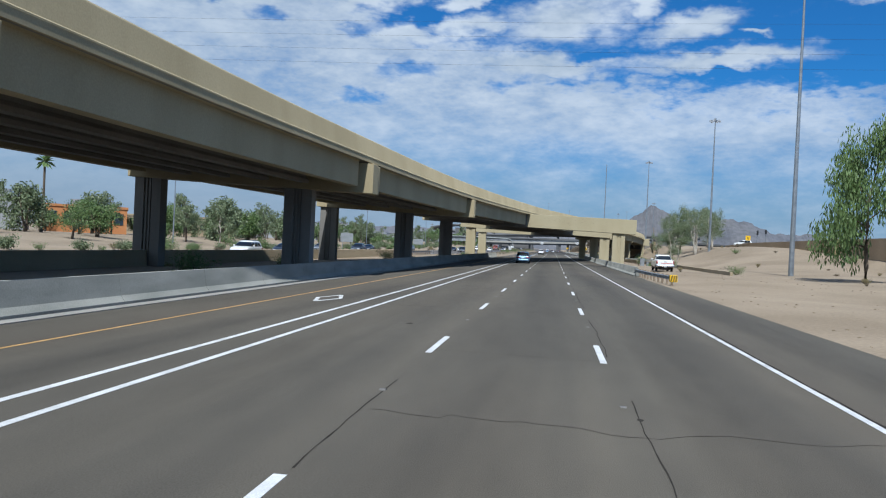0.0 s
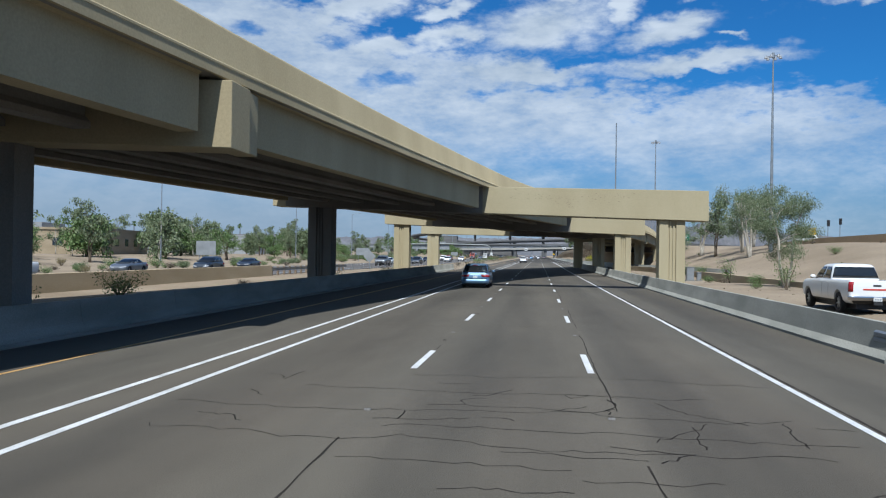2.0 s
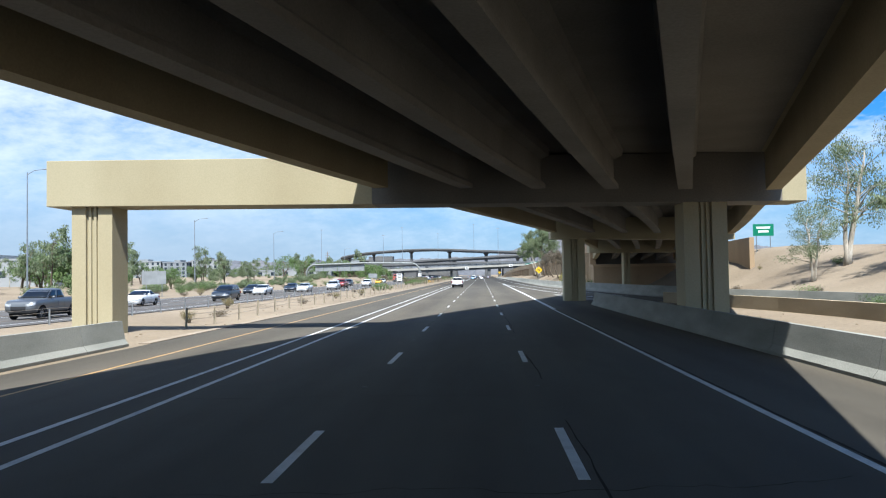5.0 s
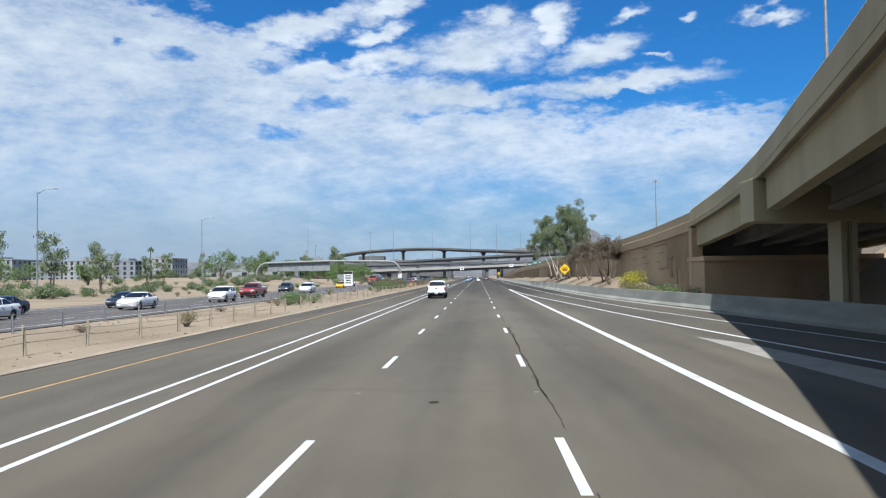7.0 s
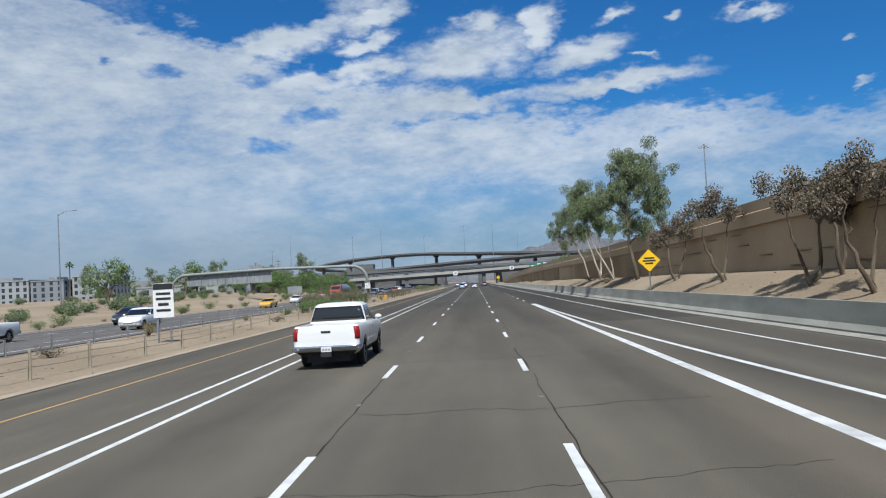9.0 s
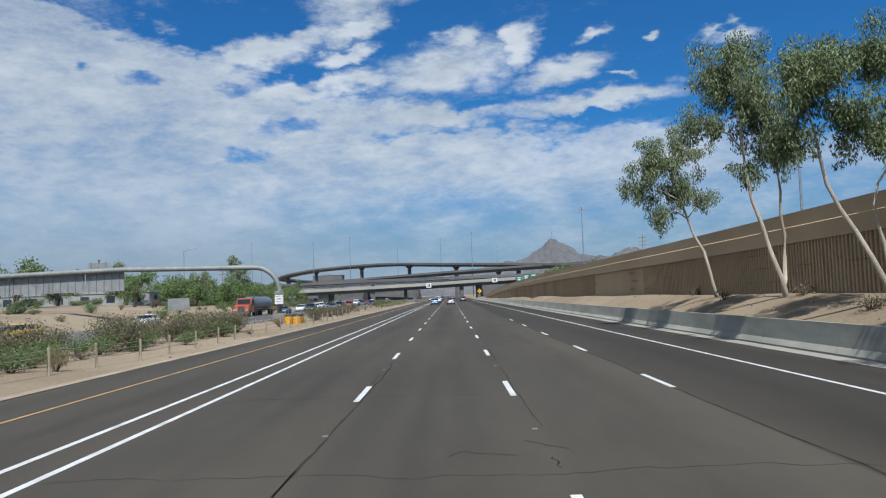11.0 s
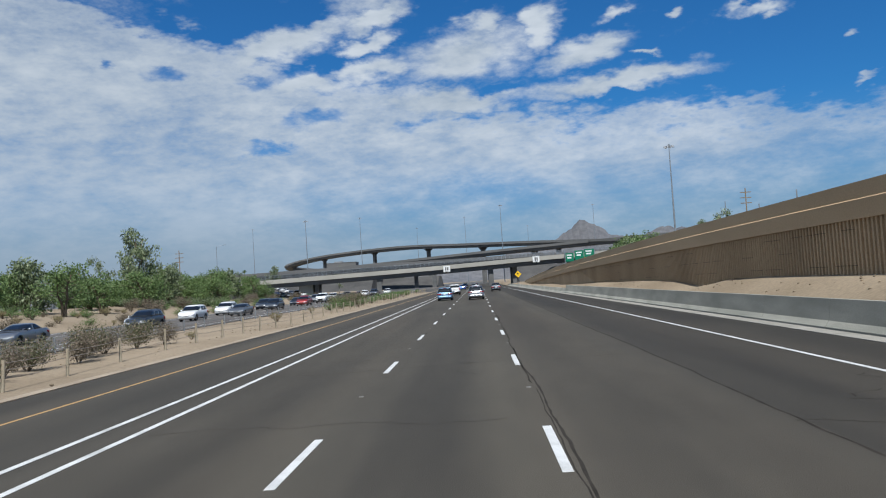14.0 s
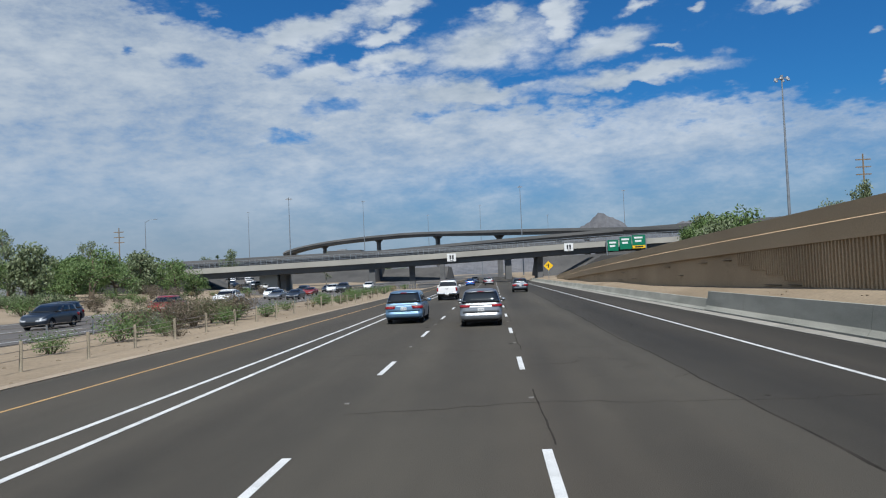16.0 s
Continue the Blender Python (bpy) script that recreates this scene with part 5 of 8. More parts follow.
def grow(name, label, seed, height, spread, lean, bare, clump_r, n_limb, per, size, droop, bark, leafm, trunk_r, forks=1, flat=0.7):
    """A tree with a forked, curving trunk, tapered limbs and a crown of leaf clumps, standing at the origin."""
    rng = random.Random(seed)
    tree = thing(name, label, "tree")
    bm = bmesh.new()
    clumps = []
    for fk in range(forks):
        ang = rng.uniform(0, 6.28)
        off = Vector((math.cos(ang), math.sin(ang), 0)) * (0.12 if forks > 1 else 0)
        out = Vector((lean[0], lean[1], 0)) + Vector((math.cos(ang), math.sin(ang), 0)) * (spread * 0.30 if forks > 1 else 0)
        top = height * rng.uniform(0.72, 0.9)
        pts, radii = [], []
        for i in range(8):
            t = i / 7
            wob = Vector((rng.uniform(-1, 1), rng.uniform(-1, 1), 0)) * 0.035 * height * t
            pts.append(off + out * (t ** 1.4) + wob + Vector((0, 0, -0.25 + (top + 0.25) * t)))
            radii.append(trunk_r * (1 - 0.82 * t) + 0.012 + (0.35 * trunk_r if i == 0 else 0))
        limb(bm, pts, radii)
        for i in range(n_limb):
            t = bare + (1 - bare) * (i + rng.random() * 0.8) / n_limb
            k = min(int(t * 7), 6)
            base = pts[k].lerp(pts[k + 1], t * 7 - k)
            a2 = rng.uniform(0, 6.28)
            reach = spread * rng.uniform(0.45, 1.0) * (1.0 - 0.45 * max(t - 0.5, 0))
            rise = height * rng.uniform(0.04, 0.20)
            end = base + Vector((math.cos(a2) * reach, math.sin(a2) * reach, rise))
            mid = base.lerp(end, 0.5) + Vector((rng.uniform(-0.2, 0.2), rng.uniform(-0.2, 0.2), rise * 0.25))
            r0 = trunk_r * 0.45 * (1.1 - t)
            limb(bm, [base, mid, end], [r0 + 0.012, r0 * 0.6 + 0.01, 0.01], 5)
            for j in range(4):
                p = mid.lerp(end, rng.uniform(0.1, 1.15)) + Vector((rng.gauss(0, 0.35), rng.gauss(0, 0.35), rng.gauss(0, 0.25))) * clump_r
                s = clump_r * rng.uniform(0.45, 1.0)
                clumps.append((p, Vector((s * rng.uniform(0.7, 1.2), s * rng.uniform(0.7, 1.2), s * rng.uniform(flat * 0.7, flat * 1.25)))))
        s = clump_r * 0.8
        clumps.append((pts[-1] + Vector((0, 0, 0.2)), Vector((s, s, s * 0.9))))
    part("trunk", bm, bark, tree, "", True)
    ob = new("crown", leaves_mesh("crown", clumps, per, size, droop, leafm, rng))
    ob.parent = tree
    return tree


def lobed(name, label, seed, height, stems, lobes, per, size, droop, bark, leafm, trunk_r, clump=0.7):
    """A tree of leaning stems, each a list of (sideways, height), whose crown is a few ragged masses of (sideways, along, height, radius, half depth)."""
    rng = random.Random(seed)
    tree = thing(name, label, "tree")
    bm = bmesh.new()
    axis = []
    for k, stem in enumerate(stems):
        knots = [(0.06 * k, -0.3)] + list(stem)
        pts = []
        for i in range(10):
            z = -0.3 + (knots[-1][1] + 0.3) * i / 9
            pts.append(Vector((lerp_table([(b, a) for a, b in knots], z) + rng.gauss(0, 0.05) * (i > 0), 0.25 * k + rng.gauss(0, 0.06) * i / 3, z)))
        limb(bm, pts, [trunk_r * (1.25 if i == 0 else 1.0 - 0.085 * i) * (1 if k == 0 else 0.8) for i in range(10)], 8)
        axis += pts[3:]
    clumps = []
    for x, y, z, r, h in lobes:
        mid = Vector((x, y, z))
        low = [p for p in axis if p.z < z - 0.4] or axis[:1]
        root = min(low, key=lambda p: (p - mid).length)
        bend = root.lerp(mid, 0.5) + Vector((rng.gauss(0, 0.15), rng.gauss(0, 0.15), 0.25))
        limb(bm, [root, bend, mid], [trunk_r * 0.42, trunk_r * 0.3, trunk_r * 0.16], 6)
        n = max(7, int(5.6 * r * r * h / clump ** 2 / 1.6))
        for _ in range(n):
            d = Vector((rng.gauss(0, 1), rng.gauss(0, 1), rng.gauss(0, 1))).normalized() * min(abs(rng.gauss(0.35, 0.5)) + 0.15, 1.45)
            p = mid + Vector((d.x * r, d.y * r, d.z * h))
            limb(bm, [mid, mid.lerp(p, 0.55) + Vector((0, 0, 0.1)), p], [trunk_r * 0.14, trunk_r * 0.09, 0.008], 4)
            s = clump * rng.uniform(0.38, 1.05)
            clumps.append((p, Vector((s * rng.uniform(0.8, 1.3), s, s * rng.uniform(0.75, 1.25)))))
            if droop > 1.5 and rng.random() < 0.5:
                clumps.append((p - Vector((0, 0, s * 0.9)), Vector((s * 0.5, s * 0.5, s * 0.8))))
    part("trunk", bm, bark, tree, "", True)
    ob = new("crown", leaves_mesh("crown", clumps, per, size, droop, leafm, rng))
    ob.parent = tree
    return tree


EUC_A = grow("eucalyptus_tree", "tall eucalyptus with a pale bare trunk and sparse grey-green leaves", 3, 10.5, 3.0, (-1.6, 0.3), 0.42, 1.12, 10, 400, (0.19, 0.055), 2.2, M_BARK_PALE, M_EUC, 0.17, 1, 1.0)
WALL_GUM_A = lobed("eucalyptus_tree", "slim leaning eucalyptus with a pale bare trunk and airy grey-green leaves", 3, 10.9, [[(-0.6, 2.2), (-1.8, 5.2), (-2.6, 9.0)]],
                   [(-3.7, 0, 8.3, 1.7, 1.5), (-1.7, 0.3, 9.2, 1.4, 1.5), (-1.9, 0.5, 6.6, 1.6, 1.1), (-4.5, -0.3, 6.8, 1.1, 0.9), (-0.7, 0, 6.1, 0.8, 0.8), (-2.9, 0, 5.3, 0.8, 0.7)], 560, (0.20, 0.06), 2.2, M_BARK_PALE, M_EUC, 0.12, 0.62)
WALL_GUM_B = lobed("eucalyptus_tree", "tall twin-stemmed eucalyptus with white trunks and grey-green leaves", 11, 13.2, [[(-0.7, 2.5), (-1.6, 5.6), (-1.9, 11.0)], [(0.1, 3.0), (0.1, 6.0), (-0.6, 9.5)]],
                   [(-2.6, 0, 10.8, 1.8, 1.8), (-0.9, 0.3, 9.2, 2.0, 1.8), (-3.3, 0, 8.4, 1.3, 1.2), (0.1, 0, 7.3, 1.3, 1.3), (-1.8, 0, 12.2, 1.2, 0.9), (-1.5, 0.2, 6.4, 1.1, 0.9)], 640, (0.20, 0.06), 2.2, M_BARK_PALE, M_EUC, 0.135, 0.68)
WALL_GUM_C = lobed("eucalyptus_tree", "spreading eucalyptus with crooked pale stems and bright grey-green leaves", 23, 10.5, [[(-0.9, 1.8), (-2.2, 4.2), (-2.9, 8.0)], [(-0.2, 2.0), (-0.3, 4.0), (1.5, 6.6)]],
                   [(-2.6, 0, 8.4, 2.0, 1.7), (-0.3, 0, 9.3, 1.3, 0.9), (1.7, 0, 7.4, 1.3, 1.0), (0.1, 0, 6.0, 1.3, 0.9), (-3.5, 0, 6.2, 1.1, 1.0), (-1.4, 0, 6.7, 1.5, 1.2)], 640, (0.20, 0.06), 1.9, M_BARK_PALE, M_EUC_LIGHT, 0.125, 0.68)
WALL_GUM_D = lobed("eucalyptus_tree", "large dense eucalyptus with a rough brown trunk and hanging dark foliage", 29, 13.2, [[(-0.4, 2.5), (-0.8, 6.4), (-0.4, 11.0)]],
                   [(0.5, 0, 10.5, 2.7, 2.3), (-1.9, 0, 8.6, 1.9, 1.3), (1.8, 0, 7.3, 1.9, 1.9), (-0.5, 0, 5.6, 1.1, 1.2), (0.9, 0, 4.6, 0.9, 1.1), (-3.3, 0, 7.5, 1.0, 0.8), (-0.8, 0, 12.0, 1.6, 1.0)], 760, (0.21, 0.065), 2.6, M_BARK, M_EUC, 0.20, 0.72)
DRY_A = lobed("dry_tree", "small crooked tree with dark stems and dry grey-brown leaves", 41, 5.2, [[(-0.5, 1.6), (-0.3, 3.4)], [(0.7, 1.7), (1.1, 3.3)]],
              [(-0.5, 0, 4.0, 1.1, 0.7), (1.1, 0.3, 3.9, 1.1, 0.7), (0.2, -0.3, 4.6, 0.9, 0.5), (-1.3, 0, 3.3, 0.7, 0.5)], 950, (0.16, 0.075), 0.6, M_BARK, M_DRYLEAF, 0.13, 0.55)
DRY_B = lobed("dry_tree", "leaning crooked tree with a dark trunk and sparse dry leaves", 43, 5.4, [[(-0.9, 1.8), (-1.3, 3.8)], [(0.2, 2.0), (0.5, 3.6)]],
              [(-1.3, 0, 4.3, 1.1, 0.7), (0.6, 0.2, 4.3, 1.0, 0.7), (-0.3, 0, 4.9, 0.8, 0.4)], 850, (0.16, 0.075), 0.6, M_BARK, M_DRYLEAF, 0.12, 0.55)
MESQ_A = grow("mesquite_tree", "spreading green mesquite with a dark crooked trunk", 31, 6.0, 3.6, (0.8, 0.0), 0.38, 1.25, 9, 48, (0.32, 0.18), 0.4, M_BARK, M_MESQ, 0.20, 2, 0.6)
MESQ_B = grow("mesquite_tree", "wide green mesquite with a low dense crown", 37, 5.2, 3.3, (-0.5, 0.2), 0.30, 1.3, 9, 48, (0.32, 0.18), 0.4, M_BARK, M_MESQ, 0.18, 3, 0.6)
WEEP = grow("weeping_tree", "weeping tree with long hanging bright green foliage", 47, 11.0, 2.8, (0.3, 0.0), 0.26, 1.35, 12, 170, (0.40, 0.10), 4.0, M_BARK, M_MESQ, 0.15, 1, 1.6)
DENSE_A = grow("broad_tree", "broad dense grey-green tree with foliage down to the ground", 53, 7.4, 3.2, (0.3, 0.0), 0.10, 1.55, 10, 34, (0.55, 0.27), 1.0, M_BARK, M_EUC, 0.20, 2, 0.95)
DENSE_B = grow("broad_tree", "wide dark green tree with a full rounded crown", 59, 6.6, 3.6, (-0.3, 0.2), 0.16, 1.6, 10, 34, (0.52, 0.27), 0.8, M_BARK, M_MESQ, 0.19, 3, 0.85)
GUM = grow("eucalyptus_tree", "large leafy eucalyptus with pale forked trunks on the dirt bank", 61, 11.0, 4.2, (-0.8, 0.2), 0.34, 1.05, 10, 150, (0.22, 0.07), 2.2, M_BARK_PALE, M_EUC, 0.22, 3, 0.95)
FAR_A = grow("eucalyptus_tree", "tall open eucalyptus with drooping grey-green foliage", 67, 11.5, 3.0, (-0.8, 0.2), 0.30, 1.15, 9, 42, (0.50, 0.20), 2.0, M_BARK, M_EUC, 0.16, 2, 1.0)
FAR_B = grow("eucalyptus_tree", "slender eucalyptus with an uneven leafy crown", 71, 10.5, 2.6, (0.5, 0.1), 0.26, 1.15, 9, 42, (0.50, 0.20), 2.0, M_BARK_PALE, M_EUC, 0.15, 1, 1.0)
templates = (FAR_A, FAR_B, DENSE_A, DENSE_B, GUM, EUC_A, WALL_GUM_A, WALL_GUM_B, WALL_GUM_C, WALL_GUM_D, DRY_A, DRY_B, MESQ_A, MESQ_B, WEEP)
used = set()


def open_view(x, y):
    """The gap in the trees through which the apartment row shows from the road."""
    a, b = math.degrees(math.atan2(-x, y - 232)), math.degrees(math.atan2(-x, y - 308))
    return x < -40 and 0 < y < 562 and (18.5 < a < 37 or 24.5 < b < 35)


def plant(tree, x, y, z=None, turn=0.0, size=1.0, always=False):
    if not always and tree in templates and open_view(x, y) and y > 262:
        size *= 1.0 if int(-x * 7 + y * 13) % 5 == 0 else 0.0
    if size == 0:
        return None
    z = ground_height(x, y) if z is None else z
    m = pose(x, y, z - 0.02, 0, 0, turn)
    if tree.name not in used:
        used.add(tree.name)
        tree.matrix_basis = m
        tree.scale = (size, size, size)
        return tree
    ob = copy_thing(tree, m)
    ob.scale = (size, size, size)
    return ob


# the row of trees on the strip below the retaining wall
plant(WALL_GUM_A, 16.8, 371.3)
plant(WALL_GUM_B, 16.8, 361.4)
plant(WALL_GUM_C, 16.8, 352.0)
plant(WALL_GUM_D, 16.8, 338.8)
plant(DRY_A, 16.4, 322.5, None, 0, 1.0)
plant(DRY_B, 16.4, 310.3, None, 0, 1.05)
plant(DRY_A, 16.3, 297.2, None, 180, 1.05)
plant(DRY_B, 15.9, 290.6, None, 10, 1.0)
plant(DRY_A, 17.2, 296.0, None, 30, 0.95)
# the bank beside the first stretch
plant(WEEP, 30.4, 64.0, None, 0, 1.5)
plant(EUC_A, 18.3, 104.0, None, 10, 0.72)
plant(EUC_A, 18.9, 105.2, None, 200, 0.66)
for i, (x, y, s) in enumerate(((33, 171, 0.95), (36, 187, 1.05), (33.4, 196, 1.0), (33.4, 209.5, 1.12), (41, 200, 0.95), (44, 212, 0.95), (38, 178, 0.82), (29, 206, 0.6))):
    plant((GUM, GUM, FAR_A)[i % 3], x, y, None, 67 * i, s)
for i, (x, y, s) in enumerate(((41, 634, 0.95), (44, 628, 1.0), (48, 634, 1.1), (53, 640, 1.0), (46, 646, 1.2), (58, 648, 1.1), (64, 655, 1.0))):
    plant((DENSE_B, DENSE_A, MESQ_B)[i % 3], x, y, 3.2, 50 * i, s)
for i, (x, y, s) in enumerate(((42, 620, 1.45), (38, 612, 1.1), (45.5, 604, 0.9), (46, 580, 0.8), (43.5, 584, 0.75), (40, 545, 0.82), (41.3, 540, 0.9), (44, 548, 0.8))):
    plant((DENSE_B, DENSE_A, DENSE_B, FAR_A, FAR_B, FAR_B, MESQ_A, MESQ_B)[i], x, y, None, 50 * i, s)
# beyond the opposite carriageway
rng = random.Random(5)
for i in range(46):
    y = 30 + 11.5 * i + rng.uniform(-5, 5)
    if y > 395:
        break
    x = rng.uniform(-105, -52) if y < 200 else rng.uniform(-110, -60)
    plant((FAR_B, MESQ_A, FAR_A, FAR_B, MESQ_B)[rng.randrange(5)], x, y, None, rng.uniform(0, 360), rng.uniform(0.65, 0.9))
for i in range(64):
    y = 40 + 6.0 * i + rng.uniform(-4, 4)
    plant((MESQ_A, MESQ_B, FAR_A, MESQ_A)[i % 4], rng.uniform(-130, -58), y, None, rng.uniform(0, 360), rng.uniform(0.6, 1.05))
for i in range(20):
    y = 400 + 12.5 * i
    x = rng.uniform(-66, -55) - (8 if y < 470 else 0)
    plant((MESQ_A, MESQ_B)[i % 2], x, y, None, rng.uniform(0, 360), rng.uniform(1.0, 1.3))
    if i % 2:
        continue
    plant((MESQ_B, MESQ_A)[i % 2], x - rng.uniform(12, 26), y + 4, None, rng.uniform(0, 360), rng.uniform(1.0, 1.4))
for i, (x, y) in enumerate(((-92, 626), (-88, 600), (-100, 560), (-84, 520), (-96, 480), (-120, 640))):
    plant((FAR_A, FAR_B)[i % 2], x, y, None, 80 * i, 1.15)
# loose row of tall trees in front of the apartments
for i, (x, y, s) in enumerate(((-62, 327, 0.72), (-66, 336, 0.6), (-61, 343, 0.55), (-70, 349, 0.7), (-63, 356, 0.62), (-74, 410, 0.7), (-64, 418, 0.55))):
    plant((FAR_A, FAR_B)[i % 2], x, y, None, 70 * i, s, True)
# hedges and low trees at the foot of the apartment row
for i in range(40):
    y = 500 + 1.4 * i
    plant(DENSE_B if i % 5 == 0 else DENSE_A, -70 - 2.2 * i + rng.uniform(-4, 4), 566 + rng.uniform(-3, 4), None, rng.uniform(0, 360), rng.uniform(0.3, 0.5) if i % 4 else 0.75)
# a dense belt behind the opposite verge
for i in range(46):
    y = 62 + 4.8 * i + rng.uniform(-2, 2)
    if 96 < y < 104 or i % 3 == 1:
        continue
    plant((DENSE_A, DENSE_B, DENSE_A, FAR_A)[i % 4], rng.uniform(-92, -62), y, None, rng.uniform(0, 360), rng.uniform(0.42, 1.12) * (1.0 if i % 4 < 3 else 0.75))
for i in range(10):
    y = 520 + 16 * i + rng.uniform(-3, 3)
    plant((DENSE_B, DENSE_A)[i % 2], rng.uniform(-96, -64), y, None, rng.uniform(0, 360), rng.uniform(0.75, 1.15))
for i, (x, y, s) in enumerate(((-66, 572, 1.35), (-68, 578, 1.2), (-58, 632, 0.8), (-86, 640, 1.0), (-94, 660, 1.1), (-104, 652, 1.0), (-78, 622, 1.0))):
    plant((FAR_A, FAR_B, MESQ_B, DENSE_B, FAR_A, DENSE_A, DENSE_B)[i], x, y, None, 80 * i, s)
# woods beyond the interchange
for i in range(46):
    if 14 < i < 27:
        continue
    plant((DENSE_A, DENSE_B)[i % 2], -190 + 9.0 * i + rng.uniform(-4, 4), rng.uniform(1150, 1290), 0.0, rng.uniform(0, 360), rng.uniform(1.1, 1.7))
# a far belt of trees
for i in range(34):
    a = -420 + 12.0 * i
    plant((FAR_B, MESQ_A, FAR_A)[i % 3], a + rng.uniform(-5, 5) - 40, 680 + rng.uniform(-60, 120), None, rng.uniform(0, 360), rng.uniform(0.9, 1.4))


def shrub(name, label, seed, r, h, per, size, leafm, droop=0.0):
    g = random.Random(seed)
    ob = thing(name, label, "shrub")
    bm = bmesh.new()
    clumps = []
    for i in range(7):
        a = g.uniform(0, 6.28)
        e = Vector((math.cos(a) * r * g.uniform(0.2, 0.7), math.sin(a) * r * g.uniform(0.2, 0.7), h * g.uniform(0.45, 0.8)))
        limb(bm, [Vector((0, 0, -0.1)), e * 0.55, e], [0.035, 0.025, 0.01], 5)
        clumps.append((e, Vector((r * 0.5, r * 0.5, h * 0.34)) * g.uniform(0.7, 1.1)))
        clumps.append((e * 0.6, Vector((r * 0.5, r * 0.5, h * 0.28))))
    tagged(part("branching", bm, M_BARK, ob), "", "", "", "stuff")
    lv = new("foliage", leaves_mesh("foliage", clumps, per, size, droop, leafm, g))
    lv.parent = ob
    return ob


OLE = shrub("oleander_bush", "rounded oleander bush with pale pink blossom in the median", 3, 1.9, 2.1, 380, (0.15, 0.05), M_OLE)
HEDGE = shrub("hedge_bush", "dense olive-green hedge bush along the dirt bank", 21, 2.2, 1.9, 110, (0.30, 0.13), M_EUC)
DRYBUSH = shrub("dry_bush", "rounded olive-brown bush drying out in the median", 27, 1.7, 1.9, 300, (0.16, 0.055), M_DRYLEAF)
GREEN = shrub("desert_bush", "low green desert bush in the dirt", 5, 1.3, 1.1, 300, (0.13, 0.046), M_MESQ)
BRUSH = shrub("dry_brush", "low clump of dry brown brush in the dirt", 7, 0.8, 0.55, 330, (0.15, 0.03), M_DRYLEAF, -0.5)
STRAW = shrub("dry_grass_clump", "clump of straw-coloured dry grass", 9, 0.6, 0.6, 420, (0.30, 0.02), M_GRASS, -3.0)
BLOOM = shrub("yellow_bush", "bush covered in yellow flowers by the wall", 13, 1.7, 1.9, 330, (0.14, 0.07), M_YELLOW)
YOUNG = shrub("young_tree", "thin young shrub with light green leaves", 15, 1.0, 2.2, 150, (0.14, 0.05), M_MESQ)
plant(BLOOM, 15.7, 276.6, None, 0, 1.1)
plant(STRAW, 14.8, 272.6, None, 0, 2.0)
plant(STRAW, 14.9, 267.4, None, 40, 2.0)
for x, y, s in ((15.0, 275.0, 0.9), (14.9, 273.2, 0.9), (15.6, 271.4, 1.1), (14.9, 270.0, 0.9), (15.6, 268.4, 1.0), (15.0, 266.4, 1.0), (16.4, 263.5, 1.2), (17.2, 261.0, 1.1)):
    plant(GREEN, x, y, None, y * 50, s)
plant(YOUNG, 16.0, 88.5, None, 0, 0.8)
plant(YOUNG, 17.0, 99.0, None, 90, 1.0)
plant(YOUNG, 18.5, 121.0, None, 180, 1.1)
plant(YOUNG, 16.5, 134.0, None, 30, 1.0)
for i in range(19):
    plant((OLE, OLE, GREEN)[i % 3], rng.uniform(-20.5, -16.6), 354 + 2.1 * i + rng.uniform(-1, 1), None, rng.uniform(0, 360), rng.uniform(0.75, 1.05))
for i in range(20):
    plant(GREEN, rng.uniform(-19.5, -15.6), 340 + 2.6 * i, None, rng.uniform(0, 360), rng.uniform(0.7, 1.2))
for y, s in ((418.6, 0.85), (420.2, 0.75)):
    plant(OLE, -15.9, y, None, y * 40, s)
for i in range(14):
    plant((OLE, DRYBUSH)[i % 2], -16.6 + rng.uniform(-0.8, 0.8), 430 + 2.2 * i, None, rng.uniform(0, 360), rng.uniform(0.6, 0.8))
for x, y, s in ((-16.6, 270, 1.0), (-16.0, 272, 1.2), (-17.2, 274, 1.1), (-15.4, 275, 0.9)):
    plant(GREEN, x, y, None, y * 30, s)
for y, s in ((511, 0.9), (516, 1.3), (519, 0.7), (528, 1.1), (536, 1.0), (545, 0.8), (556, 1.0), (566, 0.9), (578, 1.0), (592, 0.9)):
    plant(GREEN, -16.6 + rng.uniform(-1, 1.5), y, None, y * 31, s)
for i in range(44):
    plant((BRUSH, STRAW)[i % 2], rng.uniform(-20.8, -14.6), 166 + 11 * i + rng.uniform(-4, 4), None, rng.uniform(0, 360), rng.uniform(0.6, 1.3))
for i in range(46):
    plant((HEDGE, GREEN, HEDGE)[i % 3], rng.uniform(-84, -62), 330 + 4.3 * i, None, rng.uniform(0, 360), rng.uniform(0.5, 0.9))
for i in range(64):
    plant((HEDGE, GREEN, HEDGE)[i % 3], rng.uniform(-60, -55), 236 + 3.1 * i, None, rng.uniform(0, 360), rng.uniform(0.7, 1.0))
for i in range(50):
    plant((GREEN, HEDGE)[i % 2], rng.uniform(-50, -45.5), 40 + 3.4 * i, None, rng.uniform(0, 360), rng.uniform(0.5, 0.75))
for i in range(16):
    plant((GREEN, BRUSH)[i % 2], rng.uniform(-53, -46), 440 + 11 * i, None, rng.uniform(0, 360), rng.uniform(0.8, 1.3))
for i in range(26):
    plant(HEDGE, -48.5 - 1.1 * i, 568 + rng.uniform(-0.7, 0.7), None, rng.uniform(0, 360), rng.uniform(0.75, 0.95))
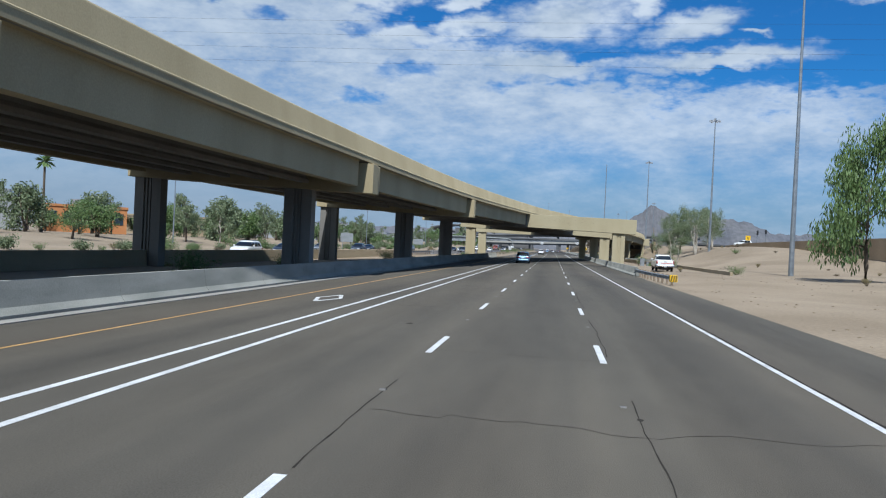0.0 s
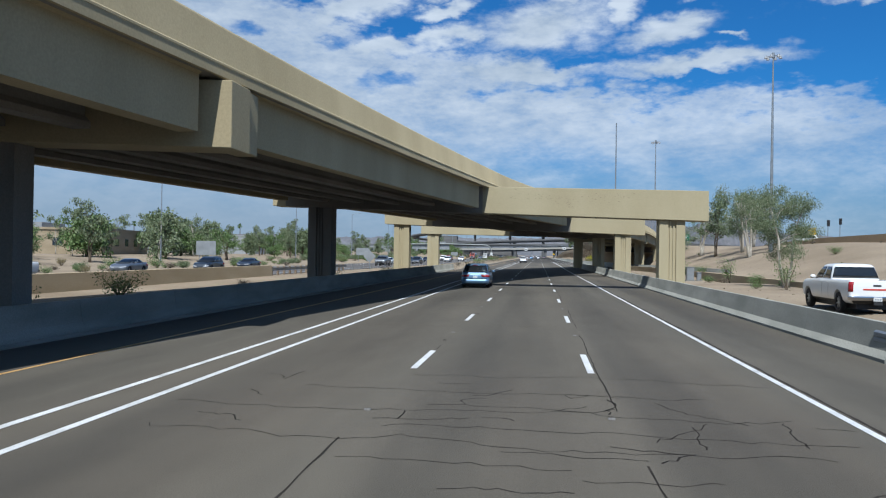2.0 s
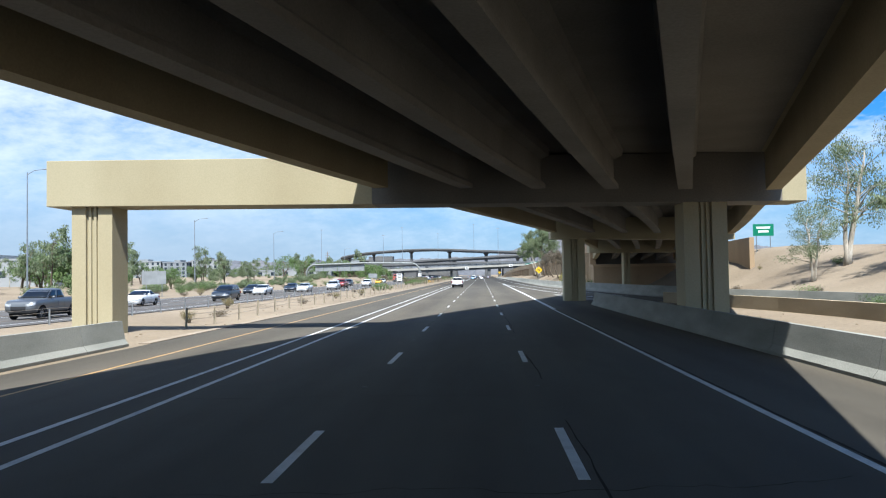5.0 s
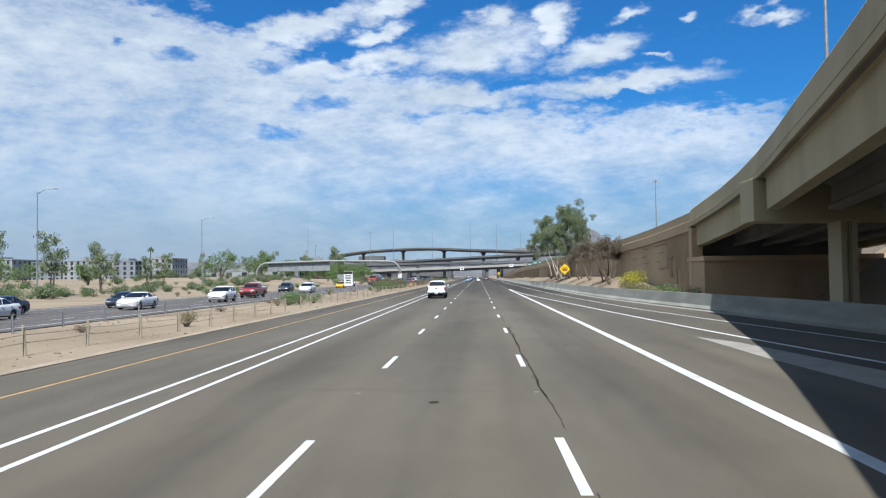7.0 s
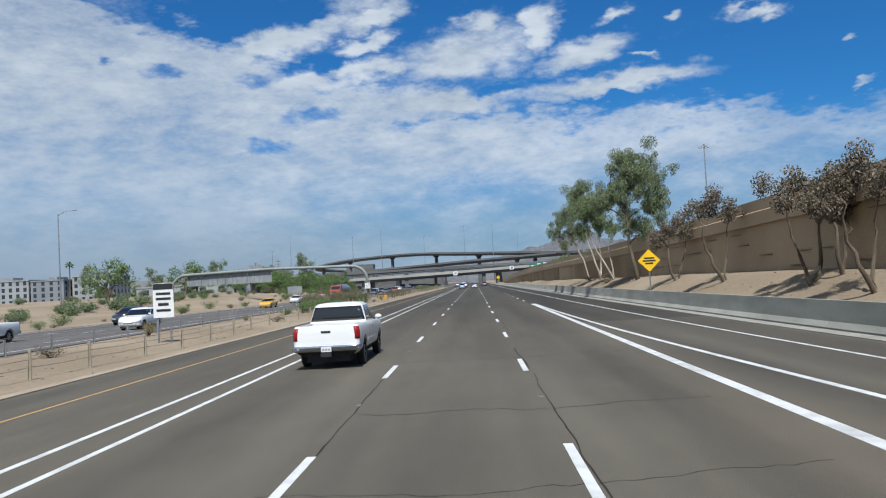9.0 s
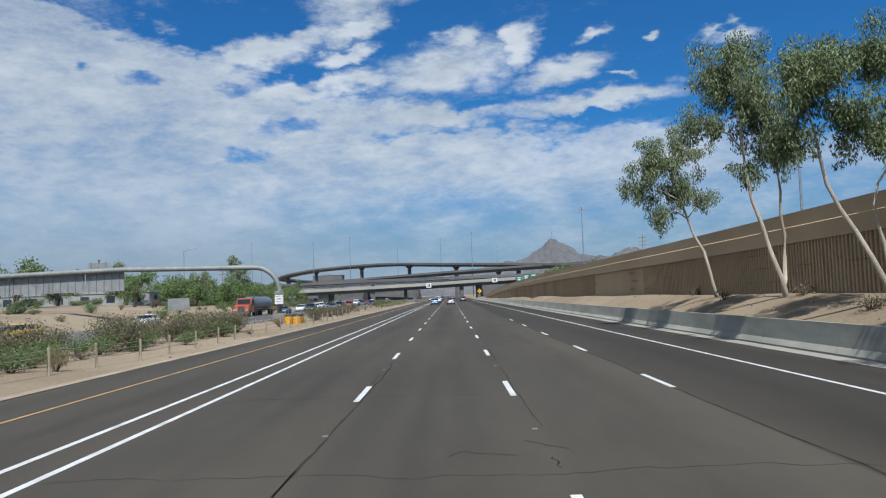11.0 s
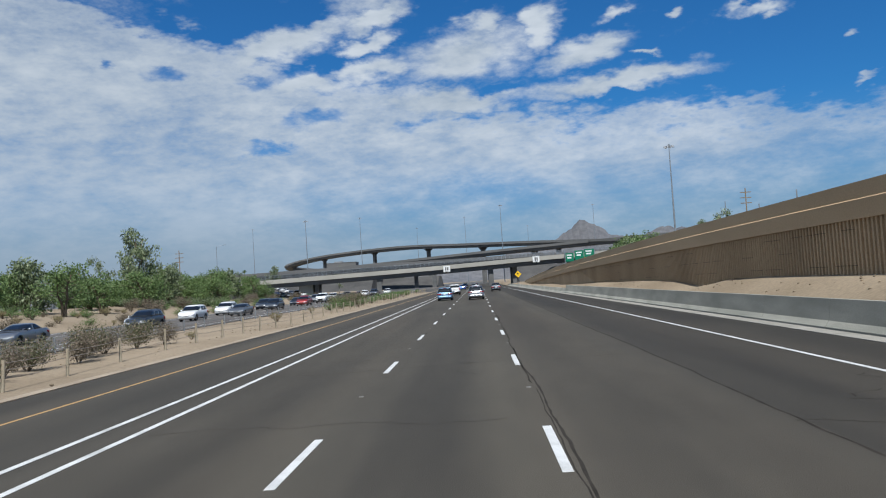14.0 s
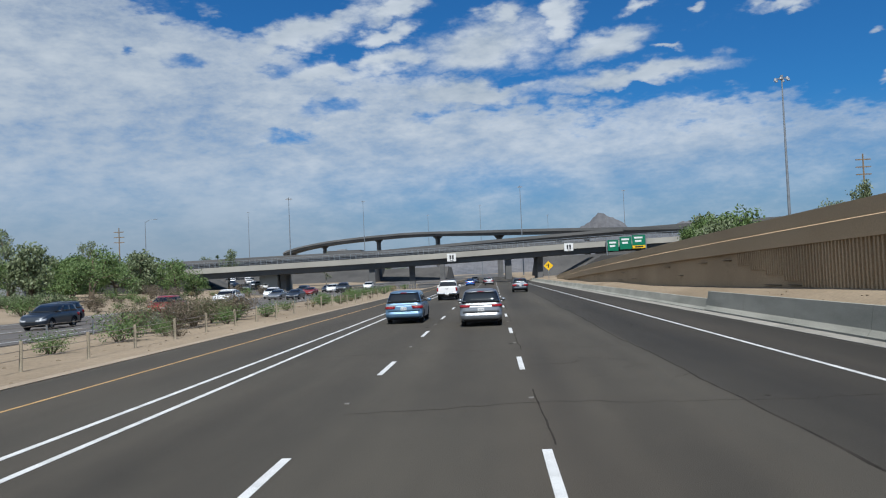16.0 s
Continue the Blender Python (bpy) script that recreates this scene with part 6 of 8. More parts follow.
for i in range(90):
    plant((BRUSH, STRAW, DRYBUSH, BRUSH, STRAW, GREEN)[i % 6], rng.uniform(-58, -40.5), 470 + 1.9 * i, None, rng.uniform(0, 360), rng.uniform(0.6, 1.3))
for i in range(12):
    plant((OLE, GREEN, DRYBUSH)[i % 3], rng.uniform(-18.6, -16.2), 521 + 1.5 * i, None, rng.uniform(0, 360), rng.uniform(0.75, 1.0))
for i in range(34):
    plant((GREEN, BRUSH, GREEN, STRAW)[i % 4], rng.uniform(-18.8, -15.6), 560 + 2.3 * i, None, rng.uniform(0, 360), rng.uniform(0.8, 1.25))
for i in range(130):
    plant((BRUSH, STRAW, GREEN, BRUSH, GREEN)[i % 5], rng.uniform(-60, -40.5), 60 + 4.6 * i + rng.uniform(-4, 4), None, rng.uniform(0, 360), rng.uniform(0.7, 1.8))
for i in range(16):
    plant((BRUSH, GREEN)[i % 2], rng.uniform(-20.6, -14.2), -10 + 10.5 * i + rng.uniform(-4, 4), None, rng.uniform(0, 360), rng.uniform(0.7, 1.25))
for i in range(38):
    plant((BRUSH, STRAW, GREEN)[i % 3], rng.uniform(13.5, 46), 20 + 5.5 * i + rng.uniform(-3, 3), None, rng.uniform(0, 360), rng.uniform(0.5, 1.1))
for x, y in ((16.4, 369), (17.2, 377), (17.0, 360), (15.8, 352)):
    plant(BRUSH, x, y, None, y * 17, 1.2)


def palm(x, y, h, seed):
    g = random.Random(seed)
    ob = thing("palm_tree", "tall thin fan palm against the sky", "tree", "palms", "", pose(x, y, ground_height(x, y)))
    bm = bmesh.new()
    limb(bm, [Vector((0, 0, -0.2)), Vector((0.2, 0, h * 0.5)), Vector((0.1, 0.1, h))], [0.28, 0.2, 0.17], 8)
    part("trunk", bm, M_BARK, ob)
    bm = bmesh.new()
    for i in range(34):
        a, e = g.uniform(0, 6.28), g.uniform(-0.9, 1.2)
        d = Vector((math.cos(a) * math.cos(e), math.sin(a) * math.cos(e), math.sin(e)))
        s = d.cross(Vector((0, 0, 1))).normalized()
        c = Vector((0.1, 0.1, h))
        v = [bm.verts.new(p) for p in (c, c + d * 0.9 + s * 0.35, c + d * 1.7 - Vector((0, 0, 0.35)), c + d * 0.9 - s * 0.35)]
        bm.faces.new(v)
    part("fronds", bm, M_MESQ, ob)


for i, (x, y, h) in enumerate(((-78, 96, 11), (-150, 430, 12), (-135, 520, 13), (-170, 470, 12), (-180, 380, 12), (-172, 968, 19), (-163, 968, 18))):
    palm(x, y, h, 60 + i)

# ---- roadside furniture ----
M_GREEN_SIGN = mat("green_sign_face", (0.005, 0.14, 0.075), (0.008, 0.17, 0.09), 3, 40, 0.4, 0.02, grain=0.05)
M_WHITE_SIGN = mat("white_sign_face", (0.66, 0.66, 0.64), (0.74, 0.74, 0.72), 3, 40, 0.45, 0.02, grain=0.05)
M_BLACK = plain("black_lettering", (0.02, 0.02, 0.02), 0.5)
M_YELLOW_SIGN = mat("yellow_sign_face", (0.75, 0.45, 0.01), (0.82, 0.50, 0.015), 3, 40, 0.45, 0.02, grain=0.05)
M_SIGN_BACK = mat("aluminium_sign_back", (0.26, 0.27, 0.27), (0.34, 0.35, 0.35), 1.0, 30, 0.5, 0.05, metal=0.4, grain=0.06)
M_ORANGE = mat("yellow_barrel_plastic", (0.72, 0.36, 0.02), (0.80, 0.42, 0.03), 3, 30, 0.5, 0.05, grain=0.1)
M_LIGHT_HEAD = plain("lamp_housing", (0.30, 0.31, 0.32), 0.5, 0.4)
M_BEIGE_WALL = mat("beige_median_wall", (0.36, 0.285, 0.18), (0.43, 0.345, 0.23), 0.4, 20, 0.9, 0.25, stretch=(1, 0.4, 2), grain=0.1)


def high_mast(x, y, h, z=None, label="tall galvanised high-mast light pole with a ring of lamps"):
    z = ground_height(x, y) if z is None else z
    ob = thing("light_mast", label, "light pole", "high-mast lights", "", pose(x, y, z))
    bm = bmesh.new()
    rod(bm, (0, 0, -0.3), (0, 0, h), 0.30 * (0.6 + h / 80), 0.10 * (0.6 + h / 80), 10)
    part("mast", bm, M_STEEL, ob)
    bm = bmesh.new()
    for i in range(3):
        a = math.pi * i / 3
        rod(bm, (-1.0 * math.cos(a), -1.0 * math.sin(a), h - 0.25), (1.0 * math.cos(a), 1.0 * math.sin(a), h - 0.25), 0.05, None, 6)
    rod(bm, (0, 0, h - 0.5), (0, 0, h + 0.25), 0.22, None, 10)
    head = part("lamp_ring", bm, M_STEEL, ob)
    for i in range(6):
        a = math.pi * i / 3
        bm = bmesh.new()
        rod(bm, (1.05 * math.cos(a), 1.05 * math.sin(a), h - 0.62), (1.05 * math.cos(a), 1.05 * math.sin(a), h - 0.2), 0.28, 0.16, 8)
        part("lamp_head", bm, M_LIGHT_HEAD, head)


for x, y, h in ((29.3, 84, 37), (35.7, 169.5, 30), (33.0, 272, 29), (56.5, 447.7, 27), (49.3, 610, 31)):
    high_mast(x, y, h)
for x, y, h in ((-81.8, 801, 37), (16.75, 883, 46), (-201, 1128, 62), (-89.6, 1040, 58), (-11, 1420, 84), (92.3, 1024, 55), (-60, 1250, 62), (60, 1300, 60)):
    high_mast(x, y, h, 0.0)


def arm_light(x, y, h, side, label):
    ob = thing("street_lamp", label, "street lamp", "arm lamps", "", pose(x, y, ground_height(x, y)))
    bm = bmesh.new()
    rod(bm, (0, 0, -0.3), (0, 0, h), 0.13, 0.07, 8)
    part("pole", bm, M_STEEL, ob)
    if side:
        bm = bmesh.new()
        limb(bm, [Vector((0, 0, h - 0.3)), Vector((side * 1.0, 0, h + 0.25)), Vector((side * 2.4, 0, h + 0.4))], [0.05, 0.045, 0.04], 6)
        part("arm", bm, M_STEEL, ob)
        bm = bmesh.new()
        box(bm, min(side * 2.3, side * 3.0), max(side * 2.3, side * 3.0), -0.14, 0.14, h + 0.33, h + 0.47, 0.03)
        part("lamp_head", bm, M_LIGHT_HEAD, ob)


arm_light(11.2, 156.2, 21.0, 0, "grey steel light pole behind the roadside barrier")
for x, y, h in ((-60.3, 104, 11), (-61.6, 242.7, 17), (-64, 381, 15), (-80.2, 661, 17), (-66, 520, 14), (-62, 170, 14), (-63, 310, 15)):
    arm_light(x, y, h, 1, "slim street lamp with a curved arm beyond the road")

for x, y, h in ((41.2, 545, 9.4), (37.6, 520, 6.4), (34.4, 500, 6.0)):
    arm_light(x, y, h, 0, "thin grey pole standing behind the retaining wall")


def traffic_signal(x, y, h):
    ob = thing("traffic_signal", "black traffic signal on a slim pole by the cross street", "traffic light", "signals", "", pose(x, y, ground_height(x, y)))
    bm = bmesh.new()
    rod(bm, (0, 0, -0.3), (0, 0, h), 0.07, 0.06, 8)
    part("pole", bm, M_STEEL, ob)
    bm = bmesh.new()
    box(bm, -0.22, 0.22, -0.35, -0.08, h - 0.55, h + 0.55, 0.04)
    head = part("signal_head", bm, M_TRIM, ob)
    for k in range(3):
        bm = bmesh.new()
        rod(bm, (0, -0.33, h - 0.34 + 0.34 * k), (0, -0.47, h - 0.34 + 0.34 * k), 0.13, 0.14, 10)
        part("visor", bm, M_TRIM, head)


traffic_signal(51.0, 190, 3.9)
traffic_signal(53.0, 190, 3.9)

# power line tower far off
for x, y, h in ((-112.6, 714.7, 20), (82, 655, 24)):
    ob = thing("utility_pole", "tall wooden power pole with cross-arms", "utility pole", "power poles", "", pose(x, y, ground_height(x, y)))
    bm = bmesh.new()
    rod(bm, (0, 0, -0.3), (0, 0, h), 0.25, 0.16, 8)
    part("pole", bm, M_WOOD, ob)
    for k in range(3):
        bm = bmesh.new()
        box(bm, -1.6, 1.6, -0.09, 0.09, h - 1.4 - 1.6 * k, h - 1.15 - 1.6 * k)
        part("cross_arm", bm, M_WOOD, ob)


def cable_fence(x, y0, y1, step, label, material, h=1.0):
    ob = thing("cable_fence", label, "fence", "median fences", "structure")
    bm = bmesh.new()
    rod(bm, (0, 0, -0.2), (0, 0, h), 0.06, 0.055, 7)
    me = make(bm, "fence_post", material)
    g = random.Random(int(-x * 10))
    posts = []
    y = y0
    while y < y1:
        px = x + g.uniform(-0.12, 0.12) + (swing(y) if x < -20 else 0.0)
        p = new("fence_post", me)
        p.parent = ob
        p.matrix_basis = pose(px, y, ground_height(px, y), g.uniform(-3, 3), g.uniform(-3, 3), 0)
        posts.append(Vector((px, y, ground_height(px, y))))
        y += step * g.uniform(0.9, 1.1)
    for k, hz in enumerate((0.42, 0.68, 0.90)):
        bm = bmesh.new()
        for a, b in zip(posts, posts[1:]):
            mid = (a + b) / 2 + Vector((0, 0, hz - 0.03))
            rod(bm, a + Vector((0, 0, hz)), mid, 0.012, None, 4)
            rod(bm, mid, b + Vector((0, 0, hz)), 0.012, None, 4)
        part("cable", bm, M_RUST, ob)
    return ob


M_POST = mat("sun_bleached_timber", (0.34, 0.285, 0.20), (0.46, 0.395, 0.29), 2.0, 40, 0.9, 0.3, stretch=(1, 1, 0.2))
cable_fence(-14.1, 176, 640, 4.4, "wooden-post cable fence with sagging wires along the median", M_POST)
cable_fence(-21.6, 142, 640, 4.6, "pale post and cable fence beside the opposite carriageway", M_SIGN_BACK, 0.85)

# low beige wall of the median in the first stretch
bm = bmesh.new()
sweep(bm, [(-0.25, -0.2), (-0.18, 1.0), (0.18, 1.0), (0.25, -0.2)], [(-21.6 + swing(y), y, 0) for y in range(-60, 121, 10)])
structure("median_wall", bm, M_BEIGE_WALL, "low beige concrete wall edging the opposite carriageway", "wall")
bm = bmesh.new()
sweep(bm, [(-0.15, -0.2), (-0.15, 0.75), (0.15, 0.75), (0.15, -0.2)], [(lerp_table(SLIP, y) - 2.6, y, 0.0) for y in range(72, 201, 8)])
structure("channel_wall", bm, M_BEIGE_WALL, "low tan concrete wall along the drainage channel", "wall")
bm = bmesh.new()
sweep(bm, [(-2.0, 0.05), (2.2, 0.05), (2.2, -0.4), (-2.0, -0.4)], [(lerp_table(SLIP, y), y, 0.0) for y in range(72, 206, 6)])
structure("slip_road", bm, M_ASPHALT_OLD, "narrow grey slip road behind the low wall", "road")
# brown wall of the cross street's approach, on top of the bank
bm = bmesh.new()
pts = [(46, 182, 5.9), (47, 168, 6.0), (48.6, 150, 6.15), (50, 131, 6.3), (50.3, 100, 6.3), (50.6, 60, 6.3), (51, 10, 6.3)]
sweep(bm, [(-0.2, -6.8), (-0.2, -0.9), (-0.3, -0.9), (-0.3, 0.0), (0.25, 0.0), (0.25, -6.8)], pts)
box(bm, 49.2, 50.2, 129.2, 130.8, -0.3, 6.5, 0.04)
structure("approach_wall", bm, M_WALL, "brown block wall of the cross street beyond the bank", "wall")
bm = bmesh.new()
sweep(bm, [(-0.2, -0.5), (-0.2, 0.55), (0.2, 0.55), (0.2, -0.5)], [(46, 182, 5.2), (48, 200, 5.2), (50, 220, 5.1), (54, 240, 5.0)])
structure("bank_wall", bm, M_WALL, "low brown wall along the top of the dirt bank", "wall")

# guardrail with a striped end terminal
rail = thing("guardrail", "galvanised guardrail on dark posts with a striped end", "guardrail", "", "structure")
bm = bmesh.new()
W_BEAM = [(0, 0.40), (0.05, 0.45), (0.05, 0.52), (0, 0.555), (0.05, 0.59), (0.05, 0.66), (0, 0.71), (-0.012, 0.71), (0.036, 0.66), (0.036, 0.59), (-0.014, 0.555), (0.036, 0.52), (0.036, 0.45), (-0.012, 0.40)]
sweep(bm, [(-u, w) for u, w in W_BEAM], [(9.6, 44.4, 0), (9.3, 50, 0), (9.05, 57, 0), (8.95, 65, 0)])
part("rail_beam", bm, M_STEEL, rail)
for i in range(11):
    y = 45.5 + 1.9 * i
    x = lerp_table([(44.4, 9.6), (50, 9.3), (57, 9.05), (68, 8.95)], y) + 0.16
    bm = bmesh.new()
    box(bm, x, x + 0.15, y - 0.1, y + 0.1, -0.3, 0.78, 0.01)
    part("guardrail_post", bm, M_WOOD, rail)
    bm = bmesh.new()
    box(bm, x - 0.14, x + 0.01, y - 0.07, y + 0.07, 0.42, 0.70)
    part("spacer_block", bm, M_WOOD, rail)
median_rail = thing("median_guardrail", "weathered guardrail on timber posts beside the opposite carriageway", "guardrail", "", "structure")
bm = bmesh.new()
sweep(bm, [(-u, w + 0.05) for u, w in W_BEAM], [(-21.4 + swing(y), y, 0) for y in range(120, 149, 4)])
part("rail_beam", bm, M_STEEL, median_rail)
for i in range(15):
    bm = bmesh.new()
    x = -21.72 + swing(120.5 + 1.9 * i)
    box(bm, x, x + 0.2, 120.4 + 1.9 * i, 120.6 + 1.9 * i, -0.3, 0.86, 0.01)
    part("guardrail_post", bm, M_WOOD, median_rail)
bm = bmesh.new()
box(bm, 9.38, 9.92, 43.9, 44.4, 0.28, 0.80, 0.02)
end = part("end_terminal", bm, M_YELLOW_SIGN, rail, "yellow end terminal with black stripes")
for i in range(3):
    bm = bmesh.new()
    x = 9.40 + 0.18 * i
    v = [bm.verts.new(p) for p in ((x, 43.89, 0.30), (x + 0.08, 43.89, 0.30), (x + 0.20 - 0.06 * (i == 2), 43.89, 0.78), (x + 0.10 - 0.03 * (i == 2), 43.89, 0.78))]
    w = [bm.verts.new(p.co + Vector((0, 0.012, 0))) for p in v]
    bm.faces.new(v)
    bm.faces.new(w)
    for a in range(4):
        bm.faces.new((v[a], v[(a + 1) % 4], w[(a + 1) % 4], w[a]))
    part("stripe", bm, M_BLACK, end)


# utility cabinets
def cabinet(x, y, w, d, h):
    ob = thing("utility_cabinet", "grey metal utility cabinet on a concrete pad", "cabinet", "", "", pose(x, y, ground_height(x, y)))
    bm = bmesh.new()
    box(bm, -w / 2 - 0.12, w / 2 + 0.12, -d / 2 - 0.12, d / 2 + 0.12, -0.2, 0.12, 0.02)
    part("pad", bm, M_KERB, ob)
    bm = bmesh.new()
    box(bm, -w / 2, w / 2, -d / 2, d / 2, 0.1, h, 0.03)
    body = part("body", bm, M_SIGN_BACK, ob)
    bm = bmesh.new()
    box(bm, -w / 2 + 0.06, w / 2 - 0.06, -d / 2 - 0.02, -d / 2 + 0.02, 0.18, h - 0.08, 0.01)
    part("door", bm, M_SIGN_BACK, body)
    bm = bmesh.new()
    box(bm, -w / 2 - 0.04, w / 2 + 0.04, -d / 2 - 0.06, d / 2 + 0.04, h - 0.02, h + 0.05, 0.01)
    part("roof", bm, M_SIGN_BACK, body)


cabinet(17.0, 132.5, 0.75, 0.6, 1.5)
cabinet(18.0, 132.8, 0.45, 0.4, 0.9)


def letters(text, size, x, z, parent, material, y=0.0):
    cu = bpy.data.curves.new("lettering", "FONT")
    cu.body, cu.size, cu.align_x, cu.align_y, cu.extrude = text, size, "CENTER", "CENTER", 0.004
    tmp = bpy.data.objects.new("lettering", cu)
    scene.collection.objects.link(tmp)
    me = bpy.data.meshes.new_from_object(tmp.evaluated_get(bpy.context.evaluated_depsgraph_get()))
    bpy.data.objects.remove(tmp)
    me.materials.clear()
    me.materials.append(material)
    ob = new("lettering", me)
    ob.parent = parent
    ob.matrix_basis = pose(x, y, z, 90, 0, 0)
    return ob


def bars(parent, rows, material, y):
    for x0, x1, z0, z1 in rows:
        bm = bmesh.new()
        box(bm, x0, x1, y - 0.008, y, z0, z1)
        part("lettering_bar", bm, material, parent)


def sign(name, label, x, y, z, w, h, face, posts, bar_rows=(), bar_mat=None, turn=0.0, diamond=False):
    """A sign plate whose centre is z above the ground, on its posts, facing the traffic from behind."""
    gz = ground_height(x, y)
    ob = thing(name, label, "road sign", "", "", pose(x, y, gz, 0, 0, turn))
    for px in posts:
        bm = bmesh.new()
        rod(bm, (px, 0.06, -0.3), (px, 0.06, z + h * 0.35), 0.05, None, 6)
        part("post", bm, M_STEEL, ob)
    bm = bmesh.new()
    if diamond:
        r = w / math.sqrt(2)
        prism(bm, [(0, z - r), (r, z), (0, z + r), (-r, z)], -0.02, 0.0, "y")
    else:
        box(bm, -w / 2, w / 2, -0.02, 0.0, z - h / 2, z + h / 2)
    plate = part("plate", bm, face, ob)
    bars(plate, [(a, b, z + c, z + d) for a, b, c, d in bar_rows], bar_mat or M_BLACK, -0.02)
    return ob, plate


# yellow diamond sign below the wall
s, plate = sign("warning_sign", "yellow diamond warning sign on a post below the wall", 13.9, 320.2, 2.55, 1.2, 1.2, M_YELLOW_SIGN, (0,), [(-0.38, 0.38, 0.12, 0.24), (-0.48, 0.48, -0.08, 0.04), (-0.30, 0.30, -0.28, -0.16)], None, 0, True)
sign("warning_sign", "yellow diamond merge sign by the shoulder", 11.9, 633, 3.4, 1.3, 1.3, M_YELLOW_SIGN, (0,), [(-0.1, 0.1, -0.4, 0.4), (-0.4, 0.1, 0.05, 0.2)], None, 0, True)
sign("warning_sign", "yellow warning sign on the cross street above the bank", 50, 195, 2.6, 1.2, 1.2, M_YELLOW_SIGN, (0,), [(-0.25, -0.12, -0.35, 0.35), (0.12, 0.25, -0.35, 0.35)], None)
sign("diamond_sign", "bare metal back of a diamond sign by the median", -23.6, 157.0, 1.9, 1.3, 1.3, M_SIGN_BACK, (0,), (), None, 0, True)
sign("guide_sign", "small green guide sign beyond the ramp", 34.0, 232.0, 2.3, 2.4, 1.4, M_GREEN_SIGN, (-0.8, 0.8), [(-0.8, 0.8, 0.15, 0.4), (-0.6, 0.6, -0.3, -0.05)], M_WHITE_SIGN)
sign("roadside_sign", "bare aluminium back of a roadside sign", -44, 243, 2.6, 3.4, 1.8, M_SIGN_BACK, (-1.1, 1.1))
sign("roadside_sign", "bare aluminium back of a roadside sign", -41, 140, 2.7, 2.6, 1.8, M_SIGN_BACK, (-0.9, 0.9))
sign("roadside_sign", "bare aluminium back of a roadside sign", -42, 446, 2.4, 3.4, 1.8, M_SIGN_BACK, (-1.1, 1.1))
# car-pool sign standing in the median
s, plate = sign("carpool_sign", "white car-pool sign with a black header in the median", -16.6, 303, 2.35, 1.15, 1.9, M_WHITE_SIGN, (-0.35, 0.35), [(-0.56, 0.56, 0.60, 0.93), (-0.4, 0.4, 0.30, 0.44), (-0.42, 0.42, 0.02, 0.16), (-0.3, 0.3, -0.30, -0.14), (-0.4, 0.4, -0.62, -0.48)])


M_TUBE = mat("dull_grey_tube", (0.20, 0.21, 0.20), (0.27, 0.28, 0.265), 1.2, 20, 0.6, 0.05, metal=0.2, grain=0.06)
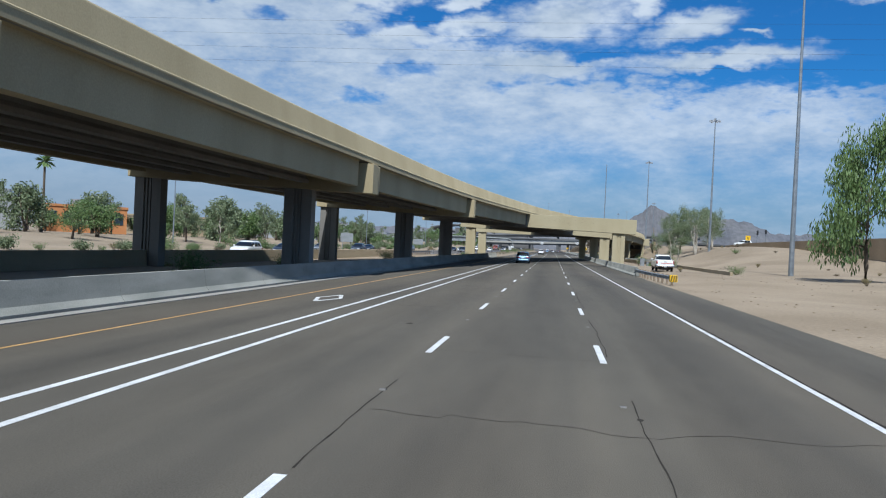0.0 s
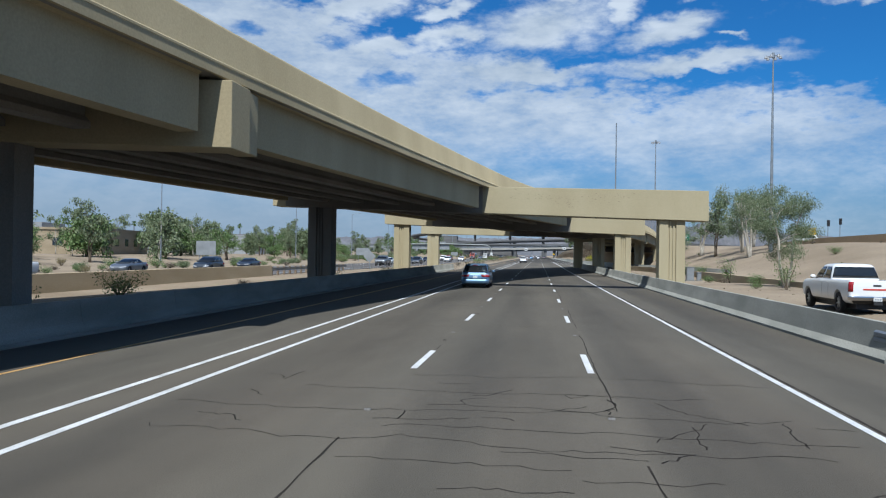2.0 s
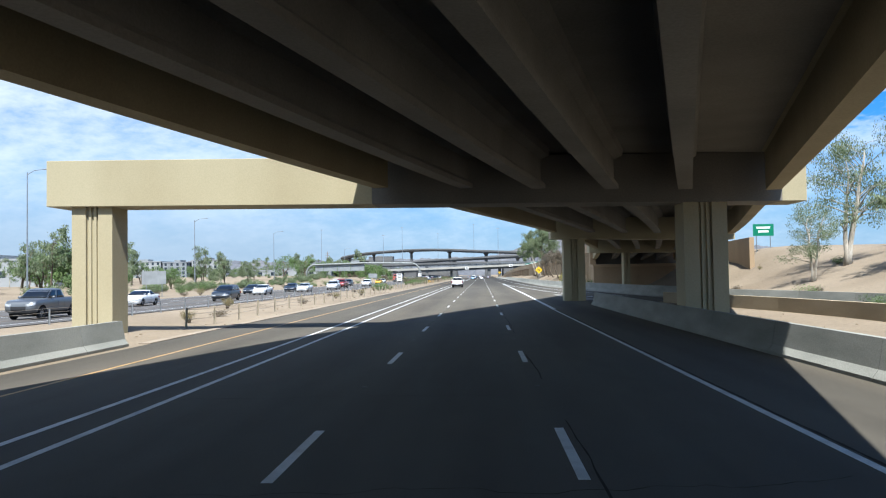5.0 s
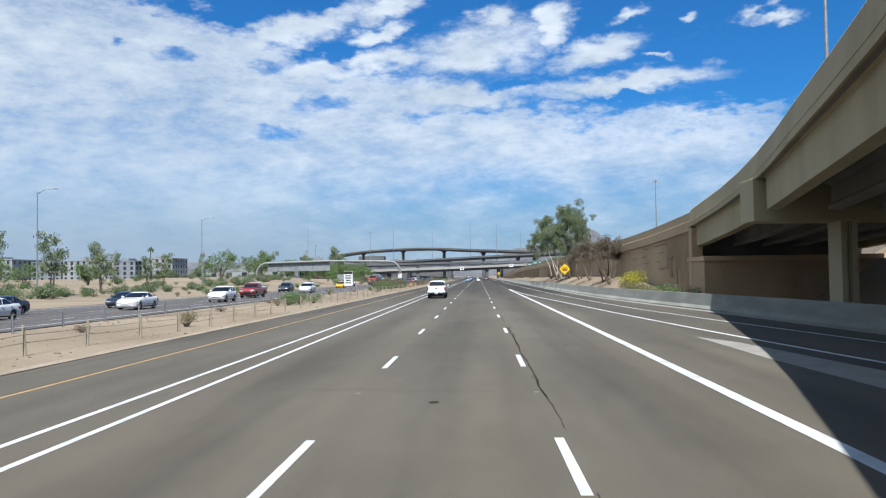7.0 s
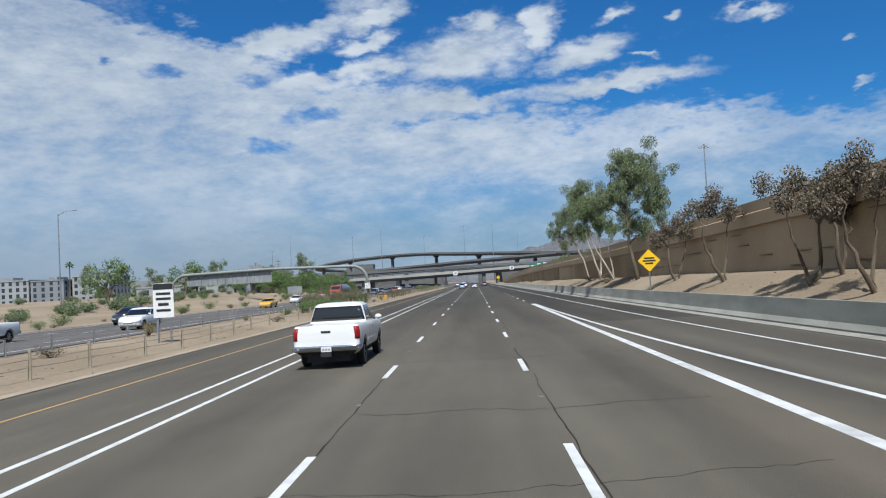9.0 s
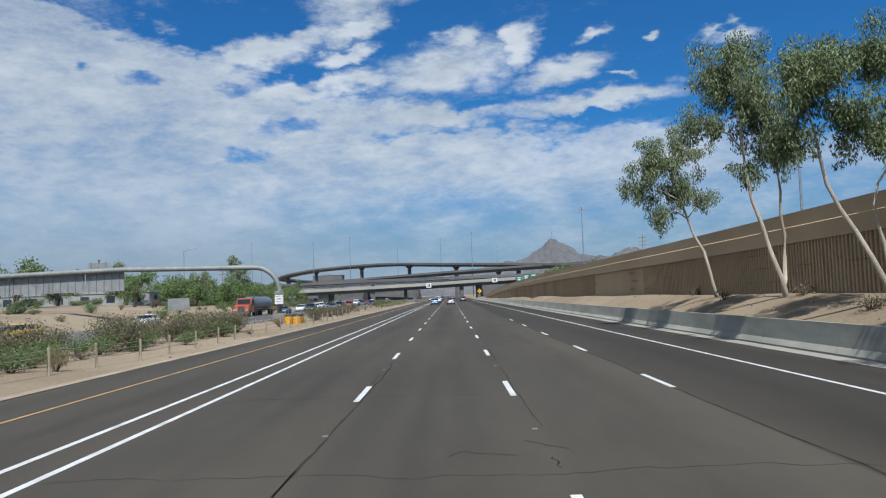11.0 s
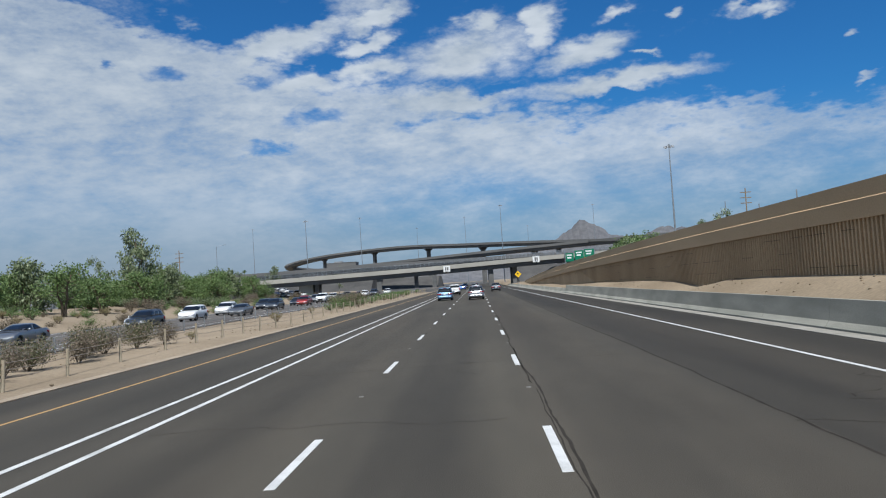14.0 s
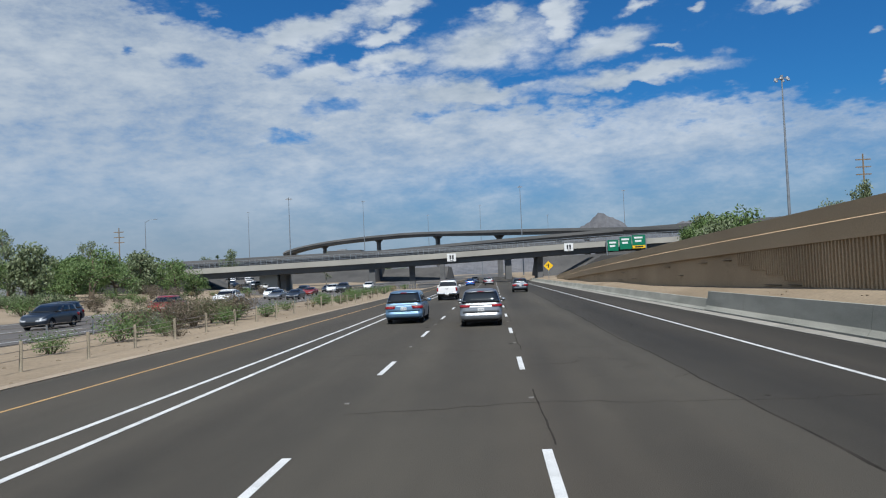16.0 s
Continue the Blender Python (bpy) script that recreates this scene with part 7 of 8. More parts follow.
# the single-tube sign bridge over the opposite carriageway
def sign_bridge():
    ob = thing("sign_gantry", "grey single-tube sign bridge over the opposite carriageway", "sign gantry")
    Y, XR, XL, ZT, R = 426.0, -21.9, -63.8, 6.9, 3.2
    path = [Vector((XR, Y, 0.8)), Vector((XR, Y, ZT - R))]
    for i in range(1, 9):
        a = math.pi / 2 * i / 8
        path.append(Vector((XR - R * (1 - math.cos(a)), Y, ZT - R + R * math.sin(a))))
    path.append(Vector(((XR + XL) / 2, Y, ZT + 0.35)))
    for i in range(0, 9):
        a = math.pi / 2 * (1 - i / 8)
        path.append(Vector((XL + R * (1 - math.cos(a)), Y, ZT - R + R * math.sin(a))))
    path.append(Vector((XL, Y, 0.0)))
    bm = bmesh.new()
    limb(bm, path, [0.33] * len(path), 14)
    part("tube", bm, M_TUBE, ob, "", True)
    bm = bmesh.new()
    box(bm, XR - 0.75, XR + 0.75, Y - 0.75, Y + 0.75, -0.3, 0.75, 0.08)
    part("pedestal", bm, M_CONCRETE, ob, "pale concrete pedestal")
    bm = bmesh.new()
    rod(bm, (XR, Y, 0.7), (XR, Y, 0.85), 0.6, None, 14)
    part("base_flange", bm, M_STEEL, ob)
    for x0, x1, z0, z1 in ((-60.6, -57.6, 4.5, 7.2), (-57.5, -52.4, 4.5, 7.2), (-52.3, -47.6, 4.5, 7.2), (-47.5, -42.4, 4.5, 7.2), (-47.2, -44.3, 7.25, 8.3)):
        bm = bmesh.new()
        box(bm, x0, x1, Y + 0.45, Y + 0.50, z0, z1)
        pan = part("sign_panel", bm, M_SIGN_BACK, ob, "back of an overhead sign panel")
        k = x0 + 0.4
        while k < x1:
            bm = bmesh.new()
            box(bm, k, k + 0.08, Y + 0.34, Y + 0.45, z0 - 0.2, z1 + 0.1)
            part("stiffener", bm, M_STEEL, pan)
            k += 1.0
    for x in (-56.5, -52, -48.6, -45.7):
        bm = bmesh.new()
        z = 8.35 if x > -47 else 7.25
        rod(bm, (x, Y + 0.45, z), (x, Y + 0.45, z + 0.35), 0.09, 0.2, 8)
        part("beacon", bm, M_LIGHT_HEAD, ob)
    # car-pool penalty sign on the near post
    bm = bmesh.new()
    box(bm, -22.42, -21.32, Y - 0.42, Y - 0.38, 2.02, 3.66)
    plate = part("penalty_sign", bm, M_WHITE_SIGN, ob, "white car-pool violation sign with a black header")
    bm = bmesh.new()
    box(bm, -22.40, -21.34, Y - 0.427, Y - 0.419, 3.22, 3.64)
    part("header", bm, M_BLACK, plate)
    letters("HOV", 0.36, -21.74, 3.42, plate, M_WHITE_SIGN, Y - 0.43)
    for t, size, z in (("VIOLATION", 0.205, 3.02), ("$400", 0.33, 2.68), ("MINIMUM", 0.205, 2.32)):
        letters(t, size, -21.87, z, plate, M_BLACK, Y - 0.425)
    bm = bmesh.new()
    for a in range(4):
        q = [(-22.22, 3.60), (-22.11, 3.43), (-22.22, 3.26), (-22.33, 3.43)]
        (xa, za), (xb, zb) = q[a], q[(a + 1) % 4]
        rod(bm, (xa, Y - 0.43, za), (xb, Y - 0.43, zb), 0.014, None, 4)
    part("diamond_mark", bm, M_WHITE_SIGN, plate)
    return ob


sign_bridge()


def barrel(x, y):
    ob = thing("sand_barrel", "yellow plastic sand barrel with a dark lid", "crash barrel", "crash cushion barrels", "", pose(x, y, ground_height(x, y)))
    bm = bmesh.new()
    for z0, z1, r0, r1 in ((0, 0.3, 0.42, 0.44), (0.3, 0.34, 0.47, 0.47), (0.34, 0.62, 0.44, 0.45), (0.62, 0.66, 0.48, 0.48), (0.66, 0.90, 0.45, 0.46)):
        rod(bm, (0, 0, z0), (0, 0, z1), r0, r1, 14)
    part("drum", bm, M_ORANGE, ob)
    bm = bmesh.new()
    rod(bm, (0, 0, 0.90), (0, 0, 0.97), 0.49, 0.44, 14)
    part("lid", bm, M_TRIM, ob)
    return ob


b0 = barrel(-16.3, 408.6)
for i in range(5):
    for k in range(2):
        if i or k:
            x, y = -16.3 - 0.14 * i - 0.98 * k, 408.6 + 1.2 * i + 0.4 * k
            copy_thing(b0, pose(x, y, ground_height(x, y), 0, 0, 50 * i))

# power lines high over the road
for x in (-95, 95):
    ob = thing("power_pylon", "tall wooden pole carrying the high power lines", "utility pole", "power poles", "", pose(x, 58, 0))
    bm = bmesh.new()
    rod(bm, (0, 0, -0.5), (0, 0, 25.5), 0.30, 0.18, 8)
    part("pole", bm, M_WOOD, ob)
    for k in range(4):
        bm = bmesh.new()
        box(bm, -0.1, 0.1, -0.5, 0.5, 20.4 + 1.35 * k, 20.6 + 1.35 * k)
        part("insulator_arm", bm, M_WOOD, ob)
for k in range(4):
    bm = bmesh.new()
    pts = [Vector((-95 + 9.5 * i, 58, 20.6 + 1.35 * k - 1.2 * (1 - ((i - 10) / 10) ** 2))) for i in range(21)]
    limb(bm, pts, [0.007] * 21, 5)
    tagged(new("power_cable", make(bm, "power_cable", M_TRIM)), "thin black power cable high across the road", "cable", "power cables")

# ---- far structures ----
M_FAR_CONC = mat("grey_bridge_concrete", (0.125, 0.126, 0.124), (0.180, 0.178, 0.174), 0.1, 4, 0.9, 0.1, stretch=(0.4, 0.4, 2), grain=0.08)
M_FAR_LIGHT = mat("pale_fascia_concrete", (0.36, 0.345, 0.305), (0.45, 0.43, 0.38), 0.1, 4, 0.9, 0.1, grain=0.06)
M_GRAVEL = mat("grey_gravel_slope", (0.058, 0.056, 0.053), (0.09, 0.086, 0.08), 0.12, 5, 0.95, 0.5, grain=0.2)
# the blue-grey paleness of distance haze is mixed into the rock colour
M_ROCK = mat("hazed_mountain_rock", (0.100, 0.104, 0.117), (0.148, 0.146, 0.151), 0.006, 0.05, 0.95, 0.3, grain=0.2)


def span_bridge(name, label, pts, width, thick, fascia, piers, pier_w=2.2, rail=True, pier_d=2.2, base=0.0):
    ob = thing(name, label, "bridge", "interchange bridges", "structure")
    n = 60
    ln = [0.0]
    for a, b in zip(pts, pts[1:]):
        ln.append(ln[-1] + (Vector(b) - Vector(a)).length)

    def at(u):
        return Vector([lerp_table([(l, p[k]) for l, p in zip(ln, pts)], u) for k in range(3)])
    line = [at(ln[-1] * i / n) for i in range(n + 1)]
    h = width / 2
    bm = bmesh.new()
    sweep(bm, [(-h + 0.4, 0), (h - 0.4, 0), (h - 0.4, -0.35), (h - 1.0, -thick), (-h + 1.0, -thick), (-h + 0.4, -0.35)], line)
    part("deck", bm, M_FAR_CONC, ob)
    for side in (-1, 1):
        bm = bmesh.new()
        sweep(bm, [(side * (h - 0.4), -0.55), (side * h, -0.55), (side * h, 0.85), (side * (h - 0.3), 0.85), (side * (h - 0.4), 0.0)], line)
        part("parapet", bm, fascia, ob)
        if rail:
            bm = bmesh.new()
            sweep(bm, [(side * (h - 0.1), 2.3), (side * (h - 0.18), 2.3), (side * (h - 0.18), 2.2), (side * (h - 0.1), 2.2)], line)
            sweep(bm, [(side * (h - 0.1), 1.6), (side * (h - 0.16), 1.6), (side * (h - 0.16), 1.52), (side * (h - 0.1), 1.52)], line)
            for i in range(0, 3 * n + 1):
                p = at(ln[-1] * i / (3 * n))
                q = at(min(ln[-1] * i / (3 * n) + 0.5, ln[-1])) - at(max(ln[-1] * i / (3 * n) - 0.5, 0))
                r = Vector((q.y, -q.x, 0)).normalized() * side * (h - 0.14)
                rod(bm, p + r + Vector((0, 0, 0.8)), p + r + Vector((0, 0, 2.3)), 0.05, None, 4)
            part("railing", bm, M_STEEL, ob)
    for u in piers:
        p = at(ln[-1] * u)
        q = at(min(ln[-1] * u + 1, ln[-1])) - at(max(ln[-1] * u - 1, 0))
        ang = math.atan2(q.y, q.x)
        m = Matrix.Translation((p.x, p.y, 0)) @ Matrix.Rotation(ang, 4, "Z")
        bm = bmesh.new()
        top = p.z - thick + 0.05
        prism(bm, [(-pier_w / 2, base - 1), (-pier_w / 2, top - 1.8), (-width * 0.30, top - 0.2), (-width * 0.30, top), (width * 0.30, top), (width * 0.30, top - 0.2), (pier_w / 2, top - 1.8), (pier_w / 2, base - 1)], -pier_d / 2, pier_d / 2)
        bmesh.ops.transform(bm, matrix=m, verts=bm.verts)
        part("pier", bm, M_FAR_CONC, ob)
    return ob


span_bridge("cross_street_bridge", "pale concrete cross-street bridge with a pedestrian railing over the motorway",
            [(-140, 684, 5.0), (-75, 686, 6.0), (-20, 690, 7.1), (30, 694, 8.6), (75, 697, 9.4), (120, 700, 9.8)], 14.0, 1.9, M_FAR_LIGHT, (0.33, 0.46, 0.59), 6.5, True, 1.4)
span_bridge("ramp_bridge", "long grey concrete connector bridge", [(-260, 745, 7.5), (-130, 755, 10.0), (-40, 765, 11.4), (40, 775, 11.8), (120, 790, 12.0)], 11.0, 2.0, M_FAR_CONC, (0.3, 0.44, 0.57, 0.7, 0.83), 2.2, False)
span_bridge("ramp_bridge", "grey concrete flyover sloping between levels", [(-150, 905, 12), (-60, 900, 16), (10, 880, 18.5), (80, 850, 20.0), (150, 820, 20.5)], 11.0, 2.1, M_FAR_CONC, (0.2, 0.4, 0.6, 0.8), 2.0, False)
span_bridge("flyover_ramp", "high curved grey flyover ramp on single piers at the interchange",
            [(-110, 1290, 22.5), (-160, 1255, 24.0), (-183, 1215, 26.0), (-177, 1165, 27.6), (-150, 1118, 30.0), (-113, 1075, 31.6), (-53, 1010, 31.0), (-5, 941, 26.6), (39, 890, 23.0), (79, 838, 19.0), (130, 770, 14.5), (175, 705, 11.0)], 10.0, 2.2, M_FAR_CONC, (0.14, 0.24, 0.33, 0.43, 0.53, 0.62, 0.71, 0.80, 0.90), 2.2, False)

# gravel slopes and embankments under and behind the cross-street bridge
bm = bmesh.new()
for x0, x1 in ((-140, -70.5), (17, 130)):
    s = 1 if x0 > 0 else -1
    xa, xb = (x0, x1) if s > 0 else (x1, x0)
    v = []
    for y in (676, 706):
        v.append([bm.verts.new(p) for p in ((xa, y, -0.3), (xa + s * 11, y, 5.6), (xb, y, 6.6), (xb, y, -0.3))])
    for k in range(4):
        j = (k + 1) % 4
        bm.faces.new((v[0][k], v[0][j], v[1][j], v[1][k]))
    bm.faces.new(v[0])
    bm.faces.new(v[1])
structure("abutment_slope", bm, M_GRAVEL, "grey gravel slope under the cross-street bridge", "ground")
bm = bmesh.new()
for xa, xb, y, h in ((-300, -24, 905, 7.2), (18, 300, 740, 7.5), (-200, -60, 860, 9.0), (60, 260, 870, 14.0)):
    prism(bm, [(y, -0.5), (y + 22, h), (y + 60, h), (y + 90, -0.5)], xa, xb)
structure("interchange_bank", bm, M_GRAVEL, "grey gravel embankments inside the interchange", "ground")

# signs fixed to the cross-street bridge
for x, y, z, w in ((-9.3, 682.6, 6.9, 2.3), (21.0, 685.4, 8.3, 2.3)):
    ob = thing("exit_panel", "white lane sign on the bridge parapet", "road sign", "bridge signs", "", pose(x, y, z))
    bm = bmesh.new()
    box(bm, -w / 2, w / 2, 0, 0.05, -1.0, 1.0)
    pl = part("plate", bm, M_WHITE_SIGN, ob)
    bars(pl, [(-0.5, -0.1, -0.5, 0.6), (0.15, 0.55, -0.5, 0.6), (-0.5, 0.5, -0.85, -0.7)], M_BLACK, 0.0)
    bm = bmesh.new()
    box(bm, -0.6, -0.5, 0.05, 1.2, -0.8, 0.8)
    box(bm, 0.5, 0.6, 0.05, 1.2, -0.8, 0.8)
    part("bracket", bm, M_STEEL, ob)
bm = bmesh.new()
for xa, xb, y0, y1 in ((-400, -77, 655, 2400), (-77, -39.5, 730, 2400), (-20.5, -12.5, 640, 900), (16, 400, 655, 2400), (-39.5, 16, 901, 2400)):
    box(bm, xa, xb, y0, y1, -0.6, 0.06)
structure("gravel_infield", bm, M_GRAVEL, "dark grey gravel ground inside the interchange", "ground")
ob = thing("overhead_sign", "three green overhead guide signs on a steel frame", "road sign", "", "", pose(36.2, 685.3, 0))
bm = bmesh.new()
for x in (-5.4, 4.6):
    rod(bm, (x, 0.6, 0.0), (x, 0.6, 10.4), 0.18, None, 8)
for z in (7.8, 9.2):
    rod(bm, (-5.4, 0.6, z), (4.6, 0.6, z), 0.10, None, 6)
part("frame", bm, M_STEEL, ob)
for x0, x1, z0, z1 in ((-5.2, -2.5, 6.8, 9.6), (-2.1, 0.9, 7.1, 10.3), (1.1, 4.4, 8.0, 10.6)):
    bm = bmesh.new()
    box(bm, x0, x1, 0.2, 0.3, z0, z1)
    pl = part("guide_panel", bm, M_GREEN_SIGN, ob)
    w = x1 - x0
    bars(pl, [(x0 + w * 0.15, x1 - w * 0.2, z1 - 0.9, z1 - 0.45), (x0 + w * 0.2, x1 - w * 0.3, z1 - 1.8, z1 - 1.3)], M_WHITE_SIGN, 0.2)
bm = bmesh.new()
box(bm, 1.1, 4.4, 0.2, 0.3, 7.2, 7.95)
pl = part("exit_only_panel", bm, M_YELLOW_SIGN, ob)
bars(pl, [(1.7, 3.8, 7.4, 7.75)], M_BLACK, 0.2)


# the exit road climbing away under the cross-street bridge, with its queue
EXIT = [(-38, 630, 0.06), (-53, 664, 0.3), (-65, 692, 0.9), (-74, 712, 1.7), (-86, 748, 3.5), (-100, 790, 5.6), (-118, 840, 7.5)]
bm = bmesh.new()
sweep(bm, [(-4.9, 0.0), (4.9, 0.0), (6.5, -2.5), (-6.5, -2.5)], EXIT)
structure("exit_road", bm, M_ASPHALT_OLD, "grey asphalt exit road climbing away behind the bridge", "road")
# pale paved slope between the exit road and the bridge pier
bm = bmesh.new()
box(bm, -60.0, -55.2, 683.5, 699, -0.4, 4.6, 0.08)
structure("abutment_block", bm, M_FAR_LIGHT, "pale concrete abutment under the cross-street bridge", "wall")
ob = thing("diamond_sign", "pale diamond-shaped sign seen from behind on a post", "road sign", "", "", pose(-52.0, 650, ground_height(-52, 650)))
bm = bmesh.new()
rod(bm, (0, 0, -0.3), (0, 0, 2.7), 0.05, None, 6)
part("post", bm, M_STEEL, ob)
bm = bmesh.new()
prism(bm, [(-0.9, 2.1), (0, 3.0), (0.9, 2.1), (0, 1.2)], -0.08, -0.05)
part("plate", bm, M_SIGN_BACK, ob)
g = random.Random(31)
queue = [first_of[k] for k in (("suv", "dark"), ("sedan", "white"), ("suv", "white"), ("sedan", "dark"), ("pickup", "white"), ("suv", "grey"), ("sedan", "silver"))]
for i in range(9):
    for lane in (-2.8, 2.2):
        y = 682 + 10.5 * i + g.uniform(-1.5, 1.5)
        px, pz = lerp_table([(p[1], p[0]) for p in EXIT], y), lerp_table([(p[1], p[2]) for p in EXIT], y)
        copy_thing(queue[g.randrange(7)], pose(px + lane * 0.93, y + lane * 0.3, pz + 0.03, 2.5, 0, 180 + 20))


# ---- buildings ----
M_STUCCO = mat("white_stucco", (0.33, 0.335, 0.33), (0.38, 0.385, 0.38), 0.15, 6, 0.9, 0.1, grain=0.05)
M_GREY_STUCCO = mat("grey_stucco", (0.23, 0.24, 0.25), (0.28, 0.29, 0.30), 0.15, 6, 0.9, 0.1, grain=0.05)
M_ORANGE_WALL = mat("orange_stucco", (0.48, 0.20, 0.07), (0.54, 0.24, 0.09), 0.15, 6, 0.9, 0.1, grain=0.06)
M_WINDOW = plain("dark_window_glass", (0.03, 0.04, 0.05), 0.08, 0.0, 0.0, 0.0, 0.8)


def block(name, label, x0, x1, y0, y1, h, storeys, material, bays, turn=0.0, win=(1.3, 1.6)):
    cx, cy = (x0 + x1) / 2, (y0 + y1) / 2
    ob = thing(name, label, "building", "", "", pose(cx, cy, ground_height(cx, cy), 0, 0, turn))
    w, d = x1 - x0, y1 - y0
    bm = bmesh.new()
    box(bm, -w / 2, w / 2, -d / 2, d / 2, -1.0, h)
    wall = part("wall", bm, material, ob)
    bm = bmesh.new()
    box(bm, -w / 2 - 0.2, w / 2 + 0.2, -d / 2 - 0.2, d / 2 + 0.2, h, h + 0.5)
    part("roof_parapet", bm, material, ob)
    bm = bmesh.new()
    box(bm, -w * 0.2, w * 0.05, -d * 0.2, d * 0.2, h + 0.4, h + 1.8)
    part("roof_unit", bm, M_SIGN_BACK, ob)
    if storeys:
        bm = bmesh.new()
        box(bm, -win[0] / 2, win[0] / 2, -0.06, 0.04, 0, win[1])
        me = make(bm, "window", M_WINDOW)
        for s in range(storeys):
            z = (s + 0.35) * h / storeys
            for b in range(bays):
                o = new("window", me)
                o.parent = ob
                o.location = (-w / 2 + (b + 0.5) * w / bays, -d / 2, z)
            nb = max(2, int(bays * d / w))
            for b in range(nb):
                o = new("window", me)
                o.parent = ob
                o.matrix_basis = pose(w / 2, -d / 2 + (b + 0.5) * d / nb, z, 0, 0, 90)
    return ob


block("apartment_block", "white four-storey apartment block with rows of dark windows", -200, -179, 572, 590, 10.2, 4, M_STUCCO, 7)
block("apartment_block", "white four-storey apartment block with a grey side wing", -177, -163.5, 570, 592, 9.6, 4, M_GREY_STUCCO, 4)
block("apartment_block", "white four-storey apartment block beside the trees", -162, -147, 574, 594, 10.7, 4, M_STUCCO, 5)
block("apartment_block", "white end block of the apartment row", -240, -218, 560, 585, 11.0, 4, M_STUCCO, 6)
block("apartment_block", "pale grey four-storey apartment block set back in the row", -217, -202, 574, 592, 9.8, 4, M_GREY_STUCCO, 4)
block("office_tower", "distant grey office block on the skyline", -150, -118, 1190, 1210, 27, 0, M_FAR_CONC, 10, 0)
block("shop_building", "low white shop building behind the trees", -126, -116, 116, 132, 6.2, 0, M_STUCCO, 3, 30)
block("shop_building", "low white shop bay with a tall parapet", -115, -108, 128, 138, 6.4, 0, M_STUCCO, 3, 30)
block("shop_building", "orange-walled shop building with dark openings", -108, -92, 136, 150, 5.2, 1, M_ORANGE_WALL, 5, 30, (1.8, 2.4))
block("warehouse", "low tan warehouse beyond the opposite carriageway", -128, -92, 196, 226, 5.0, 1, M_BEIGE_WALL, 6, 10, (2.0, 1.6))
block("warehouse", "long white low warehouse behind the trees", -150, -106, 330, 356, 6.5, 1, M_STUCCO, 8, 0, (2.0, 1.6))
block("warehouse", "low white storage building beyond the gantry", -108, -71, 510, 526, 3.4, 1, M_STUCCO, 6, 0, (2.0, 1.6))
block("warehouse", "long low grey building on the skyline", -190, -110, 660, 690, 7.0, 1, M_GREY_STUCCO, 10, 0, (2.0, 1.6))

# ---- mountains on the horizon ----
RIDGE = [(-2600, 55), (-1500, 85), (-900, 78), (-300, 80), (90, 96), (176, 126), (256, 140), (321, 160), (380, 191), (426, 219), (480, 196), (553, 160), (620, 138), (690, 166), (760, 176), (830, 160), (900, 134), (1100, 118), (1400, 96), (1800, 80)]
bm = bmesh.new()
mx = [-2600 + 11 * i for i in range(401)]
my = [3300, 3420, 3540, 3660, 3800]
rows = []
for j, y in enumerate(my):
    row = []
    for x in mx:
        f = (0.0, 0.55, 1.0, 0.6, 0.0)[j]
        h = lerp_table(RIDGE, x)
        h *= 0.95 * f * (1 + 0.10 * noise.fractal(Vector((x * 0.021, y * 0.012, 4.0)), 0.8, 2.1, 6))
        row.append(bm.verts.new((x, y, max(h, 0) - 2)))
    rows.append(row)
for a, b in zip(rows, rows[1:]):
    for i in range(len(mx) - 1):
        bm.faces.new((a[i], a[i + 1], b[i + 1], b[i]))
structure("mountain_backdrop", bm, M_ROCK, "bare brown desert mountains on the horizon, paled blue-grey for haze", "mountain")

# ---- wear on the carriageway ----
rng = random.Random(17)


def ribbon(bm, pts, w, z=0.003):
    prev = None
    for i, p in enumerate(pts):
        a, b = Vector(pts[max(i - 1, 0)]), Vector(pts[min(i + 1, len(pts) - 1)])
        d = (b - a).normalized()
        r = Vector((d.y, -d.x)) * w * rng.uniform(0.55, 1.3) / 2
        q = Vector(p)
        cur = (bm.verts.new((q.x - r.x, q.y - r.y, z)), bm.verts.new((q.x + r.x, q.y + r.y, z)))
        if prev:
            bm.faces.new((prev[0], prev[1], cur[1], cur[0]))
        prev = cur


def crack(name, pts, w):
    bm = bmesh.new()
    ribbon(bm, pts, w)
    return part(name, bm, M_SEAL, road)


def jag(x, y, a, length, bend=0.5, step=0.13):
    """A jagged crack that starts at (x, y), heads along a and turns now and then."""
    pts, run = [], 0.0
    while run < length:
        pts.append((x + rng.gauss(0, 0.012), y + rng.gauss(0, 0.02)))
        if rng.random() < 0.10:
            a += rng.gauss(0, bend)
        a2 = a + rng.gauss(0, 0.28)
        x, y = x + math.cos(a2) * step, y + math.sin(a2) * step * 1.3
        run += step
    return pts if len(pts) > 1 else [(x, y), (x + step, y)]


def wander(x, y0, y1, amp, step=0.45):
    pts, dx, y = [], 0.0, y0
    while y < y1:
        dx = dx * 0.93 + rng.gauss(0, 0.55 * amp)
        pts.append((x + dx, y))
        y += step
    return pts


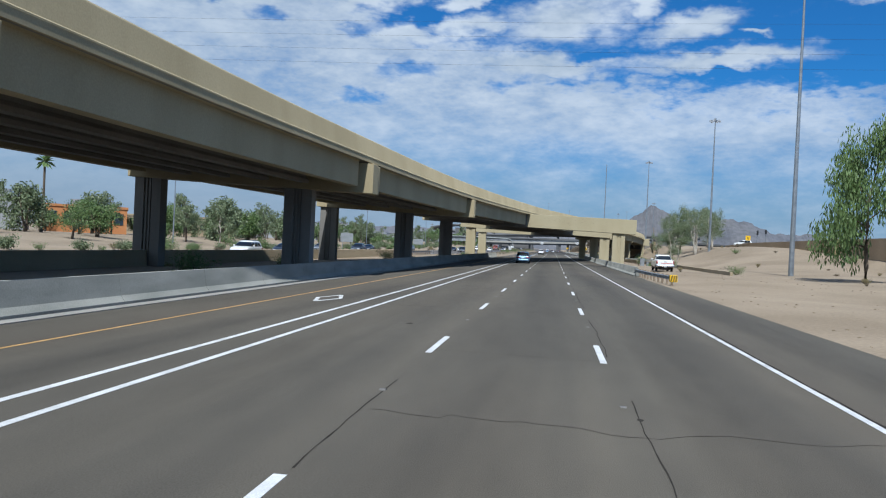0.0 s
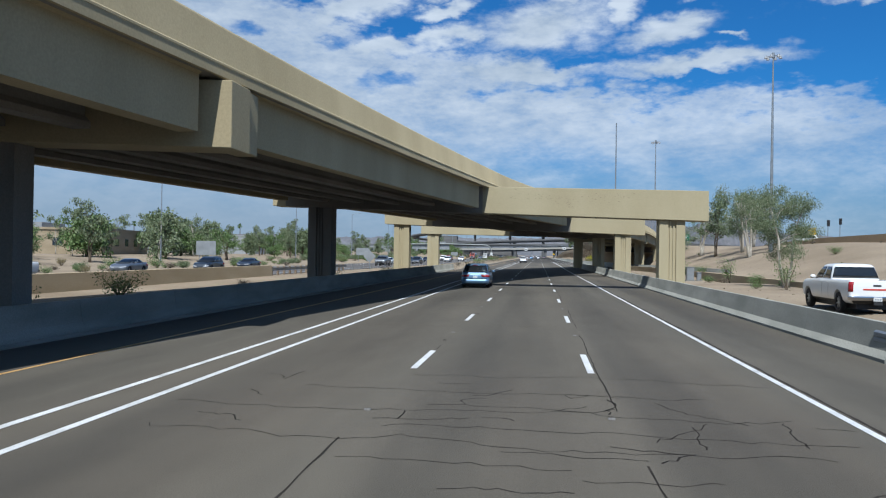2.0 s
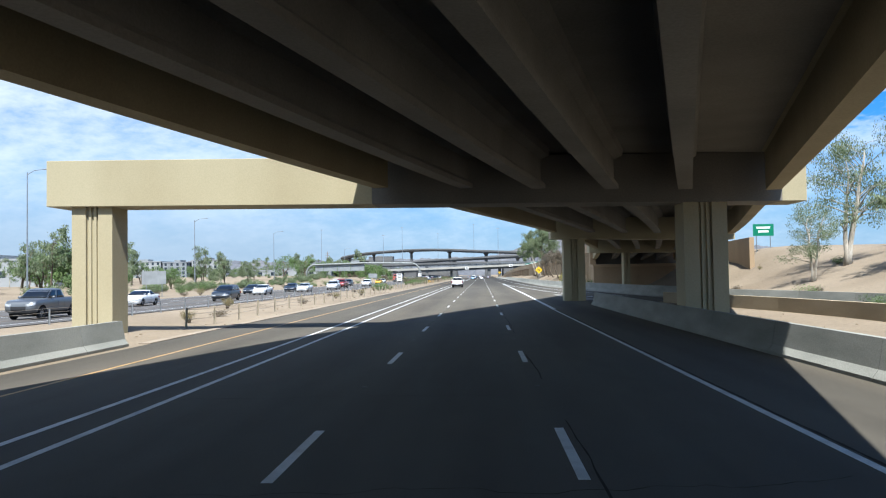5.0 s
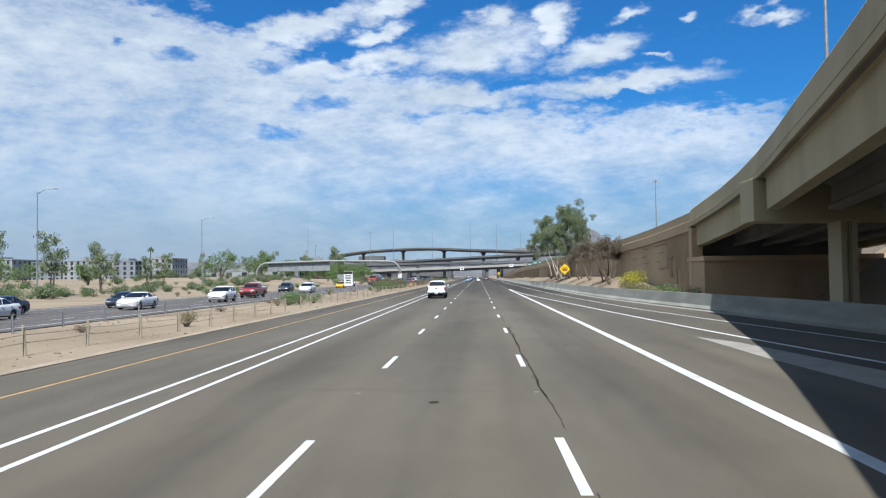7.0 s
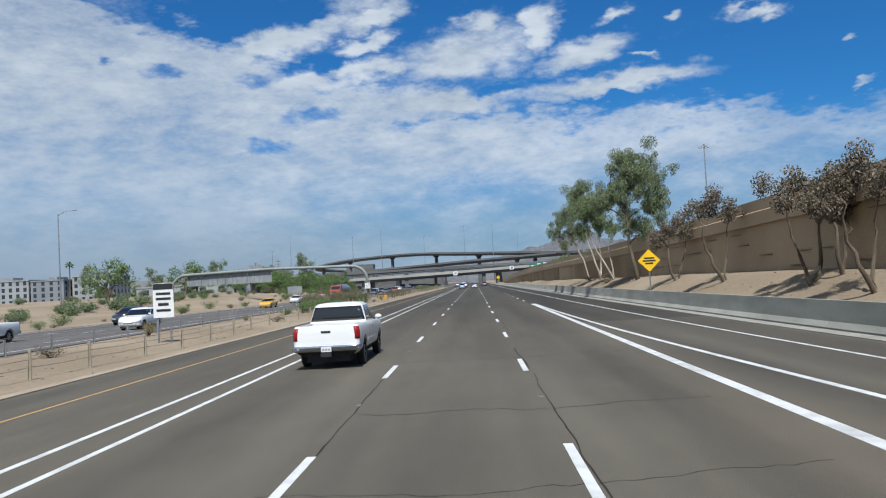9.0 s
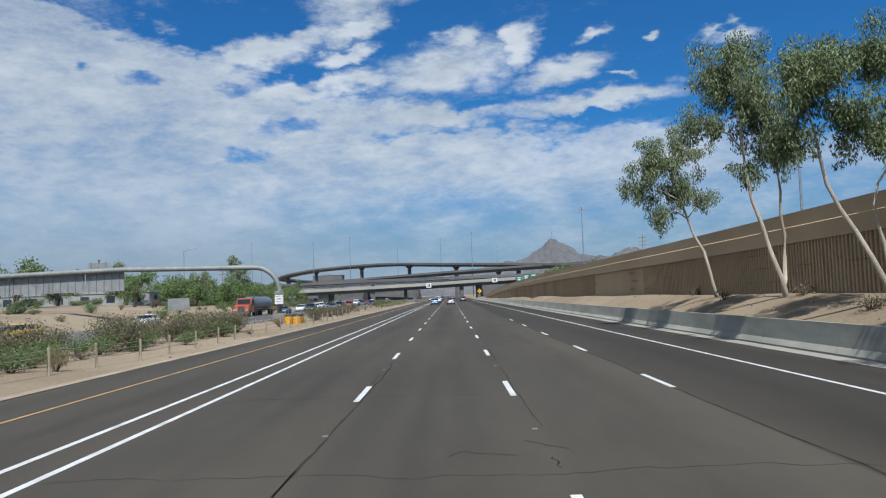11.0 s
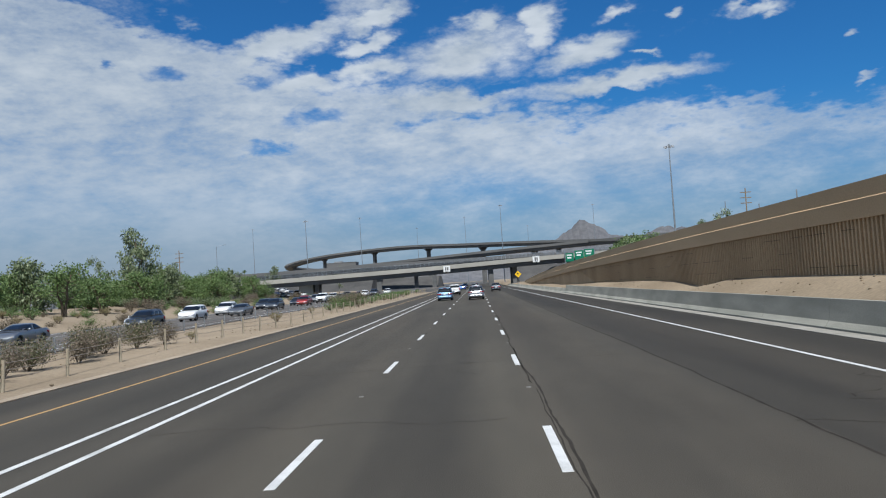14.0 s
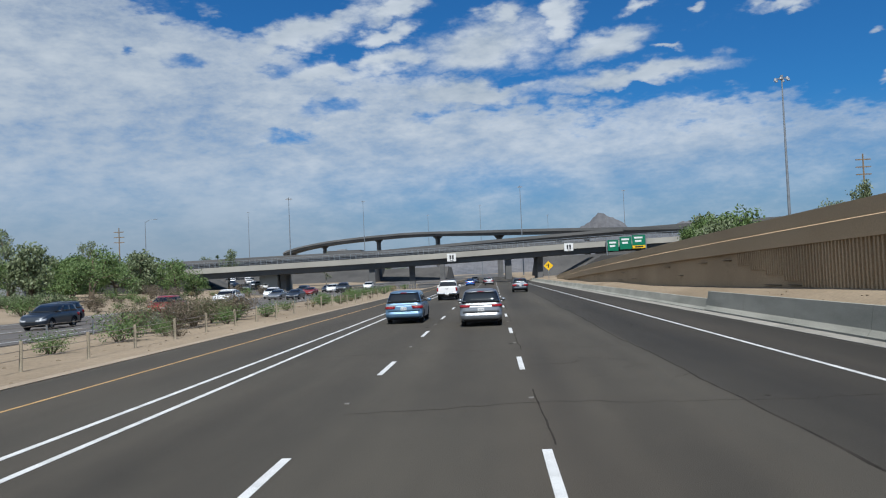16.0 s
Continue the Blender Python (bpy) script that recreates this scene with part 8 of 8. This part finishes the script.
for k in range(9):
    y = -55 + 70 * k
    for j in range(5):
        crack("lane_joint", wander(1.98, y + 14 * j, y + 14 * j + rng.uniform(5, 13.5), 0.025), rng.uniform(0.018, 0.04))
        if j < 3:
            crack("lane_joint", wander(-1.78, y + 16 + 15 * j, y + 16 + 15 * j + rng.uniform(4, 13), 0.025), rng.uniform(0.016, 0.034))
crack("sealed_crack", wander(5.62, 300, 640, 0.03), 0.05)
crack("sealed_crack", wander(5.50, -50, 180, 0.015), 0.06)
crack("sealed_crack", wander(1.98, 424, 470, 0.03), 0.045)
crack("sealed_crack", wander(-1.77, 330, 352, 0.03), 0.05)
crack("sealed_crack", wander(1.98, 214, 236, 0.03), 0.04)
y = -40.0
while y < 640:
    x0, x1 = rng.choice(((-5.3, 5.3), (-1.7, 5.4), (-1.8, 1.9), (1.9, 5.4), (-5.2, 1.8)))
    if 330 < y and x1 > 5:
        x1 = 9.0
    crack("cross_joint", [(px, py) for px, py in jag(x0, y, 0.015, x1 - x0, 0.03, 0.2)], rng.choice((0.016, 0.022, 0.034)))
    y += rng.uniform(5.5, 12.0)
# the broken patch before the first straddle bent
for y, xa, xb in ((53.6, -1.6, 1.4), (54.9, -4.6, 4.9), (55.3, -1.4, 5.2), (56.6, -5.0, 2.4), (57.0, -1.0, 5.0), (58.4, -3.4, 3.9)):
    crack("cross_joint", jag(xa, y, rng.uniform(-0.02, 0.03), xb - xa, 0.03, 0.2), 0.024)
for cx, cy, n in ((0, 55, 9), (3, 55.5, 9), (-3, 57, 6), (0.3, 334, 4), (-0.8, 230, 3), (7, 430, 7), (6, 468, 7), (2, 20, 5), (-2, 84, 6), (2, 258, 5), (-1.6, 300, 5), (2, 395, 5), (-2, 440, 5), (4, 500, 7), (7.5, 512, 6)):
    for _ in range(n):
        x, y = cx + rng.uniform(-2.0, 2.0), cy + rng.uniform(-3, 3)
        a = rng.choice((0.0, 0.1, -0.1, 1.5, 0.8, 2.4))
        crack("short_crack", jag(x, y, a, rng.uniform(0.5, 1.9), 0.9), rng.uniform(0.02, 0.034))
# dark stains and tar spots
for _ in range(30):
    x, y = rng.choice((-3.6, 0.1, 2.1, 1.7, 3.7, -1.9, 5.8)) + rng.gauss(0, 0.3), rng.uniform(-10, 560)
    bm = bmesh.new()
    r = rng.uniform(0.04, 0.12)
    vs = [bm.verts.new((x + r * rng.uniform(0.6, 1.2) * math.cos(2 * math.pi * i / 11), y + 1.9 * r * rng.uniform(0.6, 1.2) * math.sin(2 * math.pi * i / 11), 0.0025)) for i in range(11)]
    bm.faces.new(vs)
    part("tar_stain", bm, M_SEAL, road)
M_STUD = mat("dirty_road_stud", (0.09, 0.085, 0.078), (0.16, 0.15, 0.135), 3, 40, 0.6, 0.1)
# raised reflective markers midway between the dashes
bm = bmesh.new()
prism(bm, [(-0.055, 0.0), (-0.03, 0.018), (0.03, 0.018), (0.055, 0.0)], -0.05, 0.05)
me = make(bm, "road_stud", M_STUD)
for k in range(-3, 52):
    for x in (1.83, -1.83):
        ob = new("road_stud", me)
        ob.parent = road
        ob.location = (x, 12.192 * k + 7.6, 0.003)
# car-pool diamonds
for y in (11.4,):
    bm = bmesh.new()
    q = [(-7.86, y), (-7.42, y + 1.85), (-7.86, y + 3.7), (-8.30, y + 1.85)]
    for a in range(4):
        (xa, ya), (xb, yb) = q[a], q[(a + 1) % 4]
        n = Vector((yb - ya, xa - xb)).normalized() * 0.075
        vs = [bm.verts.new(p) for p in ((xa - n.x, ya - n.y, 0.004), (xb - n.x, yb - n.y, 0.004), (xb + n.x, yb + n.y, 0.004), (xa + n.x, ya + n.y, 0.004))]
        bm.faces.new(vs)
    part("lane_diamond", bm, M_WHITE_LINE, road)

M_JOINT = mat("shadowed_wall_joint", (0.12, 0.09, 0.06), (0.16, 0.12, 0.08), 2, 30, 0.9, 0.2)
# ---- ribs, joints and pilasters of the retaining wall ----
bm = bmesh.new()


def on_wall(y, z, out):
    return Vector((lerp_table(WALL_X, y) - out, y, z))


def rib(bm, y, z0, z1, w=0.19, out=0.125):
    a = [bm.verts.new(on_wall(y + dy, z, o)) for z in (z0, z1) for dy, o in ((-w / 2, -0.02), (-w * 0.38, out), (w * 0.38, out), (w / 2, -0.02))]
    for k in range(3):
        bm.faces.new((a[k], a[k + 1], a[k + 5], a[k + 4]))


for y0, y1 in ((265.2, 272.8), (338, 392), (414, 527)):
    y = y0
    while y < y1:
        foot, top = ground_height(lerp_table(WALL_X, y) - 0.4, y) - 0.2, lerp_table(WALL_TOP, y) - 1.45
        # the ribbed stretch ends in steps
        if y > 515:
            foot = max(foot, 1.2 + (top - 1.2) * math.floor((y - 515) / 2.4) / 7)
        if y1 < 300 and y > 268:
            foot = top - (top - foot) * (0.55, 0.8, 0.35, 0.7)[int(y - 268) % 4]
        rib(bm, y, foot, top)
        y += 0.33 * rng.uniform(0.9, 1.1)
ob = part("wall_ribs", bm, M_WALL, retaining_wall, "vertical ribs cast into the wall")
tagged(ob, "", "", "", "stuff")
bm = bmesh.new()
for row in range(5):
    y = 268 + 1.3 * (row % 2)
    while y < 590:
        z = lerp_table(WALL_TOP, y) - 1.9 - 0.75 * row
        if z > lerp_table(FILL_FOOT, y) + 0.1 and rng.random() < 0.3:
            l = rng.uniform(1.2, 2.3)
            c = [bm.verts.new(on_wall(y + dy, z + dz, 0.132)) for dy, dz in ((0, 0), (l, 0), (l, 0.022), (0, 0.022))]
            e = [bm.verts.new(v.co + Vector((0.15, 0, 0))) for v in c]
            bm.faces.new(c)
            for k in range(4):
                bm.faces.new((c[k], c[(k + 1) % 4], e[(k + 1) % 4], e[k]))
        y += 2.6
ob = part("panel_joints", bm, M_JOINT, retaining_wall, "dark open joints between the wall panels")
tagged(ob, "", "", "", "stuff")
for y, z in ((263.2, 6.0),):
    bm = bmesh.new()
    box(bm, 17.85, 18.75, y - 0.35, y + 0.55, -0.4, 6.0, 0.03)
    structure("abutment_pilaster", bm, M_WALL_CAP, "tan concrete pilaster at the end of the bridge", "wall")

# flaked paint on the first straddle cap
M_FLAKE = mat("bare_spalled_concrete", (0.26, 0.215, 0.14), (0.34, 0.29, 0.19), 3, 30, 0.9, 0.3)
for cx, cz, n in ((1.2, 6.55, 9), (2.6, 6.2, 9), (5.0, 6.5, 8), (6.8, 6.7, 5), (-0.6, 6.7, 5)):
    for _ in range(3 * n):
        x, z = cx + rng.gauss(0, 0.5), cz + rng.gauss(0, 0.22)
        r = rng.uniform(0.015, 0.055)
        bm = bmesh.new()
        vs = [bm.verts.new((x + 1.5 * r * rng.uniform(0.4, 1.3) * math.cos(2 * math.pi * i / 7), 102.296, z + 0.45 * r * rng.uniform(0.4, 1.3) * math.sin(2 * math.pi * i / 7))) for i in range(7)]
        bm.faces.new(vs)
        part("paint_flake", bm, M_FLAKE, ramp)
# gravel and stones on the dirt
bm = bmesh.new()
for _ in range(2600):
    side = rng.random()
    if side < 0.45:
        x, y = rng.uniform(9.6, 34), rng.uniform(-10, 230)
    elif side < 0.8:
        x, y = rng.uniform(-21, -12.4), rng.uniform(168, 560)
    else:
        y = rng.uniform(270, 520)
        x = rng.uniform(right_barrier_x(y) + 0.8, lerp_table(WALL_X, y) - 0.3)
    r = rng.uniform(0.02, 0.09)
    z = ground_height(x, y)
    bmesh.ops.create_icosphere(bm, subdivisions=1, radius=r, matrix=Matrix.Translation((x, y, z)) @ Matrix.Diagonal((1, rng.uniform(0.6, 1.3), 0.6, 1)))
stones = new("loose_stones", make(bm, "loose_stones", M_DIRT))
tagged(stones, "loose pale stones scattered over the dirt", "stones", "", "stuff")
